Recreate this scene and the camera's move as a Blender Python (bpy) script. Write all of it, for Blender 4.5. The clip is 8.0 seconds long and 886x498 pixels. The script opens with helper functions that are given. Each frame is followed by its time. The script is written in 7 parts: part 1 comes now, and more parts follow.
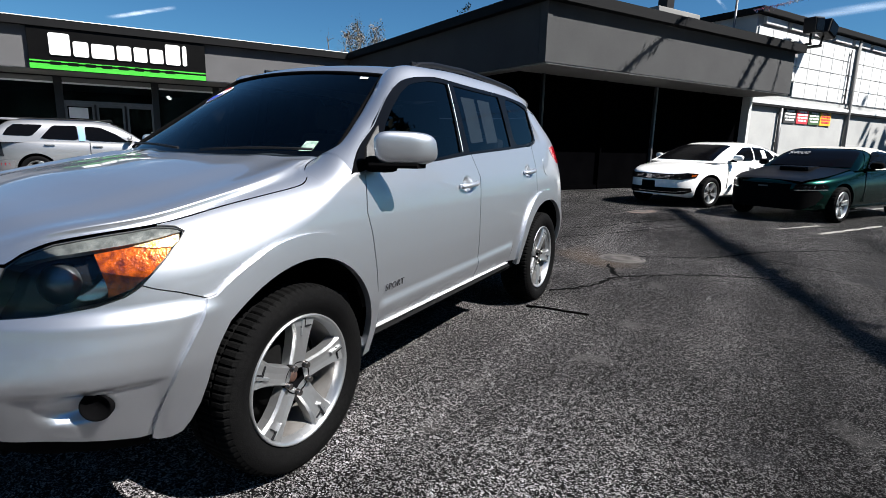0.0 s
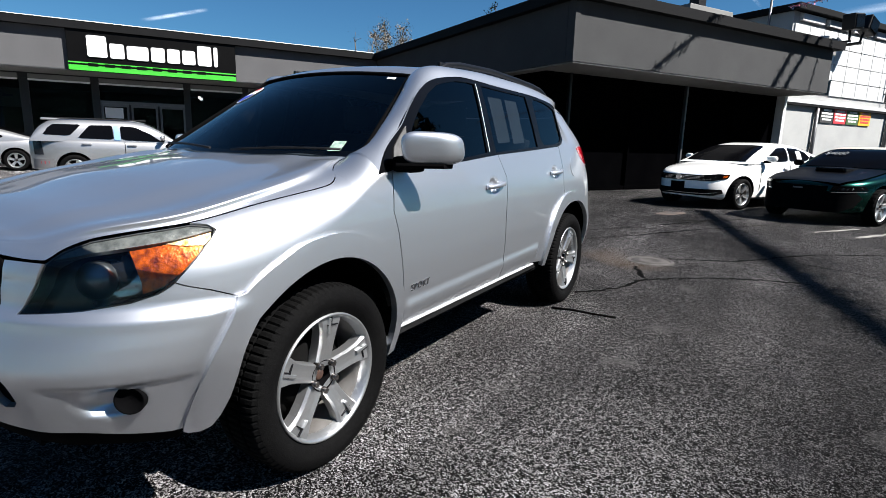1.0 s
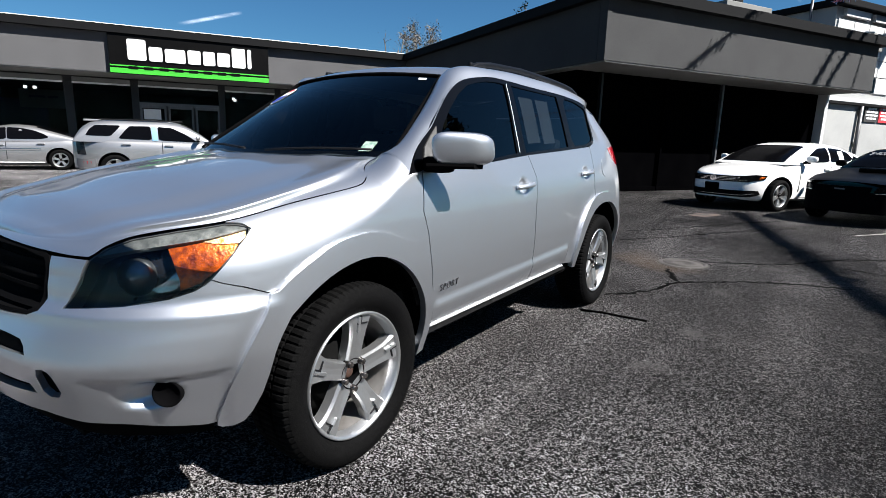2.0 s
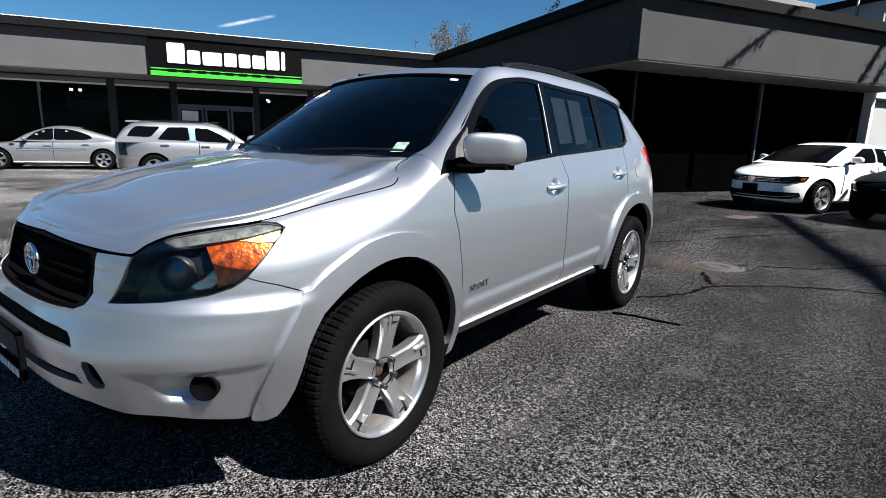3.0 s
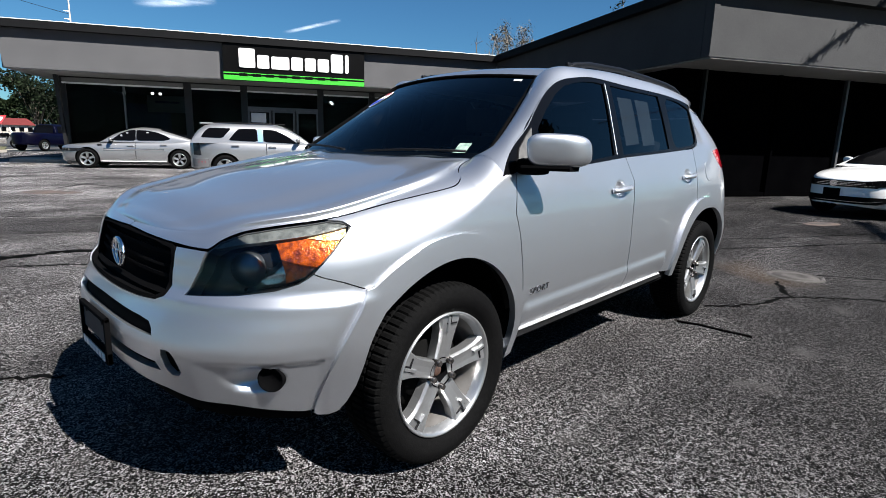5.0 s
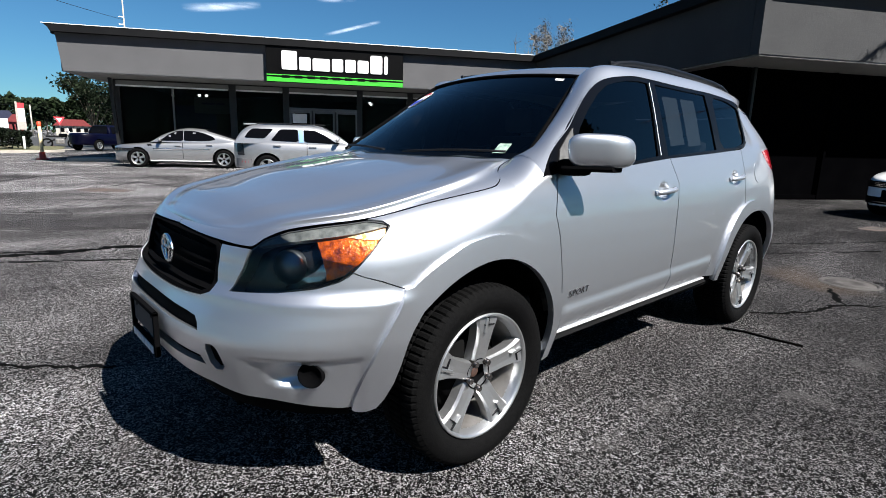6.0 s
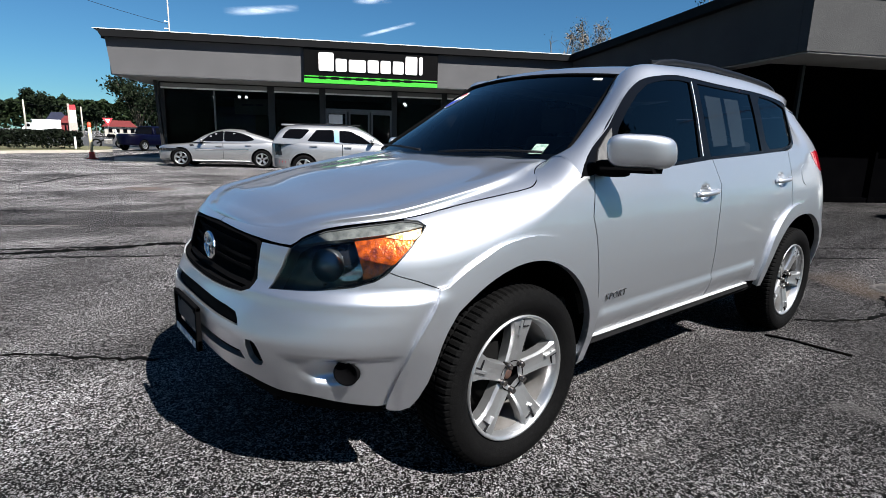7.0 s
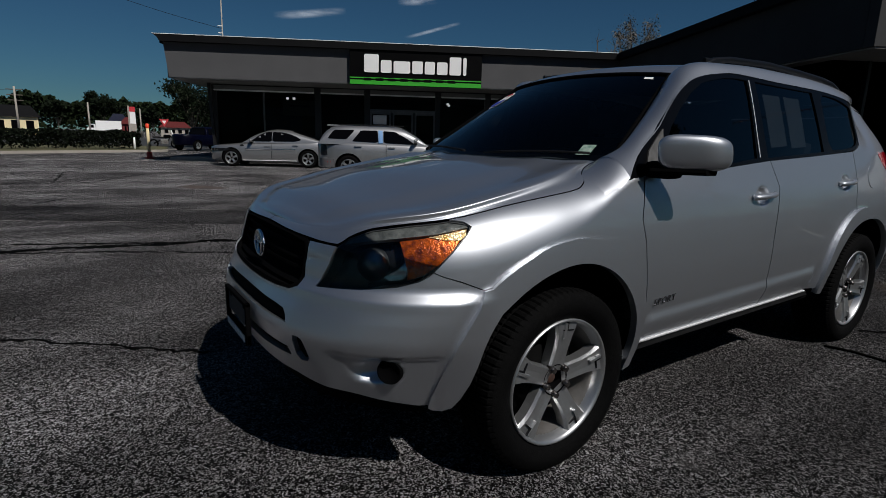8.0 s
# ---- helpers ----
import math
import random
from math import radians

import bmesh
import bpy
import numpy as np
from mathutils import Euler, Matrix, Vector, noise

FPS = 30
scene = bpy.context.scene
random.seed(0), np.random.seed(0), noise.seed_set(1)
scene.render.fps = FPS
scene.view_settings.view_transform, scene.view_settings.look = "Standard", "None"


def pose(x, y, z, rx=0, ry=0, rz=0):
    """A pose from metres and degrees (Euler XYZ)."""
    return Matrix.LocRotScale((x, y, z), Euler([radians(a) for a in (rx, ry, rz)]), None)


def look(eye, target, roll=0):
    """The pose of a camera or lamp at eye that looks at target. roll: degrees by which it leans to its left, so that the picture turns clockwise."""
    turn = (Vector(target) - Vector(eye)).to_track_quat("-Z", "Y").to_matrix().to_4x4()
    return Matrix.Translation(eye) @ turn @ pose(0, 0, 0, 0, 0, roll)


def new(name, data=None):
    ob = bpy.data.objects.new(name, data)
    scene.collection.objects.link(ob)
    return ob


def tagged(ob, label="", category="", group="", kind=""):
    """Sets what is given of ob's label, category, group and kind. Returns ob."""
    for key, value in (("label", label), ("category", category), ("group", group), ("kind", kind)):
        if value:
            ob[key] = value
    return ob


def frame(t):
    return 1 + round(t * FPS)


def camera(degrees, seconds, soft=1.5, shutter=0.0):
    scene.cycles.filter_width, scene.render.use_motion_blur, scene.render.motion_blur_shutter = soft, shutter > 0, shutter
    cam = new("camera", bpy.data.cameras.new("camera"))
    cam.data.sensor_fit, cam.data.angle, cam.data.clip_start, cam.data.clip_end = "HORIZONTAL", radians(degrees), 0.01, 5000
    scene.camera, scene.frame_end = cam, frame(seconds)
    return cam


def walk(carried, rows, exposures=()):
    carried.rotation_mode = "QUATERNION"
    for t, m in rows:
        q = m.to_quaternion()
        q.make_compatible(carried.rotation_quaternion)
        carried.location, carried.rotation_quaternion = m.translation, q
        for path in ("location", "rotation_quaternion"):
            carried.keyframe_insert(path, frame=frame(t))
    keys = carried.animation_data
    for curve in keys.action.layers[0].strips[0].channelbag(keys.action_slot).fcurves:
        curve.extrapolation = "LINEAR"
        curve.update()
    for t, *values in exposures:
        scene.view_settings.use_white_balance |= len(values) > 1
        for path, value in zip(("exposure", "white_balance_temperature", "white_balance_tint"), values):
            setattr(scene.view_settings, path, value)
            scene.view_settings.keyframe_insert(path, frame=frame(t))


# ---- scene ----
cam = camera(79.5, 8.0, soft=0.42)
PATH = [
    (0, (-1.368, -2.202, 1.225), (0.348, -1.252, 0.834), 1.5),
    (0.5, (-1.367, -2.196, 1.225), (0.327, -1.207, 0.833), 1.5),
    (1, (-1.369, -2.192, 1.227), (0.301, -1.165, 0.833), 1.6),
    (1.5, (-1.371, -2.188, 1.227), (0.272, -1.119, 0.832), 1.6),
    (3, (-1.382, -2.182, 1.229), (0.168, -0.983, 0.831), 1.5),
    (3.5, (-1.383, -2.177, 1.228), (0.135, -0.936, 0.83), 1.5),
    (4, (-1.386, -2.172, 1.227), (0.099, -0.892, 0.829), 1.5),
    (5.5, (-1.393, -2.158, 1.227), (-0.023, -0.756, 0.827), 1.6),
    (6, (-1.395, -2.152, 1.226), (-0.077, -0.702, 0.825), 1.6),
    (6.5, (-1.399, -2.147, 1.226), (-0.128, -0.656, 0.824), 1.6),
    (7, (-1.403, -2.144, 1.226), (-0.177, -0.616, 0.823), 1.6),
    (7.5, (-1.406, -2.14, 1.227), (-0.235, -0.569, 0.822), 1.6),
    (8, (-1.411, -2.134, 1.227), (-0.308, -0.515, 0.821), 1.6),
]
EXPOSURES = [(0, 1.55, 6500, 10), (7.1, 1.55, 6500, 10), (7.3, 1.28, 6500, 10), (7.5, 0.94, 6500, 10), (7.75, 0.35, 6500, 10), (8.0, -0.4, 6500, 10)]
walk(cam, [(t, look(eye, target, roll)) for t, eye, target, roll in PATH], EXPOSURES)

# ---- light ----
SUN_TRAVEL = Vector((-0.12, 0.87, -1.0)).normalized()
world = bpy.data.worlds.new("sky")
scene.world = world
world.use_nodes = True
wn, wl = world.node_tree.nodes, world.node_tree.links
sky = wn.new("ShaderNodeTexSky")
sky.sky_type = "NISHITA"
sky.sun_disc = False
sky.sun_elevation = math.asin(-SUN_TRAVEL.z)
sky.sun_rotation = math.atan2(-SUN_TRAVEL.x, -SUN_TRAVEL.y)
sky.air_density, sky.dust_density, sky.ozone_density = 1.0, 0.0, 3.0
blue = wn.new("ShaderNodeMix")
blue.data_type, blue.blend_type = "RGBA", "MULTIPLY"
blue.inputs[0].default_value, blue.inputs[7].default_value = 1.0, (0.48, 0.93, 1.22, 1)
wl.new(sky.outputs[0], blue.inputs[6])
wl.new(blue.outputs[2], wn["Background"].inputs[0])
wn["Background"].inputs[1].default_value = 0.025
sun = new("sun", bpy.data.lights.new("sun", "SUN"))
sun.data.energy, sun.data.angle, sun.data.color = 5.0, radians(0.53), (1.0, 0.97, 0.93)
sun.matrix_world = look((0, 0, 20), Vector((0, 0, 20)) + SUN_TRAVEL)

# ---- materials ----
def material(name, colour, rough=0.5, metal=0.0, coat=0.0, second=None, scale=3.0, amount=0.5, grain=0.0, grain_scale=120.0, bump=0.0, bump_scale=60.0, rough_var=0.1, alpha=1.0, island=0.0, spec=0.5):
    """A surface with stains at one scale, grain at another, and fine relief."""
    m = bpy.data.materials.new(name)
    m.use_nodes = True
    nt = m.node_tree
    nodes, links = nt.nodes, nt.links
    b = nodes["Principled BSDF"]
    b.inputs["Roughness"].default_value = rough
    b.inputs["Metallic"].default_value = metal
    b.inputs["Coat Weight"].default_value = coat
    b.inputs["Coat Roughness"].default_value = 0.04
    b.inputs["Specular IOR Level"].default_value = spec
    second = second or tuple(c * 0.75 for c in colour)
    geo = nodes.new("ShaderNodeTexCoord")
    big = nodes.new("ShaderNodeTexNoise")
    big.inputs["Scale"].default_value, big.inputs["Detail"].default_value = scale, 6
    links.new(geo.outputs["Object"], big.inputs["Vector"])
    ramp = nodes.new("ShaderNodeMapRange")
    ramp.inputs[1].default_value, ramp.inputs[2].default_value = 0.35, 0.7
    ramp.inputs[4].default_value = amount
    links.new(big.outputs["Fac"], ramp.inputs[0])
    mix = nodes.new("ShaderNodeMix")
    mix.data_type = "RGBA"
    mix.inputs[6].default_value, mix.inputs[7].default_value = (*colour, 1), (*second, 1)
    links.new(ramp.outputs[0], mix.inputs[0])
    out = mix.outputs[2]
    fine = nodes.new("ShaderNodeTexNoise")
    fine.inputs["Scale"].default_value, fine.inputs["Detail"].default_value = grain_scale, 3
    links.new(geo.outputs["Object"], fine.inputs["Vector"])
    if grain:
        val = nodes.new("ShaderNodeMapRange")
        val.inputs[1].default_value, val.inputs[2].default_value = 0.3, 0.7
        val.inputs[3].default_value, val.inputs[4].default_value = 1 - grain, 1 + grain
        links.new(fine.outputs["Fac"], val.inputs[0])
        mul = nodes.new("ShaderNodeMix")
        mul.data_type, mul.blend_type = "RGBA", "MULTIPLY"
        mul.inputs[0].default_value = 1
        links.new(out, mul.inputs[6])
        links.new(val.outputs[0], mul.inputs[7])
        out = mul.outputs[2]
    if island:
        isl = nodes.new("ShaderNodeNewGeometry")
        val = nodes.new("ShaderNodeMapRange")
        val.inputs[3].default_value, val.inputs[4].default_value = 1 - island, 1 + island
        links.new(isl.outputs["Random Per Island"], val.inputs[0])
        mul = nodes.new("ShaderNodeMix")
        mul.data_type, mul.blend_type = "RGBA", "MULTIPLY"
        mul.inputs[0].default_value = 1
        links.new(out, mul.inputs[6])
        links.new(val.outputs[0], mul.inputs[7])
        out = mul.outputs[2]
    links.new(out, b.inputs["Base Color"])
    if rough_var:
        rv = nodes.new("ShaderNodeMapRange")
        rv.inputs[3].default_value, rv.inputs[4].default_value = max(rough - rough_var, 0.0), min(rough + rough_var, 1.0)
        links.new(big.outputs["Fac"], rv.inputs[0])
        links.new(rv.outputs[0], b.inputs["Roughness"])
    if bump:
        rel = nodes.new("ShaderNodeTexNoise")
        rel.inputs["Scale"].default_value, rel.inputs["Detail"].default_value = bump_scale, 4
        links.new(geo.outputs["Object"], rel.inputs["Vector"])
        bn = nodes.new("ShaderNodeBump")
        bn.inputs["Strength"].default_value, bn.inputs["Distance"].default_value = bump, 0.01
        links.new(rel.outputs["Fac"], bn.inputs["Height"])
        links.new(bn.outputs[0], b.inputs["Normal"])
    if alpha < 1:
        b.inputs["Alpha"].default_value = alpha
    return m


def glass(name, tint, gloss=0.02, ior=1.5):
    """Thin tinted glazing: dark see-through glass with a mirror-like skin."""
    m = bpy.data.materials.new(name)
    m.use_nodes = True
    nodes, links = m.node_tree.nodes, m.node_tree.links
    nodes.remove(nodes["Principled BSDF"])
    clear, shine, fres, mix = nodes.new("ShaderNodeBsdfTransparent"), nodes.new("ShaderNodeBsdfGlossy"), nodes.new("ShaderNodeFresnel"), nodes.new("ShaderNodeMixShader")
    clear.inputs[0].default_value = (*tint, 1)
    shine.inputs["Roughness"].default_value = gloss
    fres.inputs[0].default_value = ior
    links.new(fres.outputs[0], mix.inputs[0])
    links.new(clear.outputs[0], mix.inputs[1])
    links.new(shine.outputs[0], mix.inputs[2])
    links.new(mix.outputs[0], nodes["Material Output"].inputs[0])
    return m


def asphalt_material(name="worn_asphalt", paler=1.0):
    """Worn asphalt: pale stones in dark binder, oil stains, bleached lanes and fine cracks."""
    m = bpy.data.materials.new(name)
    m.use_nodes = True
    nodes, links = m.node_tree.nodes, m.node_tree.links
    b = nodes["Principled BSDF"]
    b.inputs["Roughness"].default_value = 0.85
    b.inputs["Specular IOR Level"].default_value = 0.06
    geo = nodes.new("ShaderNodeTexCoord")
    def tex(kind, scale, detail=4):
        n = nodes.new(kind)
        n.inputs["Scale"].default_value = scale
        if "Detail" in n.inputs:
            n.inputs["Detail"].default_value = detail
        links.new(geo.outputs["Object"], n.inputs["Vector"])
        return n
    def remap(sock, a, c, lo, hi):
        r = nodes.new("ShaderNodeMapRange")
        for i, v in enumerate((a, c, lo, hi)):
            r.inputs[i + 1].default_value = v
        links.new(sock, r.inputs[0])
        return r.outputs[0]
    def blend(kind, fac, a, c):
        n = nodes.new("ShaderNodeMix")
        n.data_type, n.blend_type = "RGBA", kind
        for sock, v in ((n.inputs[0], fac), (n.inputs[6], a), (n.inputs[7], c)):
            if isinstance(v, bpy.types.NodeSocket):
                links.new(v, sock)
            else:
                sock.default_value = v
        return n.outputs[2]
    stones = tex("ShaderNodeTexVoronoi", 185.0, 0)
    pale = remap(stones.outputs["Color"], 0.54, 0.70, 0.0, 1.0)
    grit = tex("ShaderNodeTexNoise", 330.0, 2)
    col = blend("MIX", pale, (0.0015, 0.0015, 0.0015, 1), (0.150, 0.146, 0.146, 1))
    col = blend("MULTIPLY", 1.0, col, remap(grit.outputs["Fac"], 0.35, 0.65, 0.1, 1.9))
    patch = tex("ShaderNodeTexNoise", 0.55, 7)
    col = blend("MULTIPLY", 1.0, col, remap(patch.outputs["Fac"], 0.34, 0.66, 0.45, 1.7))
    mottle = tex("ShaderNodeTexNoise", 34.0, 8)
    col = blend("MULTIPLY", 1.0, col, remap(mottle.outputs["Fac"], 0.34, 0.66, 0.38, 1.66))
    # base colour grows paler by position, towards -x and +y
    way = nodes.new("ShaderNodeVectorMath")
    way.operation = "DOT_PRODUCT"
    way.inputs[1].default_value = (-0.6, 0.8, 0)
    links.new(geo.outputs["Object"], way.inputs[0])
    drift = tex("ShaderNodeTexNoise", 0.35, 5)
    shift = nodes.new("ShaderNodeMath")
    shift.operation = "MULTIPLY_ADD"
    links.new(drift.outputs["Fac"], shift.inputs[0])
    shift.inputs[1].default_value = 8.0
    links.new(way.outputs["Value"], shift.inputs[2])
    col = blend("MULTIPLY", 1.0, col, remap(shift.outputs[0], 1.5, 6.5, 0.74, 2.7))
    lay = nodes.new("ShaderNodeMapping")
    lay.inputs["Rotation"].default_value, lay.inputs["Scale"].default_value = (0, 0, radians(30)), (0.16, 1.5, 1.0)
    links.new(geo.outputs["Object"], lay.inputs[0])
    drag = tex("ShaderNodeTexNoise", 1.0, 6)
    links.new(lay.outputs[0], drag.inputs["Vector"])
    col = blend("MULTIPLY", 1.0, col, remap(drag.outputs["Fac"], 0.36, 0.64, 0.62, 1.4))
    scuff = tex("ShaderNodeTexNoise", 5.5, 4)
    col = blend("MIX", remap(scuff.outputs["Fac"], 0.66, 0.76, 0.0, 0.5), col, (0.15, 0.147, 0.143, 1))
    spots = tex("ShaderNodeTexNoise", 2.3, 5)
    col = blend("MIX", remap(spots.outputs["Fac"], 0.62, 0.74, 0.0, 0.55), col, (0.12, 0.117, 0.113, 1))
    oil = tex("ShaderNodeTexNoise", 1.1, 3)
    col = blend("MIX", remap(oil.outputs["Fac"], 0.62, 0.75, 0.0, 0.7), col, (0.018, 0.018, 0.02, 1))
    rust = tex("ShaderNodeTexNoise", 0.31, 2)
    col = blend("MIX", remap(rust.outputs["Fac"], 0.70, 0.80, 0.0, 0.4), col, (0.22, 0.15, 0.09, 1))
    col = blend("MULTIPLY", 1.0, col, (paler * 0.60, paler * 0.592, paler * 0.60, 1))
    links.new(col, b.inputs["Base Color"])
    bn = nodes.new("ShaderNodeBump")
    bn.inputs["Strength"].default_value, bn.inputs["Distance"].default_value = 1.0, 0.006
    height = nodes.new("ShaderNodeMath")
    height.operation = "ADD"
    links.new(stones.outputs["Distance"], height.inputs[0])
    links.new(grit.outputs["Fac"], height.inputs[1])
    links.new(height.outputs[0], bn.inputs["Height"])
    links.new(bn.outputs[0], b.inputs["Normal"])
    return m


ASPHALT = asphalt_material()
ASPHALT_PALE = asphalt_material("bleached_asphalt", 1.3)
ASPHALT_DARK = asphalt_material("patched_asphalt", 0.42)
TAR = material("crack_tar", (0.0016, 0.0016, 0.0018), 0.95, spec=0.02, second=(0.005, 0.005, 0.005), scale=4, bump=0.5, bump_scale=150)
PATCH = material("asphalt_patch", (0.020, 0.020, 0.021), 0.9, second=(0.045, 0.045, 0.045), scale=3, grain=0.7, grain_scale=220, bump=0.8, bump_scale=200)
LINE = material("worn_line_paint", (0.26, 0.255, 0.23), 0.8, second=(0.08, 0.078, 0.075), scale=7, amount=1.0, grain=0.3)
IRON = material("cast_iron", (0.055, 0.050, 0.046), 0.7, 0.2, second=(0.018, 0.015, 0.013), scale=14, bump=0.4)
SILVER = material("silver_paint", (0.530, 0.550, 0.585), 0.41, 0.94, 1.0, second=(0.515, 0.535, 0.570), scale=0.8, grain=0.05, grain_scale=900, rough_var=0.03)
# near-black stand-in for shade in gaps, wheel wells and under the cars
DARK_SHELL = material("shade_black_inner", (0.003, 0.003, 0.003), 0.95, scale=5, spec=0.05)
TRIM = material("black_trim", (0.004, 0.004, 0.005), 0.55, second=(0.008, 0.008, 0.009), scale=14, bump=0.1, bump_scale=300, spec=0.2)
GLOSS_BLACK = material("gloss_black", (0.002, 0.002, 0.0025), 0.12, rough_var=0.03, spec=0.08)
RUBBER = material("tyre_rubber", (0.0020, 0.0020, 0.0022), 0.8, second=(0.0042, 0.0042, 0.004), scale=6, grain=0.3, grain_scale=90, bump=0.2, bump_scale=180, spec=0.05)
ALLOY = material("silver_alloy", (0.48, 0.49, 0.50), 0.36, 0.9, 0.2, second=(0.36, 0.36, 0.36), scale=9, amount=0.6, grain=0.06, grain_scale=300)
ALLOY_DARK = material("rim_barrel", (0.30, 0.29, 0.28), 0.45, 0.7, second=(0.10, 0.085, 0.075), scale=8, amount=0.8)
CHROME = material("chrome", (0.75, 0.75, 0.76), 0.12, 1.0, second=(0.6, 0.6, 0.6), rough_var=0.05)
DARK_NUT = material("tarnished_nut", (0.05, 0.045, 0.043), 0.22, 0.9, second=(0.30, 0.28, 0.27), scale=60, amount=0.7)
RUST = material("rusty_steel", (0.06, 0.03, 0.02), 0.8, 0.4, second=(0.03, 0.02, 0.02), scale=40, amount=0.9)
AMBER = material("amber_reflector", (0.85, 0.15, 0.008), 0.25, 0.5, 1.0, second=(0.09, 0.008, 0.002), scale=48, amount=1.0, bump=0.3, bump_scale=90)
RED_LENS = material("red_lens", (0.42, 0.01, 0.02), 0.15, 0.1, 1.0, second=(0.2, 0.0, 0.01), scale=12)
WHITE_LENS = material("frosted_lens", (0.09, 0.096, 0.094), 0.35, 0.3, 0.6, second=(0.22, 0.23, 0.225), scale=40, amount=0.9, bump=0.3, bump_scale=90)
REFLECTOR = material("lamp_bowl", (0.030, 0.033, 0.040), 0.25, 0.6, second=(0.010, 0.010, 0.012), scale=7, amount=0.8)
CLEAR = glass("clear_lens", (0.86, 0.87, 0.86), 0.03, 1.42)
TINT_FRONT = glass("windscreen_glass", (0.30, 0.36, 0.37), 0.01, 1.36)
TINT_SIDE = glass("tinted_glass", (0.06, 0.075, 0.085), 0.01, 1.36)
CABIN = material("dark_interior", (0.018, 0.018, 0.02), 0.8, second=(0.03, 0.03, 0.032), scale=6)
SEAT_CLOTH = material("grey_seat_cloth", (0.045, 0.045, 0.05), 0.9, second=(0.03, 0.03, 0.032), scale=10, grain=0.2)
PAPER_GREY = material("shaded_paper", (0.15, 0.16, 0.175), 0.8, second=(0.11, 0.12, 0.13), scale=6)
PAPER = material("white_paper", (0.70, 0.71, 0.70), 0.8, second=(0.6, 0.6, 0.6), scale=6)
PAPER_GREEN = material("green_sticker", (0.10, 0.20, 0.15), 0.5, second=(0.36, 0.42, 0.38), scale=60, amount=1.0)
BLUE_STICKER = material("blue_sticker", (0.03, 0.05, 0.38), 0.4, scale=5)
RED_STICKER = material("red_sticker", (0.55, 0.04, 0.05), 0.4, scale=5)
# STUCCO with a darker base colour, for the canopy wing
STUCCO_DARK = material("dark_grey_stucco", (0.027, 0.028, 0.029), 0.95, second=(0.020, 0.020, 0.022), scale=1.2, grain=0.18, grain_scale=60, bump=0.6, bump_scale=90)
MATTE_BLACK = material("matte_black_plastic", (0.002, 0.002, 0.0023), 0.9, scale=8, spec=0.03)
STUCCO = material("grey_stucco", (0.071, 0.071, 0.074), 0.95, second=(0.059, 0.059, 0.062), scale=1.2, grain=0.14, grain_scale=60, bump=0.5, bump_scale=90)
CHARCOAL = material("charcoal_stucco", (0.022, 0.023, 0.025), 0.9, second=(0.03, 0.03, 0.033), scale=1.4, grain=0.15, grain_scale=60, bump=0.5, bump_scale=90)
SOFFIT = material("soffit_paint", (0.17, 0.17, 0.165), 0.9, second=(0.12, 0.12, 0.115), scale=1.0, grain=0.05)
ROOF_EDGE = material("dark_metal_coping", (0.005, 0.0053, 0.006), 0.8, 0.0, second=(0.009, 0.009, 0.0095), scale=2, spec=0.1)
# near-black base and no specular keep the canopy wall dark even in sun
BLACK_WALL = material("near_black_wall", (0.0008, 0.0008, 0.001), 0.95, second=(0.0016, 0.0016, 0.0018), scale=1.5, spec=0.0, rough_var=0.03)
DARK_FRAME = material("dark_bronze_frame", (0.012, 0.012, 0.013), 0.45, 0.3, second=(0.018, 0.018, 0.018), scale=5)
GREY_FRAME = material("grey_aluminium_frame", (0.12, 0.12, 0.125), 0.45, 0.6, second=(0.08, 0.08, 0.08), scale=5)
SHOP_GLASS = glass("shop_glass", (0.34, 0.36, 0.37), 0.015, 1.16)
SIGN_BLACK = material("sign_face_black", (0.0012, 0.0012, 0.0013), 0.5, scale=3, spec=0.08)
SIGN_WHITE = material("sign_white", (0.80, 0.80, 0.79), 0.5, second=(0.74, 0.74, 0.73), scale=4)
SIGN_GREEN = material("sign_green", (0.03, 0.36, 0.02), 0.5, second=(0.03, 0.32, 0.02), scale=3)
WHITE_WALL = material("white_painted_block", (0.31, 0.315, 0.31), 0.85, second=(0.23, 0.235, 0.235), scale=0.9, amount=0.7, grain=0.06, grain_scale=40, bump=0.4, bump_scale=40)
WHITE_PANEL = material("white_wall_panel", (0.52, 0.53, 0.53), 0.6, second=(0.40, 0.41, 0.42), scale=1.2, island=0.05)
CONCRETE = material("pale_concrete", (0.34, 0.31, 0.27), 0.9, second=(0.24, 0.22, 0.20), scale=2.0, grain=0.2, grain_scale=80, bump=0.3)

# ---- building blocks ----
def add_box(bm, x0, x1, y0, y1, z0, z1, bevel=0.0, m=None):
    r = bmesh.ops.create_cube(bm, size=1)
    vs = r["verts"]
    for v in vs:
        v.co = Vector(((x0 + x1) / 2 + v.co.x * (x1 - x0), (y0 + y1) / 2 + v.co.y * (y1 - y0), (z0 + z1) / 2 + v.co.z * (z1 - z0)))
    if bevel:
        es = list({e for v in vs for e in v.link_edges})
        vs = bmesh.ops.bevel(bm, geom=es, offset=bevel, segments=2, affect="EDGES", profile=0.6)["verts"]
        vs = list({v for v in vs})
    if m is not None:
        bmesh.ops.transform(bm, matrix=m, verts=vs)
    return bm


def box_mesh(x0, x1, y0, y1, z0, z1, bevel=0.0, m=None):
    return add_box(bmesh.new(), x0, x1, y0, y1, z0, z1, bevel, m)


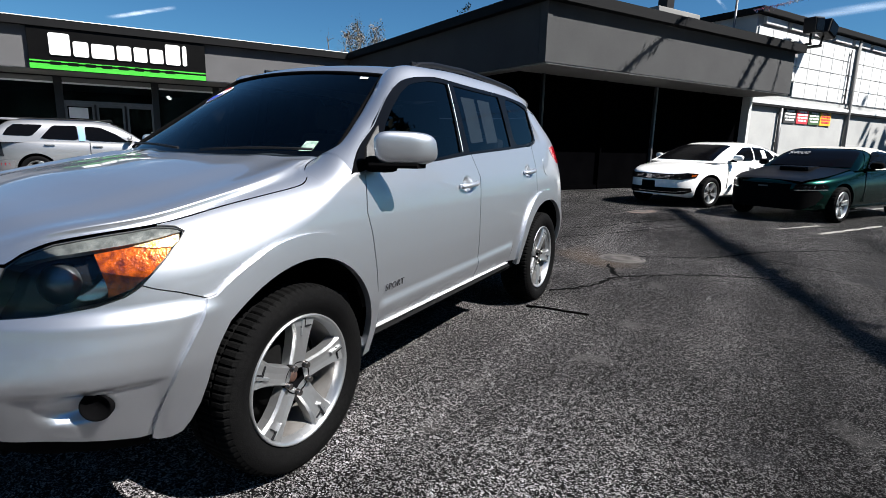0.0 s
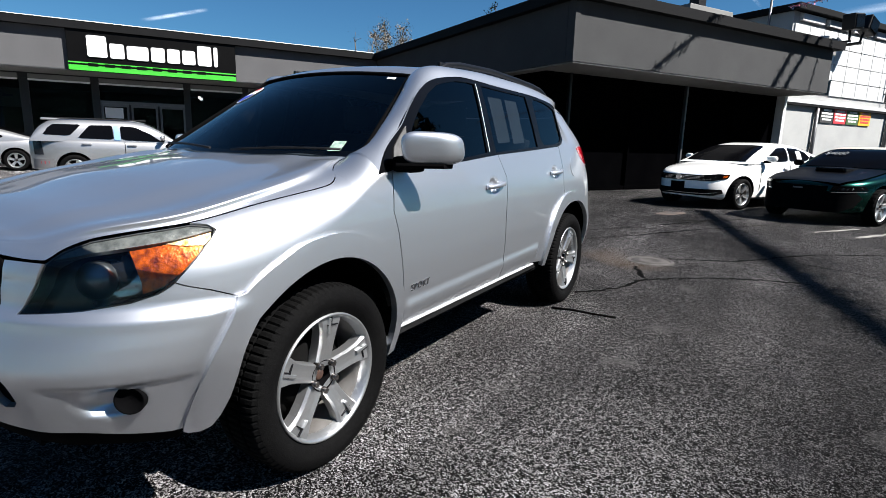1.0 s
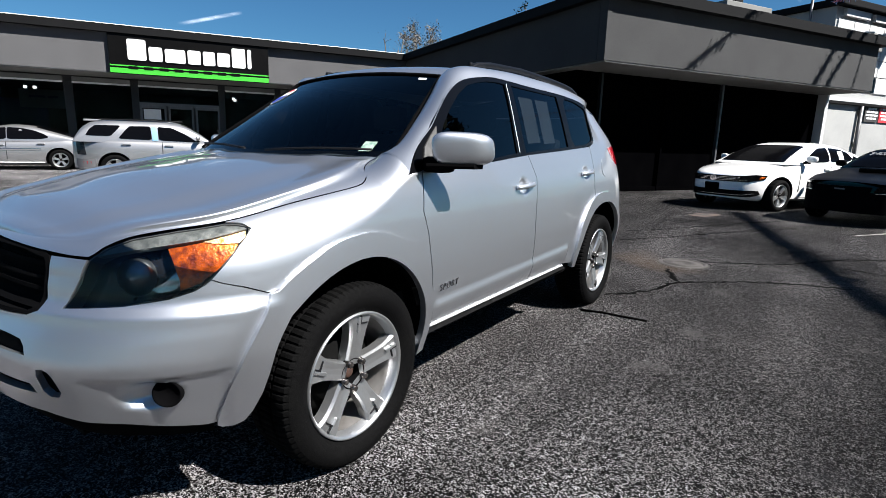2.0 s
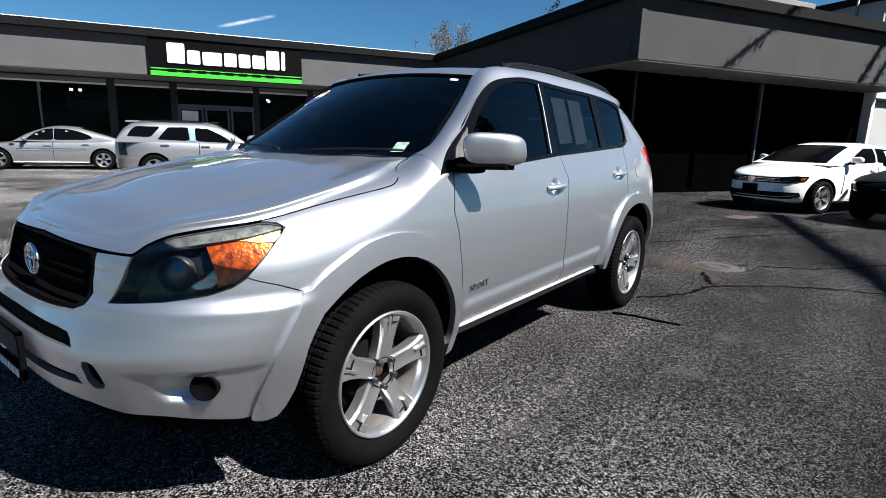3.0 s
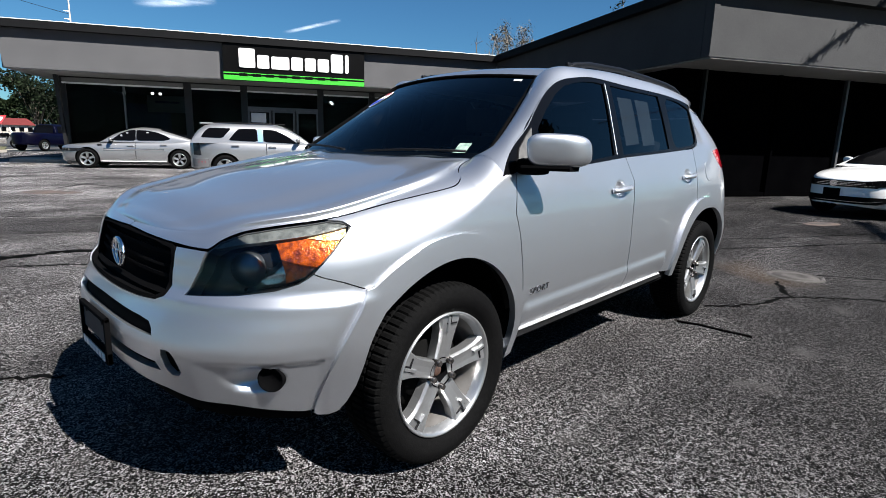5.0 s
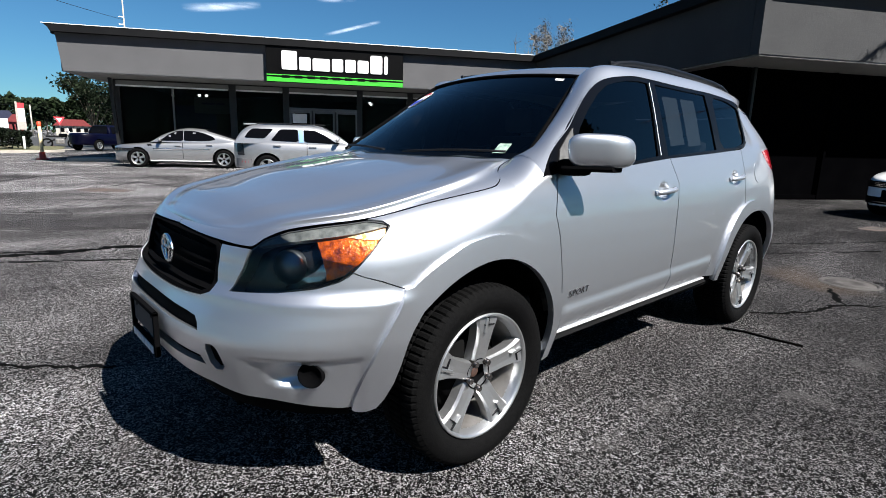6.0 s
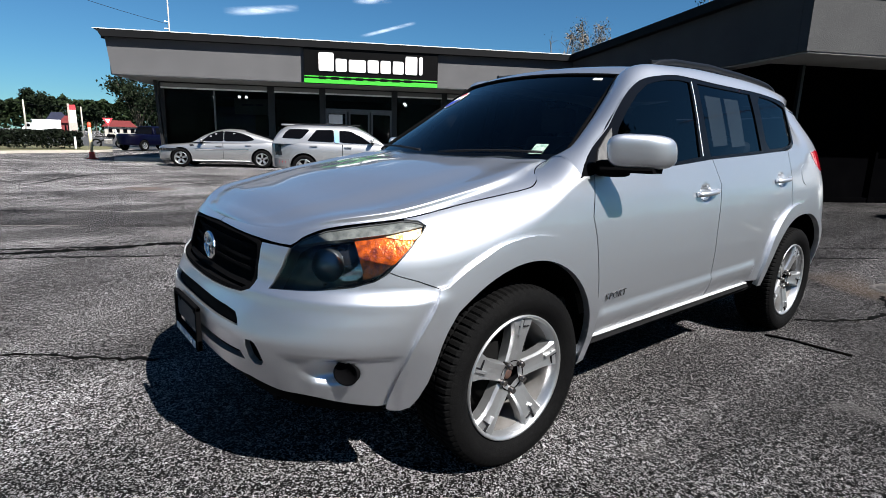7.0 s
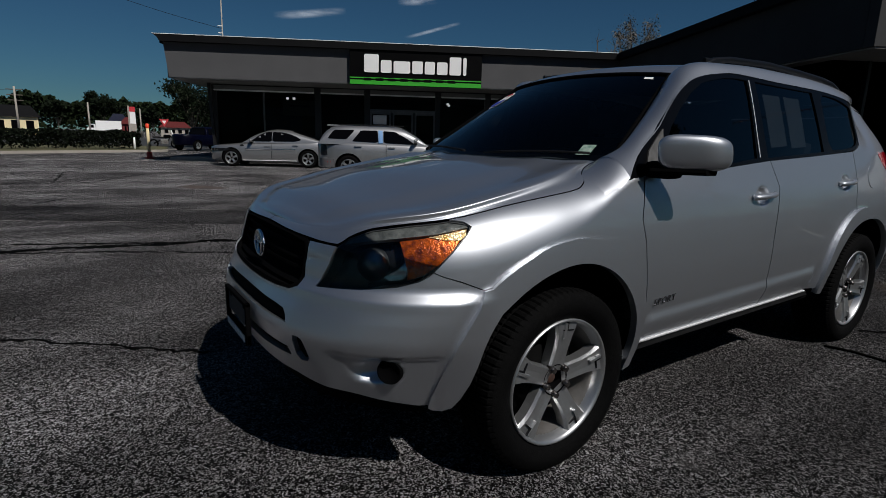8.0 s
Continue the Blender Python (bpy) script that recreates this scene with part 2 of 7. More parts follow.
def add_tube(bm, a, b, r0, r1=None, sides=12, caps=True):
    a, b = Vector(a), Vector(b)
    r1 = r0 if r1 is None else r1
    q = (b - a).to_track_quat("Z", "Y")
    rings = []
    for p, r in ((a, r0), (b, r1)):
        rings.append([bm.verts.new(p + q @ Vector((r * math.cos(2 * math.pi * i / sides), r * math.sin(2 * math.pi * i / sides), 0))) for i in range(sides)])
    for i in range(sides):
        f = bm.faces.new((rings[0][i], rings[0][(i + 1) % sides], rings[1][(i + 1) % sides], rings[1][i]))
        f.smooth = True
    if caps:
        bm.faces.new(rings[0][::-1])
        bm.faces.new(rings[1])
    return bm


def tube_mesh(a, b, r0, r1=None, sides=12):
    return add_tube(bmesh.new(), a, b, r0, r1, sides)


def add_path_tube(bm, pts, r, sides=8):
    """A bent round bar through the points."""
    pts = [Vector(p) for p in pts]
    rings = []
    for i, p in enumerate(pts):
        d = (pts[min(i + 1, len(pts) - 1)] - pts[max(i - 1, 0)]).normalized()
        q = d.to_track_quat("Z", "Y")
        rings.append([bm.verts.new(p + q @ Vector((r * math.cos(2 * math.pi * k / sides), r * math.sin(2 * math.pi * k / sides), 0))) for k in range(sides)])
    for a, b in zip(rings, rings[1:]):
        for k in range(sides):
            bm.faces.new((a[k], a[(k + 1) % sides], b[(k + 1) % sides], b[k])).smooth = True
    bm.faces.new(rings[0][::-1])
    bm.faces.new(rings[-1])
    return bm


def add_lathe(bm, profile, sides=48, centre=(0, 0, 0), axis="Y", closed=False):
    """Turns (radius, offset) pairs round the axis through the centre."""
    c = Vector(centre)
    rings = []
    for r, o in profile:
        ring = []
        for k in range(sides):
            a = 2 * math.pi * k / sides
            p = Vector((r * math.cos(a), o, r * math.sin(a))) if axis == "Y" else Vector((r * math.cos(a), r * math.sin(a), o))
            ring.append(bm.verts.new(c + p))
        rings.append(ring)
    pairs = list(zip(rings, rings[1:])) + ([(rings[-1], rings[0])] if closed else [])
    for a, b in pairs:
        for k in range(sides):
            bm.faces.new((a[k], a[(k + 1) % sides], b[(k + 1) % sides], b[k])).smooth = True
    return bm


def prism_mesh(poly, y0, y1, bevel=0.0, m=None):
    """A slab: the polygon in x and z, from y0 to y1."""
    bm = bmesh.new()
    a = [bm.verts.new((x, y0, z)) for x, z in poly]
    b = [bm.verts.new((x, y1, z)) for x, z in poly]
    bm.faces.new(a)
    bm.faces.new(b[::-1])
    for i in range(len(poly)):
        j = (i + 1) % len(poly)
        bm.faces.new((a[j], a[i], b[i], b[j]))
    bmesh.ops.recalc_face_normals(bm, faces=bm.faces)
    if bevel:
        bmesh.ops.bevel(bm, geom=list(bm.edges), offset=bevel, segments=2, affect="EDGES", profile=0.6)
    if m is not None:
        bmesh.ops.transform(bm, matrix=m, verts=bm.verts)
    return bm


def thing(name, label, category, m=None, group="", kind=""):
    ob = new(name)
    ob.empty_display_size = 0.1
    if m is not None:
        ob.matrix_world = m
    return tagged(ob, label, category, group, kind)


def part(name, bm, mat, parent=None, label="", smooth=False, kind=""):
    """Links a bmesh as one mesh object under a thing or a part."""
    me = bpy.data.meshes.new(name)
    if smooth:
        for f in bm.faces:
            f.smooth = True
    bm.to_mesh(me)
    bm.free()
    me.materials.append(mat)
    ob = new(name, me)
    if parent is not None:
        ob.parent = parent
    return tagged(ob, label, kind=kind)


def whole(name, bm, mat, label, category, m=None, group="", kind="", smooth=False):
    ob = part(name, bm, mat, smooth=smooth)
    if m is not None:
        ob.matrix_world = m
    return tagged(ob, label, category, group, kind)


def raw_mesh(name, verts, faces, normals, mat, parent=None, label=""):
    me = bpy.data.meshes.new(name)
    me.from_pydata([tuple(v) for v in verts], [], faces)
    me.polygons.foreach_set("use_smooth", [True] * len(me.polygons))
    me.update()
    if normals is not None:
        me.normals_split_custom_set_from_vertices([tuple(n) for n in normals])
    me.materials.append(mat)
    ob = new(name, me)
    if parent is not None:
        ob.parent = parent
    return tagged(ob, label)


def rounded(loop, rounds=2):
    """Cuts the corners of a closed outline."""
    for _ in range(rounds):
        out = []
        for i, p in enumerate(loop):
            q = loop[(i + 1) % len(loop)]
            out += [(0.75 * p[0] + 0.25 * q[0], 0.75 * p[1] + 0.25 * q[1]), (0.25 * p[0] + 0.75 * q[0], 0.25 * p[1] + 0.75 * q[1])]
        loop = out
    return loop


def eased(loop, k=0.09):
    """Takes the sharp corners off a closed outline."""
    out = []
    for i, p in enumerate(loop):
        for q in (loop[i - 1], loop[(i + 1) % len(loop)]):
            out.append((p[0] + (q[0] - p[0]) * k, p[1] + (q[1] - p[1]) * k))
    return out


def inside(p, loop):
    x, y = p
    hit = False
    for i, (x0, y0) in enumerate(loop):
        x1, y1 = loop[i - 1]
        if (y0 > y) != (y1 > y) and x < (x1 - x0) * (y - y0) / (y1 - y0) + x0:
            hit = not hit
    return hit


def dense(loop, step):
    out = []
    for i, p in enumerate(loop):
        q = loop[(i + 1) % len(loop)]
        n = max(1, int(math.hypot(q[0] - p[0], q[1] - p[1]) / step))
        out += [(p[0] + (q[0] - p[0]) * k / n, p[1] + (q[1] - p[1]) * k / n) for k in range(n)]
    return out


def skin(name, surface, outer, mat, parent, holes=(), step=0.03, lift=0.0, skirt=0.012, sides=(-1,), label="", closed_at=None):
    """A sheet-metal panel: the outline in surface coordinates, laid on the surface, with its edges folded inwards. sides: -1 driver's, +1 the other, both in one mesh."""
    from mathutils.geometry import delaunay_2d_cdt
    loops = [dense(outer, step)] + [dense(h, step) for h in holes]
    pts, edges = [], []
    for lp in loops:
        base = len(pts)
        pts += lp
        edges += [(base + i, base + (i + 1) % len(lp)) for i in range(len(lp))]
    us, vs = [p[0] for p in loops[0]], [p[1] for p in loops[0]]
    nu, nv = int((max(us) - min(us)) / step), int((max(vs) - min(vs)) / step)
    near = [np.array(lp) for lp in loops]
    allb = np.concatenate(near)
    for i in range(1, nu + 1):
        for j in range(1, nv + 1):
            p = (min(us) + step * (i - 0.5 * (j % 2)), min(vs) + step * j)
            if inside(p, loops[0]) and not any(inside(p, h) for h in loops[1:]) and np.min(np.sum((allb - p) ** 2, 1)) > (0.45 * step) ** 2:
                pts.append(p)
    vo, _, fo, _, _, _ = delaunay_2d_cdt([Vector(p) for p in pts], edges, [], 0, 1e-5)
    keep = []
    for f in fo:
        c = ((vo[f[0]].x + vo[f[1]].x + vo[f[2]].x) / 3, (vo[f[0]].y + vo[f[1]].y + vo[f[2]].y) / 3)
        if inside(c, loops[0]) and not any(inside(c, h) for h in loops[1:]):
            area = (vo[f[1]].x - vo[f[0]].x) * (vo[f[2]].y - vo[f[0]].y) - (vo[f[2]].x - vo[f[0]].x) * (vo[f[1]].y - vo[f[0]].y)
            keep.append(f if area > 0 else f[::-1])
    used = sorted({i for f in keep for i in f})
    index = {i: k for k, i in enumerate(used)}
    P, N = [], []
    e = 0.004
    for i in used:
        u, v = vo[i].x, vo[i].y
        p = surface(u, v)
        du, dv = surface(u + e, v) - surface(u - e, v), surface(u, v + e) - surface(u, v - e)
        n = np.cross(du, dv)
        n /= max(np.linalg.norm(n), 1e-9)
        P.append(p + n * lift)
        N.append(n)
    P, N = np.array(P), np.array(N)
    faces = [tuple(index[i] for i in f) for f in keep]
    count = {}
    for f in faces:
        for a, b in ((f[0], f[1]), (f[1], f[2]), (f[2], f[0])):
            count[(a, b)] = count.get((a, b), 0) + 1
    rim = [(a, b) for a, b in count if (b, a) not in count]
    if closed_at is not None:
        rim = [(a, b) for a, b in rim if not (abs(vo[used[a]].x - closed_at) < 1e-4 and abs(vo[used[b]].x - closed_at) < 1e-4)]
    V, F, NN = [], [], []
    for sgn in sides:
        base = len(V)
        flip = np.array((1, -sgn, 1))
        V += list(P * flip)
        NN += list(N * flip)
        for f in faces:
            F.append(tuple(base + i for i in (f if sgn < 0 else f[::-1])))
        if skirt:
            for a, b in rim:
                k = len(V)
                quad = [P[a], P[b], P[b] - N[b] * skirt, P[a] - N[a] * skirt]
                V += [q * flip for q in quad]
                NN += [np.zeros(3)] * 4
                F.append((k + 1, k, k + 3, k + 2) if sgn < 0 else (k, k + 1, k + 2, k + 3))
    return raw_mesh(name, V, F, NN, mat, parent, label)


def sheet(name, f, nu, nv, mat, parent, label="", flip=False, thick=0.0):
    """A smooth patch f(a, b) with a and b from 0 to 1."""
    V = [f(i / nu, j / nv) for i in range(nu + 1) for j in range(nv + 1)]
    F = []
    for i in range(nu):
        for j in range(nv):
            q = (i * (nv + 1) + j, (i + 1) * (nv + 1) + j, (i + 1) * (nv + 1) + j + 1, i * (nv + 1) + j + 1)
            F.append(q[::-1] if flip else q)
    return raw_mesh(name, V, F, None, mat, parent, label)


# ---- the silver car's skin ----
def smooth(xs, ys):
    """A smooth curve through a few values, without overshoot."""
    xs, ys = np.array(xs, float), np.array(ys, float)
    h, d = np.diff(xs), np.diff(ys) / np.diff(xs)
    m = np.zeros(len(xs))
    for i in range(1, len(xs) - 1):
        if d[i - 1] * d[i] > 0:
            w1, w2 = 2 * h[i] + h[i - 1], h[i] + 2 * h[i - 1]
            m[i] = (w1 + w2) / (w1 / d[i - 1] + w2 / d[i])
    m[0], m[-1] = d[0], d[-1]
    def f(x):
        x = min(max(x, xs[0]), xs[-1])
        i = min(int(np.searchsorted(xs, x, "right")) - 1, len(xs) - 2)
        t = (x - xs[i]) / h[i]
        return float((1 + 2 * t) * (1 - t) ** 2 * ys[i] + t * (1 - t) ** 2 * h[i] * m[i] + t * t * (3 - 2 * t) * ys[i + 1] + t * t * (t - 1) * h[i] * m[i + 1])
    return f


# the silver sport utility car: x runs from its nose to its tail, its driver's side is at -y
half_width = smooth([0.2, 0.35, 0.5, 0.6, 0.7, 0.8, 0.9, 1.0, 1.1, 1.2, 1.55, 1.62], [0.80, 0.850, 0.885, 0.898, 0.901, 0.898, 0.891, 0.877, 0.853, 0.825, 0.720, 0.69])
nose_x = smooth([0.2, 0.28, 0.4, 0.57, 0.64, 0.70, 0.8, 0.88, 0.95], [-0.75, -0.812, -0.886, -0.912, -0.885, -0.855, -0.835, -0.80, -0.76])
tail_x = smooth([0.2, 0.4, 0.65, 0.9, 1.2, 1.6], [3.28, 3.42, 3.47, 3.43, 3.33, 3.0])
bend_z = smooth([-1.36, -0.9, -0.6, -0.3, 0.0, 0.14, 0.22, 0.30, 0.36, 0.45], [0.835, 0.82, 0.80, 0.83, 0.925, 0.992, 1.040, 1.078, 1.102, 1.15])
edge_z = smooth([-1.36, -0.9, -0.7, -0.5, -0.25, 0.05, 0.3, 0.45], [0.905, 0.915, 0.95, 0.975, 1.025, 1.085, 1.14, 1.20])
bend_in = smooth([-1.36, -0.9, -0.6, -0.3, 0.0, 0.3, 0.45], [0.05, 0.07, 0.12, 0.16, 0.20, 0.26, 0.27])
S0, S1, AF = 0.1, 2.6, 0.93
SMIN = S0 - AF * math.pi / 2
SMAX = S1 + AF * math.pi / 2
def soft_step(t):
    t = min(max(t, 0.0), 1.0)
    return t * t * (3 - 2 * t)
def crease_z(s):
    return 0.56 + 0.035 * (s - 0.46) / 1.47
def tail_in(s, z):
    """How far the upper rear quarter leans in."""
    return 0.075 * soft_step((s - 2.45) / 0.3) * soft_step((z - 1.2) / 0.3)
def door_ledge(s, v):
    """Below the crease the doors swell out and then turn under towards the sill."""
    t = crease_z(s) - v
    return (0.013 * soft_step(t / 0.05) - 0.012 * soft_step((t - 0.055) / 0.09)) * soft_step((s - 0.42) / 0.06) * soft_step((1.98 - s) / 0.06)
def outline(s, z):
    """Plan outline of the shell at height z: place and inward normal, driver's side, s running from nose to tail."""
    w, p = half_width(z) - tail_in(s, z), 3.0 if s < S1 else 3.9
    if S0 <= s <= S1:
        return s, -w, 0.0, 1.0
    a, far, sign = (S0 - nose_x(z), S0, -1) if s < S0 else (tail_x(z) - S1, S1, 1)
    ang = min(abs(s - far) / AF, math.pi / 2)
    sn, cs = math.sin(ang), math.cos(ang)
    den = (sn ** p + cs ** p) ** (1 / p)
    X, Y = sn / den, cs / den
    nx, ny = X ** (p - 1) / a, Y ** (p - 1) / w
    n = math.hypot(nx, ny)
    return far + sign * a * X, -w * Y, -sign * nx / n, ny / n
def flank(s, v):
    """Side of the body and cabin with no bend towards the hood."""
    x, y, nx, ny = outline(s, v)
    return np.array((x, y, v))
def far_flank(s, v):
    """The passenger's side of the cabin, whose front pillar lies further back and in."""
    k = soft_step((1.1 - s) / 0.25) * soft_step((v - 1.08) / 0.1)
    return flank(s, v) + k * np.array((0.14, 0.08, -0.02))
def shell(s, v):
    """Point of the body's outer skin."""
    zc = bend_z(s) if s < 0.45 else 9.0
    if v <= zc:
        x, y, nx, ny = outline(s, v)
        out = door_ledge(s, v)
        front = soft_step((-0.30 - s) / 0.14)
        out += front * (0.024 * soft_step((0.760 - v) / 0.045) * soft_step((v - 0.36) / 0.36))
        out -= 0.012 * soft_step((0.552 - v) / 0.018) * soft_step((-0.42 - s) / 0.04) * soft_step((s + 0.80) / 0.10)
        hollow = 0.050 * soft_step(1.4 * (1.10 - math.hypot((s + 0.635) / 0.092, (v - 0.488) / 0.050))) * soft_step((s + 0.75) / 0.15)
        return np.array((x - nx * (out - hollow), y - ny * (out - hollow), v))
    x, y, nx, ny = outline(s, zc)
    ze = edge_z(s)
    q = min((v - zc) / (ze - zc), 1.0) * math.pi / 2 * 0.9
    lean = (half_width(zc - 0.01) - half_width(zc + 0.01)) / 0.02
    r = bend_in(s) * (1 - math.cos(q)) + lean * (ze - zc) / 0.988 * math.sin(q) * math.cos(q)
    return np.array((x + nx * r, y + ny * r, zc + (ze - zc) * math.sin(q) / math.sin(math.pi / 2 * 0.9)))


def arch(cx, back=0.0, grow=0.0, n=40, low=-0.9):
    """Outline of a wheel opening round (cx, 0.35)."""
    out = []
    for i in range(n + 1):
        a = low + (math.pi - 2 * low) * i / n
        r = 0.372 + 0.09 * max(math.sin(a), 0) ** 1.1 + grow + back * max(-math.cos(a), 0) ** 1.5
        out.append((cx + r * math.cos(a), 0.35 + r * math.sin(a)))
    return out


def inset(loop, d):
    """The closed outline moved inwards by d."""
    out = []
    n = len(loop)
    area = sum(loop[i - 1][0] * loop[i][1] - loop[i][0] * loop[i - 1][1] for i in range(n))
    for i in range(n):
        p, q = Vector(loop[i - 1]), Vector(loop[(i + 1) % n])
        t = (q - p).normalized() * (1 if area > 0 else -1)
        out.append((loop[i][0] - t.y * d, loop[i][1] + t.x * d))
    return out


HANDLES = ((1.19, 0.995), (2.16, 1.035))
def door_skin(s, v):
    """Shell below the belt, with no bend at the front edge."""
    x, y, nx, ny = outline(s, v)
    out = door_ledge(s, v)
    for x0, z0 in HANDLES:
        out -= 0.022 * soft_step(1.5 * (1.0 - math.hypot((s - x0 - 0.105) / 0.066, (v - z0 - 0.004) / 0.050)))
    return np.array((x - nx * out, y - ny * out, v))


def gap_z(s):
    return gap_curve(s)


gap_curve = smooth([-1.36, -1.0, -0.82, -0.78, -0.71, -0.59, -0.45, -0.24, -0.06, 0.03, 0.09, 0.13, 0.2, 0.34],
                   [0.882, 0.870, 0.863, 0.889, 0.921, 0.943, 0.956, 0.992, 1.0165, 1.0295, 1.0425, 1.060, 1.102, 1.150])


def seam(s, d):
    """Height on the skin d metres above the hood's shut line, along the surface."""
    g = gap_z(s)
    k = np.linalg.norm(shell(s, g + 0.002) - shell(s, g - 0.002)) / 0.004
    return g + d / max(k, 1.0)
hood_crown = smooth([-1.36, -0.9, -0.6, -0.3, 0.0, 0.34], [0.0, 0.03, 0.05, 0.056, 0.042, 0.008])


def hood_point(a, b):
    s = SMIN + 0.002 + a * (0.34 - SMIN)
    t = abs(2 * b - 1)
    sgn = -1 if b < 0.5 else 1
    ze, vg = edge_z(s), seam(s, 0.003)
    if t > 0.72:
        p = shell(s, ze + (min(vg, ze) - ze) * (t - 0.72) / 0.28)
    else:
        p = shell(s, ze)
        k = t / 0.72
        ridge = 0.004 * math.exp(-((k - 0.62) / 0.12) ** 2) * soft_step((s + 1.2) / 0.5)
        p = np.array((p[0] - 0.05 * (1 - k * k) * soft_step((s + 0.9) / 0.8), p[1] * k, p[2] + hood_crown(s) * (1 - k * k) + ridge))
    rise = 0.022 * math.exp(-((t - 0.70) / 0.085) ** 2) * soft_step((s + 1.15) / 0.6) * soft_step((0.34 - s) / 0.12)
    p = p + rise * np.array((-0.1, -0.5, 0.8))
    return (p[0], p[1] * -sgn, p[2])


roof_edge_y = smooth([0.33, 0.40, 0.58, 0.76, 0.954, 1.06, 1.25, 1.6, 2.4, 2.95], [0.635, 0.69, 0.655, 0.60, 0.545, 0.575, 0.595, 0.60, 0.59, 0.56])
roof_edge_z = smooth([0.33, 0.40, 0.58, 0.76, 0.954, 1.06, 1.25, 1.6, 2.04, 2.4, 2.95], [1.135, 1.18, 1.30, 1.425, 1.553, 1.594, 1.617, 1.632, 1.628, 1.612, 1.555])
window_top = smooth([0.304, 0.34, 0.372, 0.545, 0.588, 0.735, 0.851, 1.0, 1.213, 1.6, 2.04, 2.36, 2.6], [1.095, 1.148, 1.184, 1.306, 1.348, 1.463, 1.516, 1.546, 1.566, 1.557, 1.550, 1.530, 1.49])


def roof_point(a, b):
    x = 0.955 + a * 1.99
    t = 2 * b - 1
    k = 1 - t * t
    return (x - 0.05 * k * (1 - a) + 0.08 * k * a, roof_edge_y(x) * t, roof_edge_z(x) + (0.028 + 0.03 * math.sin(math.pi * min(a * 1.3, 1) / 2)) * k)


def windscreen_point(a, b):
    a = -0.12 + 1.12 * a
    t = 2 * b - 1
    k = 1 - t * t
    half = 0.700 + (0.542 - 0.700) * a
    bulge = 0.022 * k * math.sin(math.pi * min(max(a, 0), 1))
    return (0.394 + 0.56 * a - (0.17 - 0.11 * a) * k - bulge, half * t, 1.168 + 0.385 * a + (-0.02 + 0.045 * a) * k + bulge)


def frame_point(sgn):
    """The pillar and the roof's side, between the windows and the roof."""
    def f(a, b):
        u = 0.304 + a * (2.6 - 0.304)
        o = flank(u, window_top(u))
        w = 0.33 + (u - 0.304) * 1.04 + 0.235 * soft_step((u - 1.9) / 0.7)
        i = np.array((w, -roof_edge_y(w), roof_edge_z(w)))
        d = i - o
        n = np.array((0.0, -abs(d[2]), abs(d[1])))
        c = o + 0.64 * d + (0.34 + 0.16 * soft_step((1.2 - u) / 0.3)) * n
        if sgn > 0:
            tuck = soft_step((1.1 - u) / 0.25)
            o = o + tuck * np.array((0.14, 0.08, -0.02))
            c = c * (1 - tuck) + tuck * ((o + i) / 2 + np.array((0.0, -0.012, 0.0)))
        p = (1 - b) ** 2 * o + 2 * b * (1 - b) * c + b * b * i
        return (p[0], p[1] * -sgn, p[2])
    return f


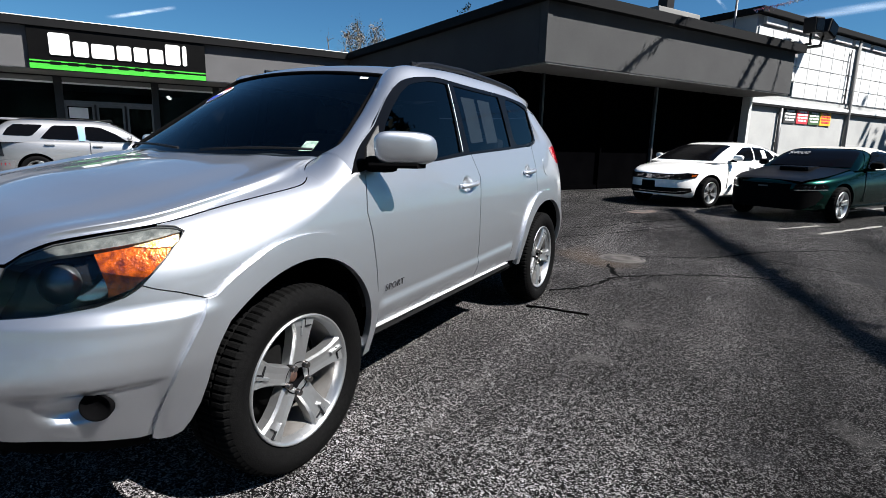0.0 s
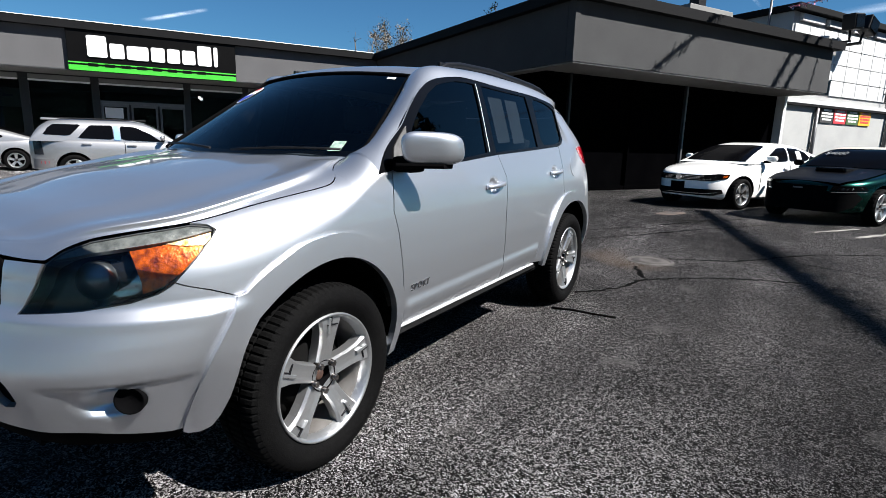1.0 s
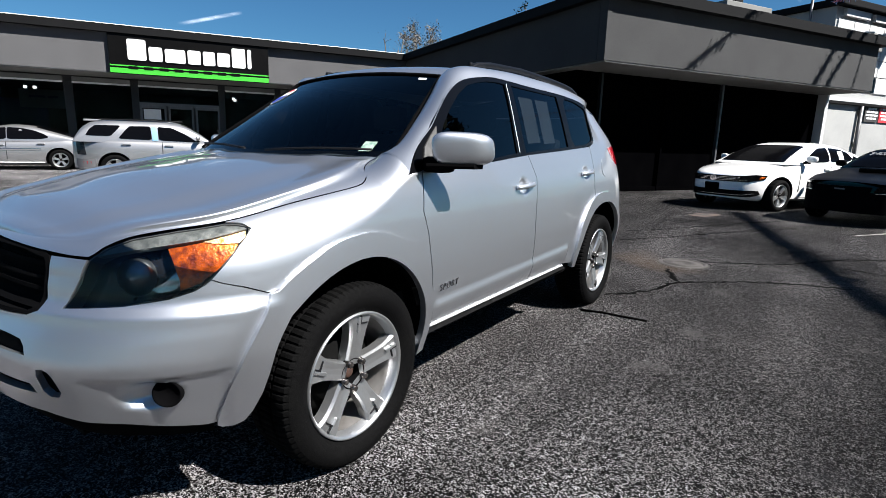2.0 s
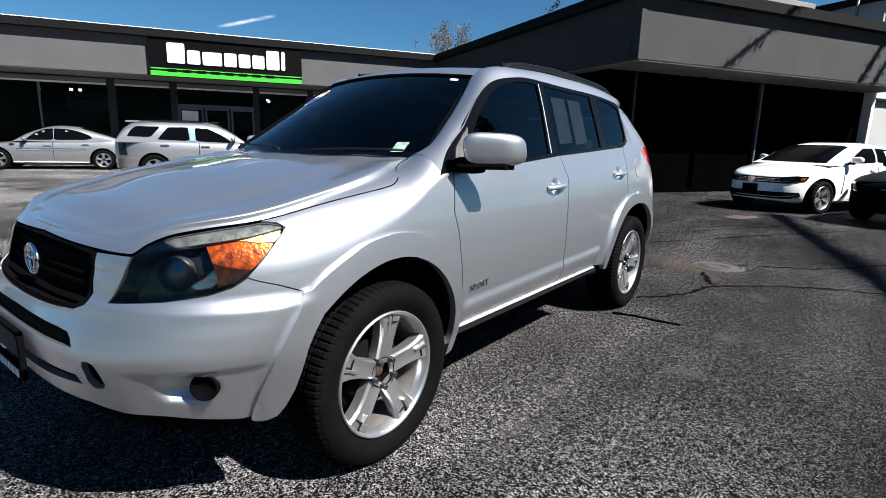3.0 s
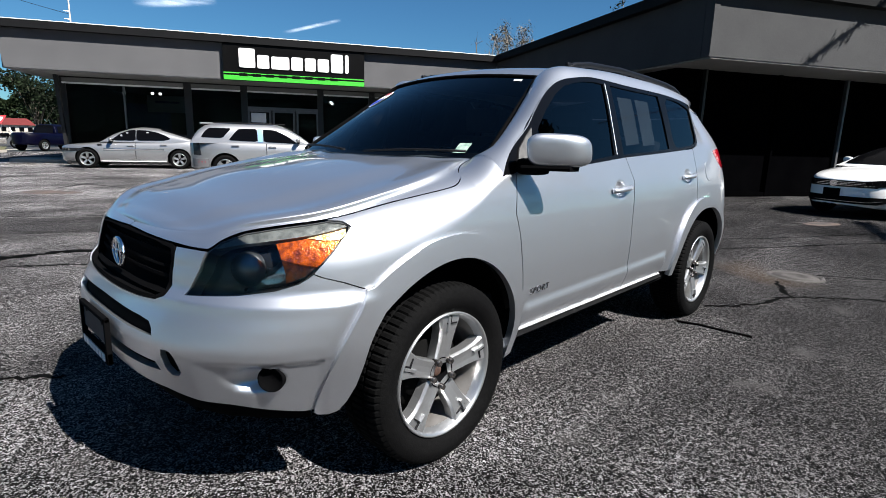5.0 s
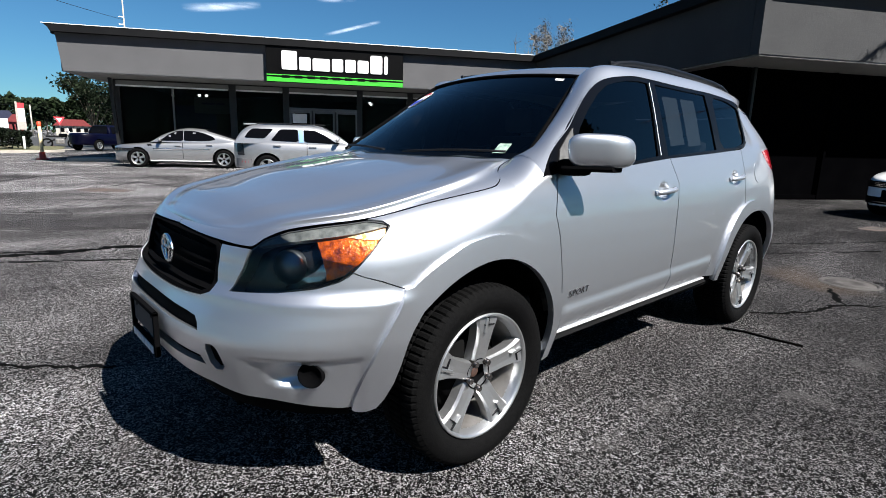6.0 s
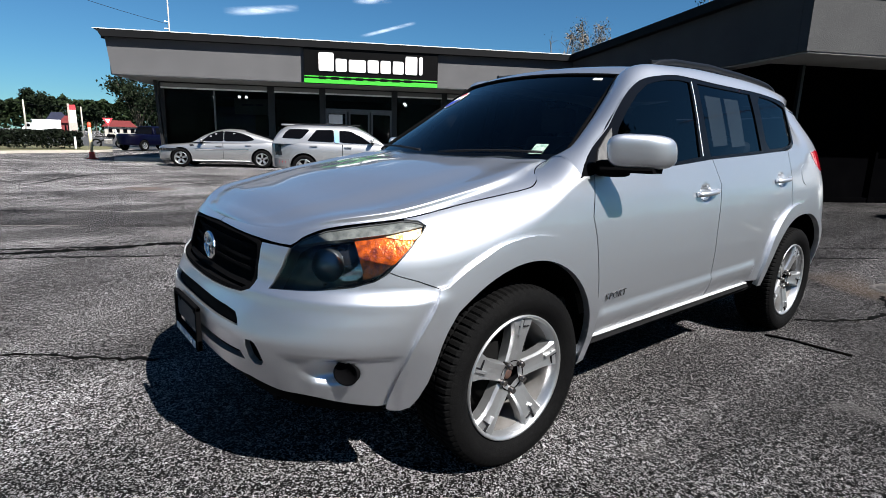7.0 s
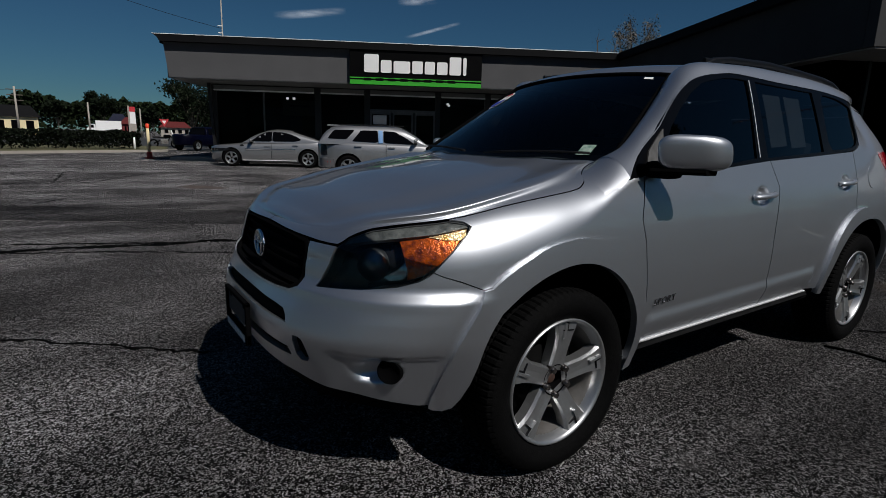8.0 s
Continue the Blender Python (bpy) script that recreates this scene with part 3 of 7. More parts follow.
def wheel(name, parent, x, y, side, start, tyre_r=0.356, rim_r=0.243, width=0.232, spokes=5, label="silver five-spoke alloy wheel with bare lug nuts"):
    """side -1: the face looks to -y."""
    m = pose(x, y, tyre_r - 0.006, 0, 0, 0 if side < 0 else 180)
    hub = new(name)
    hub.parent, hub.matrix_local = parent, m
    h = width / 2
    bm = bmesh.new()
    prof = [(rim_r, -h + 0.03), (rim_r + 0.02, -h + 0.012), (rim_r + 0.05, -h), (tyre_r - 0.045, -h + 0.002), (tyre_r - 0.02, -h + 0.012), (tyre_r - 0.006, -h + 0.025), (tyre_r - 0.001, -h + 0.05),
            (tyre_r, -h + 0.075), (tyre_r - 0.009, -h + 0.077), (tyre_r - 0.009, -h + 0.085), (tyre_r, -h + 0.087), (tyre_r, h - 0.087), (tyre_r - 0.009, h - 0.085), (tyre_r - 0.009, h - 0.077), (tyre_r, h - 0.075),
            (tyre_r - 0.004, h - 0.03), (tyre_r - 0.03, h), (rim_r, h - 0.03)]
    n = 320 if rim_r > 0.24 else 96
    add_lathe(bm, prof, n)
    bm.verts.ensure_lookup_table()
    for j in (5, 6, 7, 10, 11, 14):
        for k in range(n):
            if k % 4 == 0:
                v = bm.verts[j * n + k]
                f = 1 - 0.006 / tyre_r
                v.co.x *= f
                v.co.z *= f
    bmesh.ops.recalc_face_normals(bm, faces=bm.faces)
    for fc in bm.faces:
        fc.smooth = math.hypot(fc.calc_center_median().x, fc.calc_center_median().z) < tyre_r - 0.03
    part("tyre", bm, RUBBER, hub)
    rim = part("rim", add_lathe(bmesh.new(), [(rim_r - 0.022, -h + 0.06), (rim_r - 0.012, -h + 0.030), (rim_r - 0.004, -h + 0.018), (rim_r + 0.002, -h + 0.018), (rim_r + 0.004, -h + 0.032)], 96), ALLOY, hub)
    part("barrel", add_lathe(bmesh.new(), [(rim_r - 0.014, -h + 0.040), (rim_r - 0.022, -h + 0.06), (rim_r - 0.035, -h + 0.12), (rim_r - 0.032, h - 0.02)], 72), ALLOY_DARK, hub)
    # disc in shade black, so the openings between the spokes read dark
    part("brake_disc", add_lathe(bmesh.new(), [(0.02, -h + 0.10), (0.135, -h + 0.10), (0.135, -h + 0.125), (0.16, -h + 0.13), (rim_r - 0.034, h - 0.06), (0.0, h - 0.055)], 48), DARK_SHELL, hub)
    for k in range(spokes):
        a = radians(start + 360 / spokes * k)
        bm = bmesh.new()
        rows = []
        stations = [(0.035, 0.036, -h + 0.052), (0.075, 0.036, -h + 0.047), (0.13, 0.036, -h + 0.038), (0.175, 0.041, -h + 0.032), (0.205, 0.050, -h + 0.029), (rim_r - 0.008, 0.060, -h + 0.030)]
        for r, w, o in stations:
            sc = rim_r / 0.243
            r, w = r if r > 0.23 else r * sc, w * sc
            ring = [(-w, o + 0.052), (-w * 1.02, o + 0.012), (-w * 0.86, o), (-w * 0.28, o + 0.003), (w * 0.28, o + 0.003), (w * 0.86, o), (w * 1.02, o + 0.012), (w, o + 0.052)]
            rows.append([bm.verts.new((r * math.cos(a) - t * math.sin(a), oo, r * math.sin(a) + t * math.cos(a))) for t, oo in ring])
        for r0, r1 in zip(rows, rows[1:]):
            for i in range(len(r0) - 1):
                bm.faces.new((r0[i], r0[i + 1], r1[i + 1], r1[i]))
        bm.faces.new(rows[-1])
        bmesh.ops.recalc_face_normals(bm, faces=bm.faces)
        sp = part("spoke", bm, ALLOY, rim if spokes == 5 else hub)
        if rim_r > 0.24:
            mm = Matrix.Rotation(-a, 4, "Y")
            bm = bmesh.new()
            add_box(bm, 0.168, 0.228, -h + 0.024, -h + 0.036, 0.004, 0.016, 0.002, mm)
            part("spoke_rib", bm, ALLOY, sp)
            bm = bmesh.new()
            add_box(bm, 0.1985, 0.2035, -h + 0.026, -h + 0.0335, -0.034, 0.018, 0.001, mm)
            add_box(bm, 0.2035, 0.231, -h + 0.026, -h + 0.0325, -0.003, 0.003, 0.001, mm)
            part("spoke_slot", bm, TRIM, sp)
    part("hub_cup", add_lathe(bmesh.new(), [(0.03, -h + 0.085), (0.034, -h + 0.060), (0.054, -h + 0.054), (0.060, -h + 0.049), (0.064, -h + 0.062)], 40), MATTE_BLACK, hub)
    part("hub_bore", add_lathe(bmesh.new(), [(0.0, -h + 0.072), (0.018, -h + 0.070), (0.026, -h + 0.078), (0.032, -h + 0.09)], 24), RUST, hub, "rusty hub where the centre cap is missing")
    for k in range(5):
        a = radians(start + 36 + 72 * k)
        bm = bmesh.new()
        c = (0.055 * math.cos(a), 0.055 * math.sin(a))
        add_tube(bm, (c[0], -h + 0.066, c[1]), (c[0], -h + 0.030, c[1]), 0.0145, 0.0120, 6)
        part("lug_nut", bm, DARK_NUT, hub)
    return hub


def mirror_foot(sy):
    """Dark tray under the swept-back mirror."""
    bm = bmesh.new()
    rows = []
    for k in range(7):
        y = -0.90 - 0.150 * k / 6
        x = 0.475 + (-y - 1.0) * 0.8
        rows.append([bm.verts.new((x + dx, y * -sy, z)) for dx, z in ((-0.040, 1.130), (-0.030, 1.119), (0.03, 1.119), (0.036, 1.140), (-0.04, 1.140))])
    for a, b in zip(rows, rows[1:]):
        for i in range(5):
            bm.faces.new((a[i], a[(i + 1) % 5], b[(i + 1) % 5], b[i]))
    bm.faces.new(rows[0])
    bm.faces.new(rows[-1][::-1])
    bmesh.ops.recalc_face_normals(bm, faces=bm.faces)
    return bm


RAIL_BLACK = material("satin_black_rail", (0.003, 0.0032, 0.004), 0.4, spec=0.2, scale=6)
FRAME_BLACK = material("black_window_surround", (0.002, 0.002, 0.0025), 0.3, spec=0.12, scale=6)
# silver sill darkened in its base colour to carry the shade there
SILL = material("shaded_sill_paint", (0.055, 0.055, 0.057), 0.5, 0.9, 0.5, second=(0.045, 0.045, 0.047), scale=3)
# pale rough mix: the strips' shine is put into the base colour
BRIGHT = material("bright_strip", (0.85, 0.85, 0.85), 0.45, 0.6, second=(0.75, 0.75, 0.75), scale=5)
WORD_GREY = material("dark_chrome_word", (0.06, 0.06, 0.065), 0.3, 0.8, second=(0.10, 0.10, 0.11), scale=20)
DUSTY = material("dusty_grey_plastic", (0.09, 0.09, 0.09), 0.8, second=(0.035, 0.035, 0.035), scale=30, amount=0.8)
suv = thing("sport_utility_car", "silver metallic compact sport utility car parked on asphalt", "car")
# sheet behind the panels: the shade of the shut lines as colour
skin("inner_shell", shell, [(SMIN, 0.40), (-0.5, 0.36), (0.38, 0.36), (2.1, 0.36), (3.6, 0.36), (3.6, 1.15), (0.42, 1.08), (0.0, 0.9), (-0.5, 0.8), (-0.8, 0.72), (SMIN, 0.70)], DARK_SHELL, suv, [arch(0.0, 0, 0.01), arch(2.66, 0.14, 0.01)], 0.06, -0.022, 0, (-1, 1), "black sheet behind the panels that paints the gaps' shade")
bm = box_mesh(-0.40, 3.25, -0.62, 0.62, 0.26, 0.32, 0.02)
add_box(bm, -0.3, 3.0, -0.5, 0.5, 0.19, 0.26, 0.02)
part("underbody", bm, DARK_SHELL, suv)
# hidden box added inside the hollow front to stop sun leaking through
part("sun_leak_block", box_mesh(-0.72, 0.30, -0.50, 0.50, 0.31, 0.74, 0.03), DARK_SHELL, suv)
# tray under the nose; the second slab is added against sun leaks
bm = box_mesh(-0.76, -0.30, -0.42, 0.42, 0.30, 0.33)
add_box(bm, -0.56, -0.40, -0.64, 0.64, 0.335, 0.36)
part("undertray_leak_block", bm, DARK_SHELL, suv)
# wheel wells lined in the same painted shade
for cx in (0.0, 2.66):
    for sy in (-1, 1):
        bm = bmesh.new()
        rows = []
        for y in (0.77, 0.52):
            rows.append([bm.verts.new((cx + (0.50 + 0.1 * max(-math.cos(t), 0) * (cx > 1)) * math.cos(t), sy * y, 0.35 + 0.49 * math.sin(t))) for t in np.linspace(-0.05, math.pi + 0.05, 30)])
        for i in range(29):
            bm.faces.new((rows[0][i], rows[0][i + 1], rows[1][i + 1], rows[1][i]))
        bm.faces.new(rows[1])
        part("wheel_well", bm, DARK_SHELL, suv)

# bumper with its openings
lamp_low = [(-0.506, 0.812), (-0.543, 0.788), (-0.603, 0.768), (-0.711, 0.751), (-0.807, 0.743), (-0.872, 0.738)]
bumper_line = [(SMIN, 0.43), (-1.19, 0.43), (-0.916, 0.425), (-0.807, 0.405), (-0.675, 0.388), (-0.579, 0.366), (-0.505, 0.350), (-0.470, 0.352), (-0.458, 0.404), (-0.446, 0.434), (-0.408, 0.569), (-0.380, 0.669), (-0.352, 0.754), (-0.422, 0.784)] + lamp_low + \
              [(-0.848, 0.792), (-0.822, 0.858), (-0.88, 0.860), (-0.95, 0.861), (-0.945, 0.80), (-0.938, 0.756), (-0.945, 0.725), (-0.985, 0.708), (-1.084, 0.700), (-1.228, 0.694), (SMIN, 0.692)]
slot_hi = [(SMIN - 0.05, 0.657), (-1.2, 0.655), (-1.03, 0.651), (-0.976, 0.645), (-0.955, 0.628), (-0.94, 0.606), (-1.04, 0.608), (-1.2, 0.61), (SMIN - 0.05, 0.61)]
slot_lo = [(SMIN - 0.05, 0.535), (-1.1, 0.53), (-0.93, 0.522), (-0.915, 0.492), (-1.1, 0.487), (SMIN - 0.05, 0.485)]
slit = rounded([(-0.904, 0.572), (-0.862, 0.576), (-0.842, 0.546), (-0.828, 0.490), (-0.884, 0.484)], 1)
bumper = skin("front_bumper", shell, bumper_line, SILVER, suv, [slot_hi, slot_lo, slit], 0.014, 0, 0.02, (-1, 1), "", SMIN)
skin("slot_mesh", shell, [(SMIN, 0.45), (-0.8, 0.45), (-0.8, 0.58), (-0.86, 0.68), (SMIN, 0.68)], MATTE_BLACK, bumper, (), 0.05, -0.03, 0, (-1, 1))
skin("lower_lip", shell, [(SMIN, 0.30), (-0.9, 0.30), (-0.5, 0.28), (-0.49, 0.34), (-0.6, 0.36), (-0.8, 0.395), (-0.92, 0.418), (SMIN, 0.424)], MATTE_BLACK, bumper, (), 0.05, -0.03, 0.01, (-1, 1), "black plastic lower lip", SMIN)
for sy in (-1, 1):
    fx, fy, fnx, fny = outline(-0.580, 0.492)
    c = (fx + 0.006 * fnx, fy + 0.006 * fny)
    q = Vector((-0.75, 0.66 * sy, 0)).to_track_quat("-Y", "Z").to_matrix().to_4x4()
    bm = add_lathe(bmesh.new(), [(0.0, 0.004), (0.026, 0.001), (0.036, -0.006), (0.040, -0.008), (0.042, -0.004), (0.043, 0.05)], 28)
    bmesh.ops.transform(bm, matrix=Matrix.Translation((c[0], c[1] * -sy, 0.492)) @ q, verts=bm.verts)
    part("fog_lamp_cover", bm, MATTE_BLACK, bumper, "black fog lamp cover")

# grille
grille_loop = [(SMIN, 0.694), (-1.228, 0.696), (-1.084, 0.702), (-0.985, 0.711), (-0.948, 0.727), (-0.941, 0.756), (-0.948, 0.80), (-0.955, 0.845), (-0.968, 0.862), (-1.0, 0.872), (-1.1, 0.878), (SMIN, 0.882)]
grille = skin("grille", shell, grille_loop, MATTE_BLACK, suv, (), 0.03, -0.035, 0.0, (-1, 1), "black mesh grille")
skin("grille_frame", shell, grille_loop, MATTE_BLACK, grille, [[(SMIN - 0.05, 0.708), (-1.1, 0.714), (-0.99, 0.722), (-0.962, 0.74), (-0.968, 0.83), (-0.985, 0.855), (-1.1, 0.866), (SMIN - 0.05, 0.870)]], 0.02, -0.004, 0.03, (-1, 1), "", SMIN)
for z in (0.74, 0.775, 0.81, 0.842):
    skin("grille_bar", shell, [(SMIN, z - 0.006), (-0.975, z - 0.006), (-0.975, z + 0.006), (SMIN, z + 0.006)], MATTE_BLACK, grille, (), 0.03, -0.020, 0.012, (-1, 1), "", SMIN)
bm = bmesh.new()
for rx, rz, tz in ((0.062, 0.050, 0.0), (0.024, 0.046, 0.0), (0.046, 0.018, 0.022)):
    ring = [(-0.842, rx * math.cos(t), 0.800 + tz + rz * math.sin(t)) for t in np.linspace(0, 2 * math.pi, 29)]
    add_path_tube(bm, ring, 0.0065, 8)
part("badge", bm, CHROME, grille, "plain chrome oval badge")

PLATE = material("dull_plate", (0.05, 0.052, 0.056), 0.5, second=(0.10, 0.105, 0.11), scale=14, spec=0.03)
# plate holder under the grille
bm = bmesh.new()
for y0, y1, z0, z1 in ((-0.165, -0.148, 0.44, 0.605), (0.148, 0.165, 0.44, 0.605), (-0.165, 0.165, 0.590, 0.605), (-0.165, 0.165, 0.44, 0.482)):
    add_box(bm, -0.950, -0.932, y0, y1, z0, z1, 0.003)
holder = part("plate_holder", bm, MATTE_BLACK, suv, "black dealer plate frame")
part("plate", box_mesh(-0.940, -0.934, -0.149, 0.149, 0.505, 0.591), PLATE, holder, "grey blank plate backing")
for y in (-0.10, 0.10):
    part("plate_screw", add_lathe(bmesh.new(), [(0.0, 0.0), (0.009, 0.001), (0.011, 0.006)], 10, (0, 0, 0)), TRIM, holder).matrix_local = Matrix.Translation((-0.945, y, 0.578)) @ Matrix.Rotation(radians(-90), 4, "Z")
bm = bmesh.new()
for i in range(7):
    add_box(bm, -0.953, -0.950, -0.14 + 0.041 * i, -0.112 + 0.041 * i, 0.448, 0.474)
part("plate_lettering", bm, PAPER, holder)

# headlamps
LAMP_EDGE = material("lamp_edge", (0.07, 0.07, 0.07), 0.3, 0.0, 0.5, second=(0.03, 0.03, 0.03), scale=9)
TIP = material("pale_yellow_reflector", (0.85, 0.72, 0.45), 0.25, 0.5, 1.0, second=(0.75, 0.35, 0.08), scale=40, amount=1.0, bump=0.5, bump_scale=80)
BOWL = material("bright_bowl", (0.55, 0.62, 0.70), 0.15, 0.9, second=(0.25, 0.28, 0.33), scale=12, amount=0.8)
PROJECTOR = material("projector_glass", (0.20, 0.22, 0.24), 0.36, 0.9, 1.0, second=(0.10, 0.11, 0.12), scale=9, amount=0.9)
lamp_loop = lamp_low[::-1] + [(-0.455, 0.855), (-0.408, 0.897), (-0.395, 0.912), (-0.389, 0.924), (-0.391, 0.932), (-0.400, 0.938), (-0.413, 0.9425), (-0.455, 0.953), (-0.591, 0.940), (-0.711, 0.918), (-0.783, 0.886), (-0.819, 0.859), (-0.845, 0.792)]
for sy in (-1, 1):
    lamp = skin("headlamp", shell, lamp_loop, REFLECTOR, suv, (), 0.025, -0.055, 0.0, (sy,), "clear headlamp with amber indicator")
    skin("lamp_rim", shell, lamp_loop, LAMP_EDGE, lamp, [inset(lamp_loop, 0.004)], 0.02, -0.006, 0.05, (sy,))
    skin("lens", shell, lamp_loop, CLEAR, lamp, (), 0.03, -0.003, 0.0, (sy,))
    skin("indicator", shell, [(-0.612, 0.889), (-0.596, 0.852), (-0.582, 0.815), (-0.580, 0.79), (-0.53, 0.806), (-0.482, 0.836), (-0.446, 0.868), (-0.408, 0.915), (-0.41, 0.928), (-0.482, 0.908), (-0.555, 0.897)], AMBER, lamp, (), 0.012, -0.02, 0.03, (sy,), "orange indicator reflector")
    skin("top_strip", shell, [(-0.80, 0.868), (-0.70, 0.884), (-0.60, 0.896), (-0.50, 0.908), (-0.396, 0.928), (-0.408, 0.938), (-0.455, 0.951), (-0.59, 0.9385), (-0.71, 0.9165), (-0.781, 0.885)], WHITE_LENS, lamp, (), 0.014, -0.010, 0.02, (sy,), "frosted ribbed top strip")
    skin("tip_reflector", shell, [(-0.52, 0.902), (-0.40, 0.926), (-0.405, 0.908), (-0.425, 0.893), (-0.47, 0.893)], TIP, lamp, (), 0.012, -0.016, 0.02, (sy,), "pale yellow reflector tip")
    skin("side_bowl", shell, [(-0.655, 0.795), (-0.615, 0.812), (-0.585, 0.838), (-0.578, 0.806), (-0.60, 0.789), (-0.635, 0.784)], BOWL, lamp, (), 0.012, -0.03, 0.02, (sy,), "bright reflector bowl edge")
    for s, v, r in ((-0.705, 0.815, 0.058),):
        c = shell(s, v)
        n = Vector((-0.80, -0.58, 0.05))
        q = n.to_track_quat("-Y", "Z").to_matrix().to_4x4()
        bm = add_lathe(bmesh.new(), [(r * 0.99, 0.02), (r * 0.97, -0.004), (r * 0.88, -0.012), (r * 0.72, -0.021), (r * 0.5, -0.029), (r * 0.25, -0.034), (0.0, -0.035)], 32)
        bmesh.ops.transform(bm, matrix=Matrix.Translation((c[0] + 0.045, c[1] + 0.035, c[2])) @ q, verts=bm.verts)
        if sy > 0:
            bmesh.ops.transform(bm, matrix=Matrix.Scale(-1, 4, (0, 1, 0)), verts=bm.verts)
            bmesh.ops.reverse_faces(bm, faces=bm.faces)
        part("projector", bm, PROJECTOR, lamp)

# hood, roof and screens
sheet("hood", hood_point, 110, 140, SILVER, suv, flip=False)
sheet("roof", roof_point, 40, 24, SILVER, suv, flip=False)
wind = sheet("windscreen", windscreen_point, 20, 24, TINT_FRONT, suv, "dark windscreen with stickers", flip=False)
wind.visible_shadow = False
bm = bmesh.new()
add_path_tube(bm, [windscreen_point(a, 0.004) for a in np.linspace(0.08, 1, 14)] + [windscreen_point(1, b) for b in np.linspace(0.05, 0.95, 14)] + [windscreen_point(a, 0.996) for a in np.linspace(1, 0.08, 14)], 0.011, 6)
part("screen_seal", bm, MATTE_BLACK, wind)
bm = bmesh.new()
rows = [[bm.verts.new(Vector(windscreen_point(a, b)) + Vector((0.008, 0, -0.008))) for b in np.linspace(0, 1, 25)] for a in (0.0, 0.06, 0.155)]
for r0, r1 in zip(rows, rows[1:]):
    for i in range(24):
        bm.faces.new((r0[i], r0[i + 1], r1[i + 1], r1[i]))
part("cowl", bm, MATTE_BLACK, suv, "black plastic cowl below the windscreen")
for y0 in (-0.30, 0.38):
    pts = [Vector(windscreen_point(0.12 + 0.015 * math.sin(k * 0.5), 0.5 + (y0 - 0.30 + 0.075 * k) / 1.36)) + Vector((-0.02, 0, 0.016)) for k in range(8)]
    bm = add_path_tube(bmesh.new(), pts, 0.006, 6)
    part("wiper", bm, TRIM, suv)
for sgn in (-1, 1):
    sheet("roof_side", frame_point(sgn), 70, 10, SILVER, suv, flip=sgn > 0)
def pillar_root(sgn):
    """The smooth web where the front pillar runs out into the fender."""
    pillar = frame_point(sgn)
    def f(a, b):
        s, k = 0.15 + 0.155 * a, soft_step(a)
        foot = 1.005 + 0.085 * a
        p = shell(s, foot + (seam(s, 0.008) - foot) * b)
        bury = 0.006 * max(1 - a / 0.25, 0.0) ** 2 + 0.008 * max(1 - b / 0.3, 0.0) ** 2 * (1 - k)
        p = p + np.array((0.0, 0.7, -0.7)) * bury + np.array((0.0, -0.35, 0.9)) * 0.0022
        q = np.array(pillar(0.002, b))
        return (p[0] * (1 - k) + q[0] * k, p[1] * -sgn * (1 - k) + q[1] * k, p[2] * (1 - k) + q[2] * k)
    return f
for sgn in (-1, 1):
    sheet("pillar_root", pillar_root(sgn), 16, 20, SILVER, suv, flip=sgn > 0)
def rear_corner(sgn):
    """The shoulder between the roof's rear end and the quarter panel."""
    def f(a, b):
        o = shell(2.6 + 0.9 * a, 1.492 - 0.035 * a)
        i = np.array((2.953 + 0.06 * a, -0.56 + 0.30 * a, 1.555 - 0.02 * a))
        d = i - o
        c = o + 0.64 * d + (0.34 - 0.14 * a) * np.array((0.0, -abs(d[2]), abs(d[1])))
        p = (1 - b) ** 2 * o + 2 * b * (1 - b) * c + b * b * i
        return (p[0], p[1] * -sgn, p[2])
    return f
for sgn in (-1, 1):
    sheet("rear_shoulder", rear_corner(sgn), 16, 8, SILVER, suv, flip=sgn > 0)
def on_screen(a, b, lift=0.003):
    e = 0.002
    p = np.array(windscreen_point(a, b))
    n = np.cross(np.array(windscreen_point(a, b + e)) - p, np.array(windscreen_point(a + e, b)) - p)
    n /= np.linalg.norm(n)
    n = n if n[0] < 0 else -n
    return p + n * lift
def screen_patch(name, loop, mat, label, lift=0.003):
    bm = bmesh.new()
    bm.faces.new([bm.verts.new(on_screen(a, b, lift)) for a, b in loop])
    return part(name, bm, mat, wind, label)
screen_patch("sticker", [(0.135, 0.072), (0.135, 0.112), (0.222, 0.110), (0.222, 0.070)], PAPER_GREEN, "small green and white registration sticker")
screen_patch("tag", [(0.93, 0.06), (0.93, 0.10), (0.955, 0.10), (0.955, 0.06)], PAPER, "white paper tag")
oval = [(0.76 + 0.115 * math.sin(t), 0.895 + 0.062 * math.cos(t)) for t in np.linspace(0, 2 * math.pi, 28, endpoint=False)]
screen_patch("oval_sticker", oval, PAPER, "white oval dealer sticker with blue and red bands")
screen_patch("blue_band", [p for p in [(0.76 + 0.10 * math.sin(t), 0.895 + 0.055 * math.cos(t)) for t in np.linspace(math.pi, 2 * math.pi, 16)]], BLUE_STICKER, "blue band", 0.005)
screen_patch("red_band", [(0.76 + 0.10 * math.sin(t), 0.895 + 0.055 * math.cos(t)) for t in np.linspace(0.25 * math.pi, 0.75 * math.pi, 12)], RED_STICKER, "red band", 0.005)

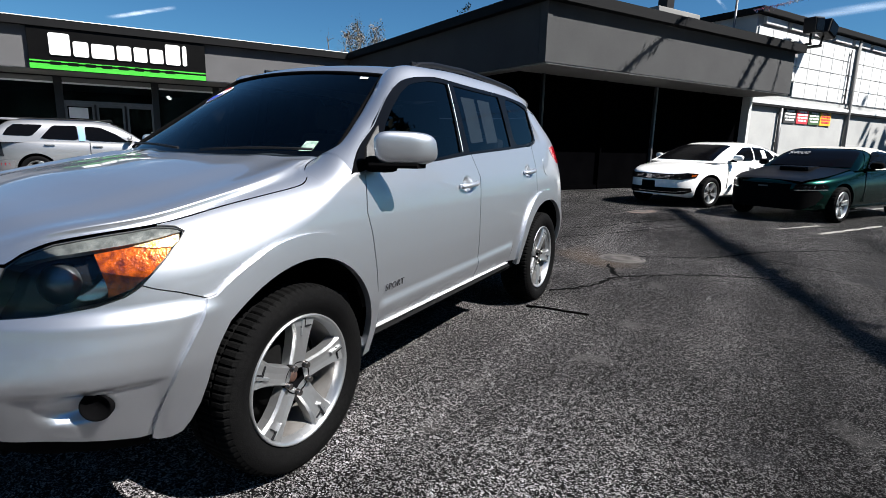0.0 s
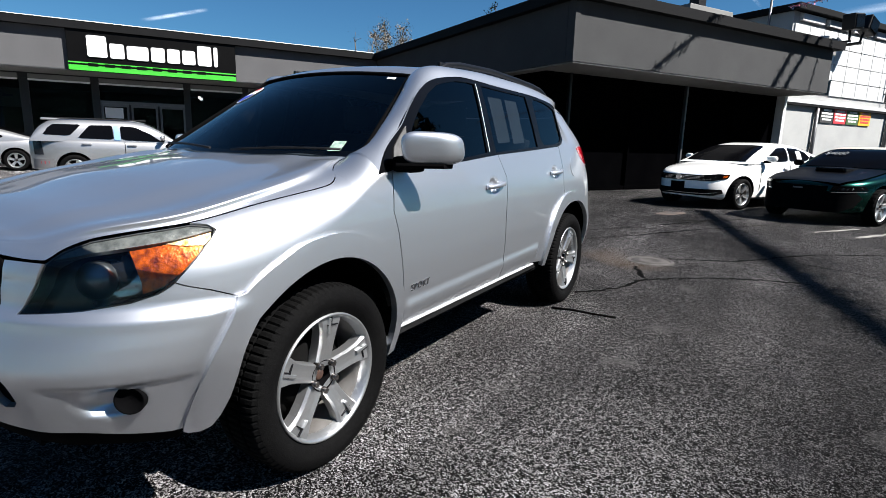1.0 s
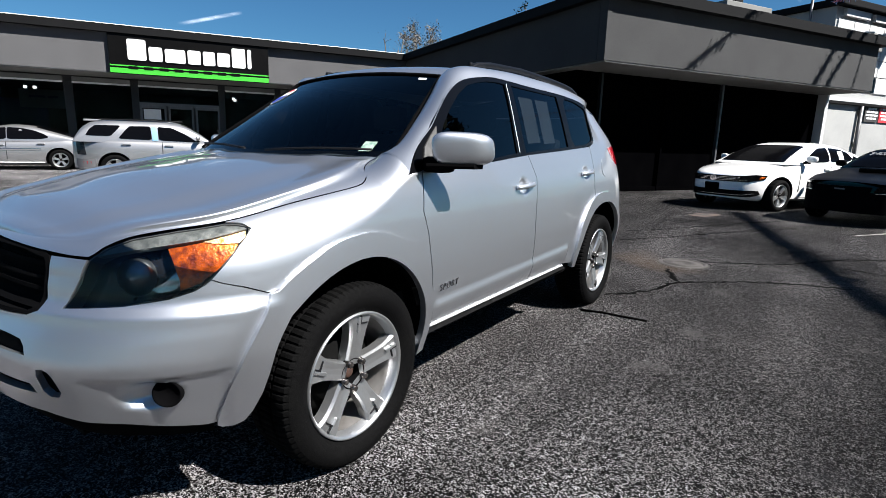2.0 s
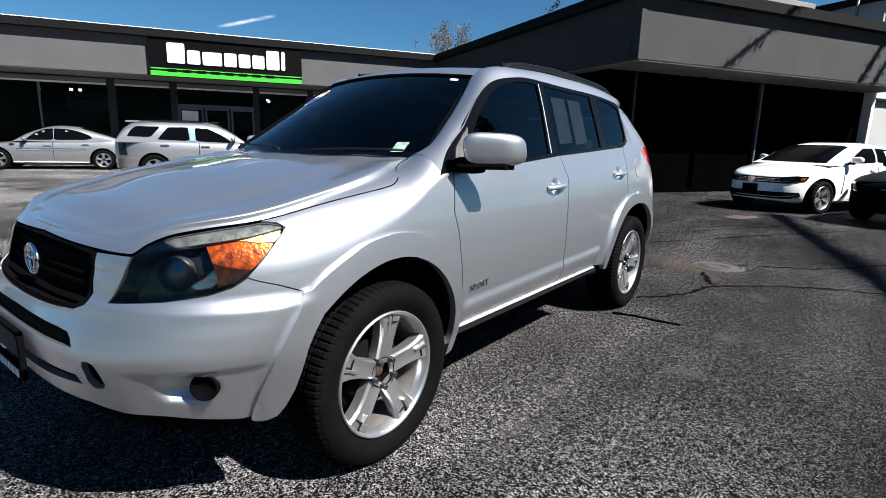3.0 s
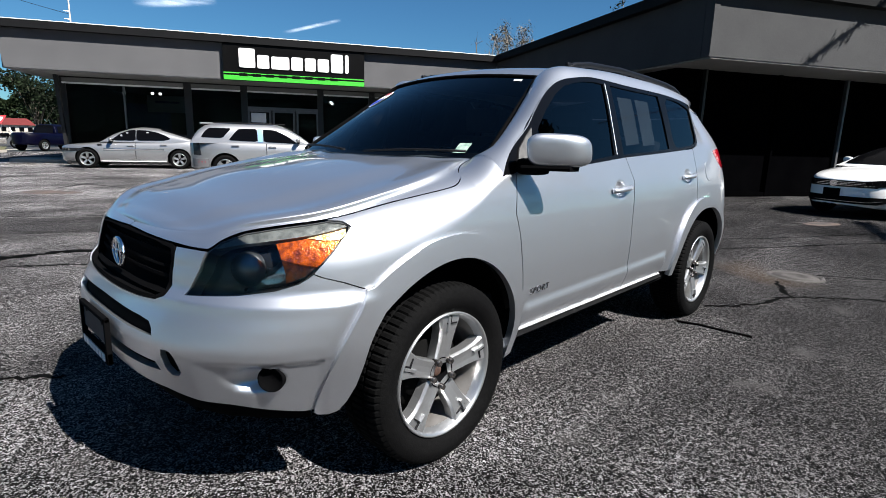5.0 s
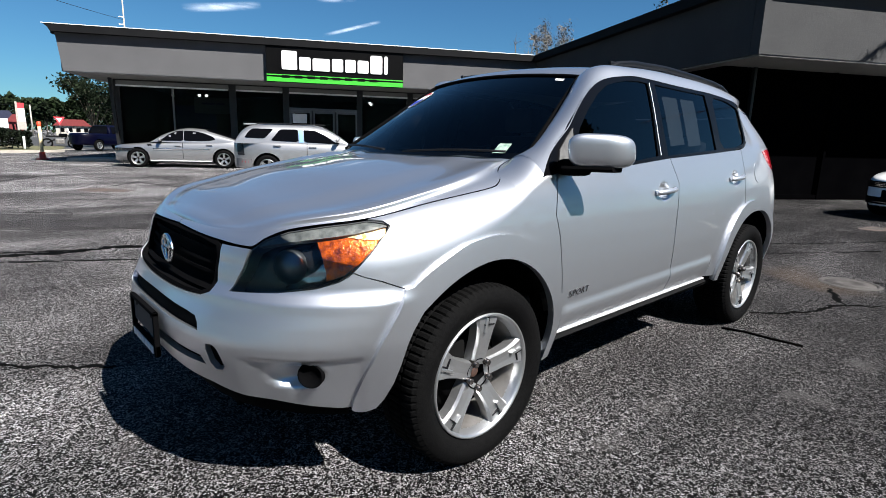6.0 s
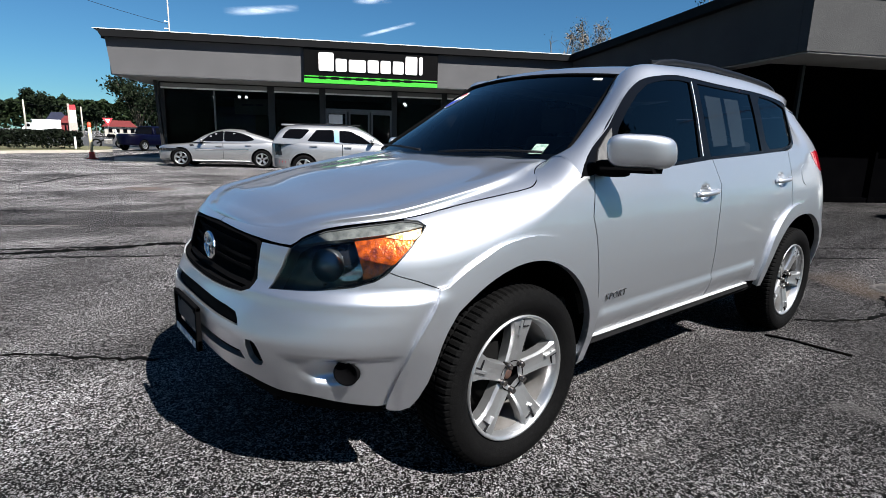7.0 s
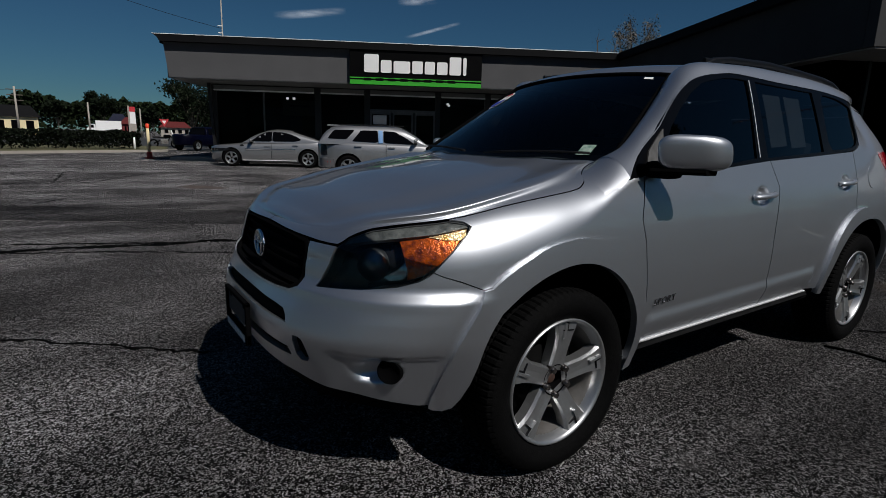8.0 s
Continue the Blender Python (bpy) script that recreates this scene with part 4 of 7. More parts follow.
# flanks: fender, doors, quarter, flares, windows, sill
def ring_part(cx, back, t0, t1, grow, n=30):
    out = []
    for t in np.linspace(t0, t1, n):
        r = 0.372 + 0.09 * max(math.sin(t), 0) ** 1.1 + back * max(-math.cos(t), 0) ** 1.5 + grow(t)
        out.append((cx + r * math.cos(t), 0.35 + r * math.sin(t)))
    return out
def rear_grow(t):
    return 0.05 + 0.035 * soft_step((t - 1.2) / 1.0) - 0.03 * soft_step((t - 2.4) / 0.7)
low_flare = [(-0.462, 0.404), (-0.450, 0.434), (-0.412, 0.569), (-0.384, 0.669), (-0.356, 0.754)]
inner_edge = ring_part(0, 0, -0.10, 2.3, lambda t: 0.0, 36) + [(-0.312, 0.62), (-0.325, 0.57), (-0.338, 0.51), (-0.358, 0.44), (-0.383, 0.385), (-0.410, 0.352), (-0.436, 0.341)]
outer_edge = [(-0.468, 0.342), (-0.478, 0.352)] + low_flare + ring_part(0, 0, 2.25, -0.06, lambda t: 0.040 + 0.048 * soft_step((t - 0.05) / 1.1), 34)
fender_loop = [(-0.386, 0.925), (-0.408, 0.897), (-0.455, 0.855), (-0.504, 0.814), (-0.422, 0.788), (-0.352, 0.758)] + ring_part(0, 0, 2.22, 0.0, lambda t: 0.083 * soft_step((t - 0.05) / 1.1), 30) + \
              [(0.36, 0.40), (0.34, 0.36), (0.44, 0.36), (0.444, 0.423), (0.410, 0.692), (0.386, 0.856), (0.362, 0.944), (0.392, 1.105), (0.31, 1.093), (0.335, 1.132)] + [(s, seam(s, -0.0025)) for s in np.linspace(0.32, -0.445, 66)] + [(-0.4515, 0.9542), (-0.407, 0.9425)]
for sy in (-1, 1):
    fender = skin("front_fender", shell, fender_loop, SILVER, suv, (), 0.010, 0, 0.014, (sy,))
    skin("fender_flare", shell, inner_edge + outer_edge, SILVER, suv, (), 0.02, 0.016, 0.03, (sy,), "silver wheel arch flare")
    door_f = [(0.450, 0.423), (0.416, 0.692), (0.392, 0.856), (0.368, 0.944), (0.398, 1.108), (0.523, 1.104), (1.014, 1.134), (1.40, 1.163), (1.462, 1.037), (1.428, 0.85), (1.420, 0.771), (1.414, 0.592), (1.396, 0.432)]
    fd = skin("front_door", door_skin, door_f, SILVER, suv, (), 0.012, 0, 0.014, (sy,))
    door_r = [(1.402, 0.432), (1.420, 0.592), (1.426, 0.771), (1.434, 0.85), (1.468, 1.037), (1.406, 1.163), (1.9, 1.187), (2.27, 1.208), (2.42, 1.216), (2.43, 1.05), (2.41, 0.935)] + ring_part(2.66, 0.14, 2.0, 3.0, rear_grow, 14) + [(1.93, 0.452)]
    rd = skin("rear_door", door_skin, door_r, SILVER, suv, (), 0.012, 0, 0.014, (sy,))
    quarter = [(2.426, 1.217), (2.50, 1.236), (2.536, 1.26), (2.54, 1.32), (2.525, 1.48), (2.57, 1.495), (2.62, 1.50), (2.8, 1.49), (3.0, 1.46), (SMAX, 1.45), (SMAX, 0.35), (3.12, 0.35)] + ring_part(2.66, 0.14, 0.05, 1.98, rear_grow, 24) + [(2.417, 0.935), (2.436, 1.05)]
    qp = skin("quarter_panel", shell, quarter, SILVER, suv, [[(2.87, 1.205), (2.94, 1.135), (3.04, 1.085), (3.35, 1.07), (3.35, 1.20), (3.0, 1.222)]], 0.035, 0, 0.014, (sy,))
    skin("tail_lamp", shell, [(2.87, 1.205), (2.94, 1.135), (3.04, 1.085), (3.35, 1.07), (3.35, 1.20), (3.0, 1.222)], RED_LENS, suv, (), 0.03, 0.002, 0.01, (sy,), "red tail lamp")
    skin("fuel_flap" if sy < 0 else "quarter_trim", shell, rounded([(2.60, 1.00), (2.76, 1.00), (2.76, 1.13), (2.60, 1.13)], 2), SILVER, suv, (), 0.03, 0.003, 0.006, (sy,))
    skin("rear_flare", shell, ring_part(2.66, 0.14, 0.0, 3.05, lambda t: 0.0, 40) + ring_part(2.66, 0.14, 3.05, 0.0, lambda t: rear_grow(t) + 0.004, 40), SILVER, suv, (), 0.02, 0.018, 0.03, (sy,), "silver wheel arch flare")
    skin("sill", shell, [(0.40, 0.382), (2.02, 0.400), (1.95, 0.432), (0.45, 0.418)], SILL, suv, (), 0.04, -0.004, 0.02, (sy,), "silver lower sill, darkened in colour for its shade")
    skin("sill_strip", shell, [(0.425, 0.427), (1.93, 0.440), (1.92, 0.446), (0.43, 0.433)], BRIGHT, suv, (), 0.03, 0.008, 0.010, (sy,), "thin chrome sill strip")
    # glazing
    def top(x, d=0.0):
        return window_top(x) - d
    dlo = [(0.304, 1.094), (0.523, 1.106), (1.014, 1.136), (1.40, 1.165), (1.9, 1.189), (2.27, 1.210), (2.48, 1.232), (2.525, 1.26), (2.536, 1.32), (2.53, 1.42), (2.515, 1.48)] + [(x, top(x) + 0.004) for x in (2.45, 2.36, 2.2, 2.04, 1.8, 1.6, 1.4, 1.213, 1.1, 1.0, 0.92, 0.851, 0.8, 0.735, 0.66, 0.588, 0.5, 0.42)]
    glass_f = [(0.60, 1.128), (1.014, 1.150), (1.285, 1.176), (1.295, 1.35), (1.298, 1.542), (1.213, 1.545), (1.1, 1.538), (1.0, 1.522), (0.9, 1.50), (0.8, 1.45), (0.7, 1.375), (0.62, 1.30), (0.575, 1.235)]
    glass_r = [(1.395, 1.178), (1.9, 1.205), (2.035, 1.214), (2.02, 1.35), (1.995, 1.533), (1.8, 1.535), (1.6, 1.538), (1.375, 1.543), (1.385, 1.36)]
    glass_q = rounded([(2.115, 1.222), (2.27, 1.226), (2.47, 1.246), (2.515, 1.275), (2.52, 1.32), (2.515, 1.42), (2.50, 1.475), (2.36, 1.510), (2.25, 1.524), (2.09, 1.530), (2.10, 1.4)], 1)
    side_of = flank if sy < 0 else far_flank
    fr = skin("window_frame", side_of, dlo, FRAME_BLACK, suv, [glass_f, glass_r, glass_q], 0.03, -0.003, 0.015, (sy,), "gloss black window surround")
    for nm, loop in (("front_window", glass_f), ("rear_window", glass_r), ("quarter_window", glass_q)):
        w = skin(nm, side_of, loop, TINT_SIDE, suv, (), 0.04, -0.009, 0.0, (sy,), "dark tinted glass")
        w.visible_shadow = False
        if nm == "rear_window" and sy < 0:
            for x0 in (1.50, 1.72):
                skin("paper", side_of, [(x0, 1.235), (x0 + 0.17, 1.245), (x0 + 0.165, 1.50), (x0 - 0.01, 1.50)], PAPER_GREY, w, (), 0.08, -0.03, 0.0, (sy,), "paper sheet taped inside the glass")
    skin("pillar_strip", shell, [(1.307, 1.18), (1.313, 1.18), (1.316, 1.545), (1.310, 1.545)], BRIGHT, fr, (), 0.05, 0.001, 0.003, (sy,), "bright pillar edge")
    skin("sail_panel", side_of, [(0.405, 1.118), (0.50, 1.122), (0.535, 1.2), (0.553, 1.290), (0.50, 1.25), (0.44, 1.20)], DUSTY, fr, (), 0.04, 0.004, 0.006, (sy,), "dusty grey mirror sail panel")
    # handles
    for (x0, z0), dp in zip(HANDLES, (fd, rd)):
        pts = []
        for k in range(9):
            u = k / 8
            p = shell(x0 + 0.215 * u, z0 + 0.012 * u)
            lift = 0.006 + 0.024 * max(math.sin(math.pi * u), 0.0) ** 0.6
            pts.append((p[0], (p[1] - lift) * -sy, p[2]))
        part("door_handle", add_path_tube(bmesh.new(), pts, 0.0135, 8), SILVER, dp)
    # mirror
    mir = new("door_mirror")
    mir.parent = suv
    mir.location = (0.2, -0.02, -0.035) if sy > 0 else (0, 0, 0)
    bm = bmesh.new()
    nu, nv, e = 28, 18, 0.55
    def sp(v, k):
        return math.copysign(abs(v) ** k, v)
    grid = []
    for i in range(nv + 1):
        la = -math.pi / 2 + math.pi * i / nv
        row = []
        for j in range(nu):
            lo = 2 * math.pi * j / nu
            X, Y, Z = sp(math.cos(la), e) * sp(math.cos(lo), 0.8), sp(math.cos(la), e) * sp(math.sin(lo), e), sp(math.sin(la), 0.6)
            z = 0.070 * Z
            row.append(bm.verts.new((0.475 + 0.06 * X + 0.075 * Y - 0.012 * Z, (-1.0 - 0.092 * Y) * -sy, 1.199 + z * (0.96 - 0.04 * Y))))
        grid.append(row)
    for i in range(nv):
        for j in range(nu):
            bm.faces.new((grid[i][j], grid[i][(j + 1) % nu], grid[i + 1][(j + 1) % nu], grid[i + 1][j])).smooth = True
    bmesh.ops.remove_doubles(bm, verts=bm.verts, dist=1e-5)
    bmesh.ops.recalc_face_normals(bm, faces=bm.faces)
    part("mirror_shell", bm, SILVER, mir)
    part("mirror_base", mirror_foot(sy), MATTE_BLACK, mir, "black mirror underside")
    part("mirror_arm", box_mesh(0.40, 0.50, min(-0.95 * -sy, -0.84 * -sy), max(-0.95 * -sy, -0.84 * -sy), 1.10, 1.165, 0.02), MATTE_BLACK, mir, "black mirror arm")
    # roof rail
    pts = [(1.16, 1.595), (1.21, 1.624), (1.28, 1.648), (1.42, 1.665), (1.8, 1.677), (2.2, 1.667), (2.5, 1.653), (2.65, 1.638), (2.74, 1.612), (2.78, 1.585)]
    rail = add_path_tube(bmesh.new(), [(x, 0.555 * sy, z) for x, z in pts], 0.016, 10)
    add_box(rail, 1.19, 1.34, 0.555 * sy - 0.012, 0.555 * sy + 0.012, 1.60, 1.655, 0.01)
    add_box(rail, 2.58, 2.70, 0.555 * sy - 0.012, 0.555 * sy + 0.012, 1.575, 1.632, 0.008)
    part("roof_rail", rail, RAIL_BLACK, suv, "black roof rail")
    for cx in (0.0, 2.66):
        wheel("wheel", suv, cx, -0.772 * -sy, sy, 84 if cx < 1 else 64)

# trim word on the front door
txt = bpy.data.curves.new("word", "FONT")
txt.body, txt.size, txt.extrude, txt.space_character, txt.shear = "SPORT", 0.040, 0.0015, 1.30, 0.25
tmp = new("word", txt)
bpy.context.view_layer.update()
me = bpy.data.meshes.new_from_object(tmp.evaluated_get(bpy.context.evaluated_depsgraph_get()))
bpy.data.objects.remove(tmp)
me.name = "trim_word"
me.materials.clear()
me.materials.append(WORD_GREY)
ob = new("trim_word", me)
c = shell(0.47, 0.59)
ob.parent, ob.matrix_local = suv, pose(0.47, c[1] - 0.006, 0.585, 90 - 2, -2, 0)
tagged(ob, "raised grey model word on the door")

# cabin
part("dashboard", prism_mesh([(0.30, 0.95), (0.75, 0.95), (0.80, 1.08), (0.70, 1.13), (0.35, 1.115)], -0.68, 0.68, 0.02), CABIN, suv)
part("cabin_floor", box_mesh(0.4, 2.9, -0.70, 0.70, 0.45, 0.55), CABIN, suv)
ring = [(0.86 + 0.07 * math.sin(t), -0.36 + 0.185 * math.cos(t), 1.06 + 0.17 * math.sin(t)) for t in np.linspace(0, 2 * math.pi, 33)]
part("steering_wheel", add_path_tube(bmesh.new(), ring, 0.015, 8), TRIM, suv)
for x0 in (1.25, 2.05):
    for y0 in (-0.36, 0.36):
        seat = new("car_seat")
        seat.parent = suv
        part("cushion", box_mesh(x0 - 0.35, x0 + 0.15, y0 - 0.25, y0 + 0.25, 0.55, 0.76, 0.06), SEAT_CLOTH, seat)
        part("backrest", prism_mesh([(x0 + 0.10, 0.7), (x0 + 0.24, 0.7), (x0 + 0.40, 1.26), (x0 + 0.30, 1.27)], y0 - 0.24, y0 + 0.24, 0.035), SEAT_CLOTH, seat)
        part("headrest", box_mesh(x0 + 0.31, x0 + 0.41, y0 - 0.13, y0 + 0.13, 1.29, 1.46, 0.04), SEAT_CLOTH, seat)
part("headlining", box_mesh(1.05, 2.85, -0.52, 0.52, 1.585, 1.60), CABIN, suv)


# ---- the lot ----
TURN_B = -29.2
B = pose(0, 0, 0, 0, 0, TURN_B)
EYE0 = Vector((-1.39, -2.16, 1.227))


def far(az, dist, elev=None, z=0.0):
    """A place by compass angle and distance from the middle of the walk."""
    a = radians(az)
    return Vector((EYE0.x + dist * math.cos(a), EYE0.y + dist * math.sin(a), z if elev is None else EYE0.z + dist * math.tan(radians(elev))))


bm = bmesh.new()
bmesh.ops.create_grid(bm, x_segments=40, y_segments=40, size=900)
whole("ground", bm, ASPHALT, "worn grey asphalt car park with cracks and stains", "ground", kind="structure")


def ribbon(pts, w, z, seed, wiggle=0.04, sub=10):
    """A ragged strip along a line on the ground."""
    rnd = random.Random(seed)
    bm = bmesh.new()
    dense_pts = []
    for a, b in zip(pts, pts[1:]):
        n = max(2, int(math.hypot(b[0] - a[0], b[1] - a[1]) * sub))
        dense_pts += [(a[0] + (b[0] - a[0]) * i / n, a[1] + (b[1] - a[1]) * i / n) for i in range(n)]
    dense_pts.append(pts[-1])
    rows = []
    for i, p in enumerate(dense_pts):
        q, o = dense_pts[min(i + 1, len(dense_pts) - 1)], dense_pts[max(i - 1, 0)]
        d = Vector((q[0] - o[0], q[1] - o[1])).normalized()
        n = Vector((-d.y, d.x))
        off = rnd.uniform(-wiggle, wiggle)
        ww = w * rnd.uniform(0.35, 1.25)
        rows.append([bm.verts.new((p[0] + n.x * (off + k * ww), p[1] + n.y * (off + k * ww), z)) for k in (-0.5, 0.5)])
    for a, b in zip(rows, rows[1:]):
        bm.faces.new((a[0], b[0], b[1], a[1]))
    return bm


CRACKS = [([(-6.0, 5.6), (-2.14, 4.58), (-1.69, 4.57), (-1.2, 4.45), (-0.67, 4.33), (-0.26, 4.35), (0.06, 4.23), (2.0, 3.7)], 0.135),
          ([(-6.0, 6.3), (-2.18, 5.01), (-1.7, 4.84), (-1.19, 4.62), (-0.5, 4.36)], 0.068),
          ([(-2.14, 4.5), (-1.21, 4.14), (-0.13, 3.56), (1.5, 3.0)], 0.047),
          ([(-6.0, 12.2), (-2.88, 12.76), (-1.89, 13.25), (-0.88, 13.32), (0.09, 15.3), (1.5, 16.0)], 0.055),
          ([(-2.09, 8.74), (-1.56, 9.6), (-0.73, 10.05)], 0.068), ([(-1.96, 12.9), (-1.81, 16.4), (-1.3, 17.04)], 0.081),
          ([(-0.9, 8.4), (-0.58, 8.49), (-0.21, 8.62), (-0.05, 8.11)], 0.041), ([(1.14, 11.75), (1.73, 12.63), (2.09, 11.81), (3.4, 12.2)], 0.068),
          ([(-4.0, 3.2), (-1.89, 1.70), (-1.73, 1.66), (-1.59, 1.5), (-1.43, 1.41), (-1.27, 1.25), (-1.08, 1.09), (-0.9, 0.95)], 0.047),
          ([(4.6, 1.2), (6.31, 0.21), (6.97, -0.26), (7.92, -0.77), (8.95, -1.28), (9.66, -1.79)], 0.060),
          ([(4.4, 0.7), (5.54, -0.04), (6.46, -0.62), (7.62, -1.25), (9.07, -2.17)], 0.055),
          ([(2.95, -0.86), (3.29, -1.11), (3.78, -1.25), (4.27, -1.76), (4.54, -2.25), (4.6, -2.6)], 0.060),
          ([(4.35, -1.05), (4.06, -1.17), (3.8, -1.28)], 0.068), ([(4.97, -1.26), (5.35, -1.95), (6.27, -2.59), (6.92, -3.35), (7.1, -3.89)], 0.055),
          ([(5.66, -2.57), (5.51, -2.99), (5.37, -3.22)], 0.055), ([(-3.5, 7.6), (-2.4, 7.0), (-1.6, 6.56), (-0.8, 6.03), (0.3, 5.43), (2.0, 4.6)], 0.068),
          ([(-3.5, 10.2), (-1.67, 9.95), (-1.33, 9.88), (-0.71, 10.3)], 0.068), ([(-0.74, 9.84), (0.1, 9.23), (1.27, 8.8), (2.6, 8.1)], 0.041), ([(-1.1, 12.93), (-0.63, 14.19), (0.14, 15.29)], 0.135),
          ([(-2.6, 15.0), (-1.72, 14.15), (-1.29, 12.48), (-0.78, 11.55)], 0.055), ([(-1.9, 19.3), (-1.42, 18.52), (-1.28, 17.0)], 0.135), ([(-4.0, 9.6), (-1.65, 8.15), (-0.64, 7.76), (0.14, 7.17), (0.84, 6.88), (2.5, 6.0)], 0.061), ([(1.05, 11.75), (1.91, 12.76), (2.05, 11.92), (2.4, 10.73)], 0.081)]
bm = bmesh.new()
lane_far = [(-14 + 2.2 * i, 25.2 + 0.5 * math.sin(i) - 0.35 * max(i - 7, 0), 0.0015) for i in range(12)]
lane_near = [(-14 + 2.2 * i, 13.4 - 0.62 * i + 0.4 * math.sin(2.1 * i), 0.0015) for i in range(12)]
rows = [[bm.verts.new(b), bm.verts.new(a)] for a, b in zip(lane_far, lane_near)]
for a, b in zip(rows, rows[1:]):
    bm.faces.new((a[0], b[0], b[1], a[1]))
whole("bleached_lane", bm, ASPHALT_PALE, "paler sun-bleached stretch of old asphalt", "asphalt", kind="structure")
for i, (pts, w) in enumerate(CRACKS):
    whole("crack", ribbon(pts, w * (1.2 if i < 3 else 0.75), 0.003, i, 0.022, 22), TAR, "dark open crack in the asphalt", "crack", kind="structure")
bm = bmesh.new()
top_edge, low_edge = [(-8.0, 11.6), (-2.5, 8.6), (-1.41, 8.01), (-0.28, 7.33), (0.81, 6.8), (4.0, 5.2)], [(-8.0, 10.0), (-2.36, 6.96), (-1.61, 6.52), (-0.8, 5.99), (0.3, 5.39), (4.0, 3.5)]
rows = [[bm.verts.new((a[0], a[1], 0.004)), bm.verts.new((b[0], b[1], 0.004))] for a, b in zip(top_edge, low_edge)]
for a, b in zip(rows, rows[1:]):
    bm.faces.new((a[0], a[1], b[1], b[0]))
whole("asphalt_patch", bm, ASPHALT_DARK, "long darker strip of patched asphalt", "patch", kind="structure")
for a, b, w in (((-6.3, 27.2), (1.9, 25.3), 0.16), ((1.0, 6.62), (-0.1, 7.22), 0.03), ((8.65, -2.8), (9.61, -3.44), 0.10), ((8.45, -3.32), (10.3, -4.39), 0.10), ((12.6, -4.1), (15.5, -5.9), 0.10), ((-0.86, 7.66), (-0.41, 7.49), 0.022), ((-2.4, 6.95), (-0.83, 6.12), 0.022)):
    whole("painted_line", ribbon([a, b], w, 0.005, int(a[0] * 7) + 50, 0.01), LINE, "worn white paint line on the asphalt", "line", kind="structure")

def blot(name, cx, cy, rx, ry, turn, z, mat, label, category, seed):
    """A flat patch with an uneven outline on the ground."""
    bm = bmesh.new()
    loop = []
    for k in range(40):
        a = 2 * math.pi * k / 40
        r = 1 + 0.35 * noise.noise(Vector((math.cos(a) * 1.6, math.sin(a) * 1.6, seed))) + 0.12 * noise.noise(Vector((math.cos(a) * 6, math.sin(a) * 6, seed)))
        p = Vector((rx * r * math.cos(a), ry * r * math.sin(a)))
        p.rotate(Matrix.Rotation(radians(turn), 2))
        loop.append(bm.verts.new((cx + p.x, cy + p.y, z)))
    bm.faces.new(loop)
    return whole(name, bm, mat, label, category, kind="structure")
STAIN = material("rusty_asphalt_stain", (0.075, 0.050, 0.038), 0.9, second=(0.030, 0.027, 0.026), scale=3, amount=1.0, grain=0.5, grain_scale=150, bump=0.6, bump_scale=150)
blot("asphalt_stain", 0.85, 10.9, 0.34, 0.6, 40, 0.0025, STAIN, "rusty reddish stain on the asphalt", "stain", 1)
blot("asphalt_stain", -1.35, 10.4, 0.75, 0.35, -25, 0.0025, ASPHALT_PALE, "pale bleached patch of asphalt", "stain", 2)
blot("asphalt_stain", 1.9, 9.6, 0.9, 0.4, -30, 0.0025, ASPHALT_PALE, "pale bleached patch of asphalt", "stain", 3)
blot("asphalt_stain", 9.6, -0.55, 0.35, 0.22, -25, 0.0025, STAIN, "rusty reddish stain on the asphalt", "stain", 4)
manhole = thing("manhole_cover", "round rusty cast iron manhole cover in the asphalt", "manhole", pose(4.73, -1.13, 0))
part("frame_ring", add_lathe(bmesh.new(), [(0.205, 0.004), (0.21, 0.010), (0.235, 0.010), (0.25, 0.003)], 40, axis="Z"), IRON, manhole)
bm = add_lathe(bmesh.new(), [(0.0, 0.006), (0.08, 0.006), (0.085, 0.010), (0.14, 0.010), (0.145, 0.006), (0.20, 0.006), (0.205, 0.0)], 40, axis="Z")
part("lid", bm, IRON, manhole)
part("stick", add_path_tube(bmesh.new(), [(2.40, -0.86, 0.008), (2.44, -1.0, 0.010), (2.44, -1.16, 0.009), (2.46, -1.33, 0.007)], 0.008, 6), TAR)
tagged(bpy.data.objects["stick"], "thin dark twig lying on the asphalt", "twig")

# ---- showroom ----
FRONT, GLASSV, EAVE, TOP = 19.0, 20.9, 3.20, 4.68
showroom = thing("showroom", "low grey stucco showroom with wide eaves and dark glass", "building", B)


# long front: stucco face, sloping left end, coping
part("fascia", prism_mesh([(-8.72, EAVE), (8.56, EAVE), (8.56, 4.46), (-8.86, 4.46)], FRONT, FRONT + 0.25), STUCCO, showroom, "grey stucco fascia")
part("coping", prism_mesh([(-9.12, TOP), (-8.98, 4.58), (-8.90, 4.44), (8.38, 4.44), (8.38, TOP)], FRONT - 0.22, FRONT + 0.3), ROOF_EDGE, showroom, "dark coping along the roof edge")
# white strip stands for the bright line of light along the coping
part("coping_highlight", box_mesh(-9.14, 8.38, FRONT - 0.235, FRONT - 0.19, TOP, TOP + 0.02), SIGN_WHITE, showroom, "pale strip painting the highlight on the coping's edge")
part("fascia_end", box_mesh(-8.86, -8.70, FRONT + 0.25, 36, EAVE, 4.46), STUCCO, showroom)
part("coping_end", box_mesh(-9.10, -8.80, FRONT + 0.3, 36, 4.44, TOP), ROOF_EDGE, showroom)
part("soffit", box_mesh(-8.70, 8.56, FRONT + 0.02, 36, EAVE - 0.03, EAVE + 0.02), SOFFIT, showroom)
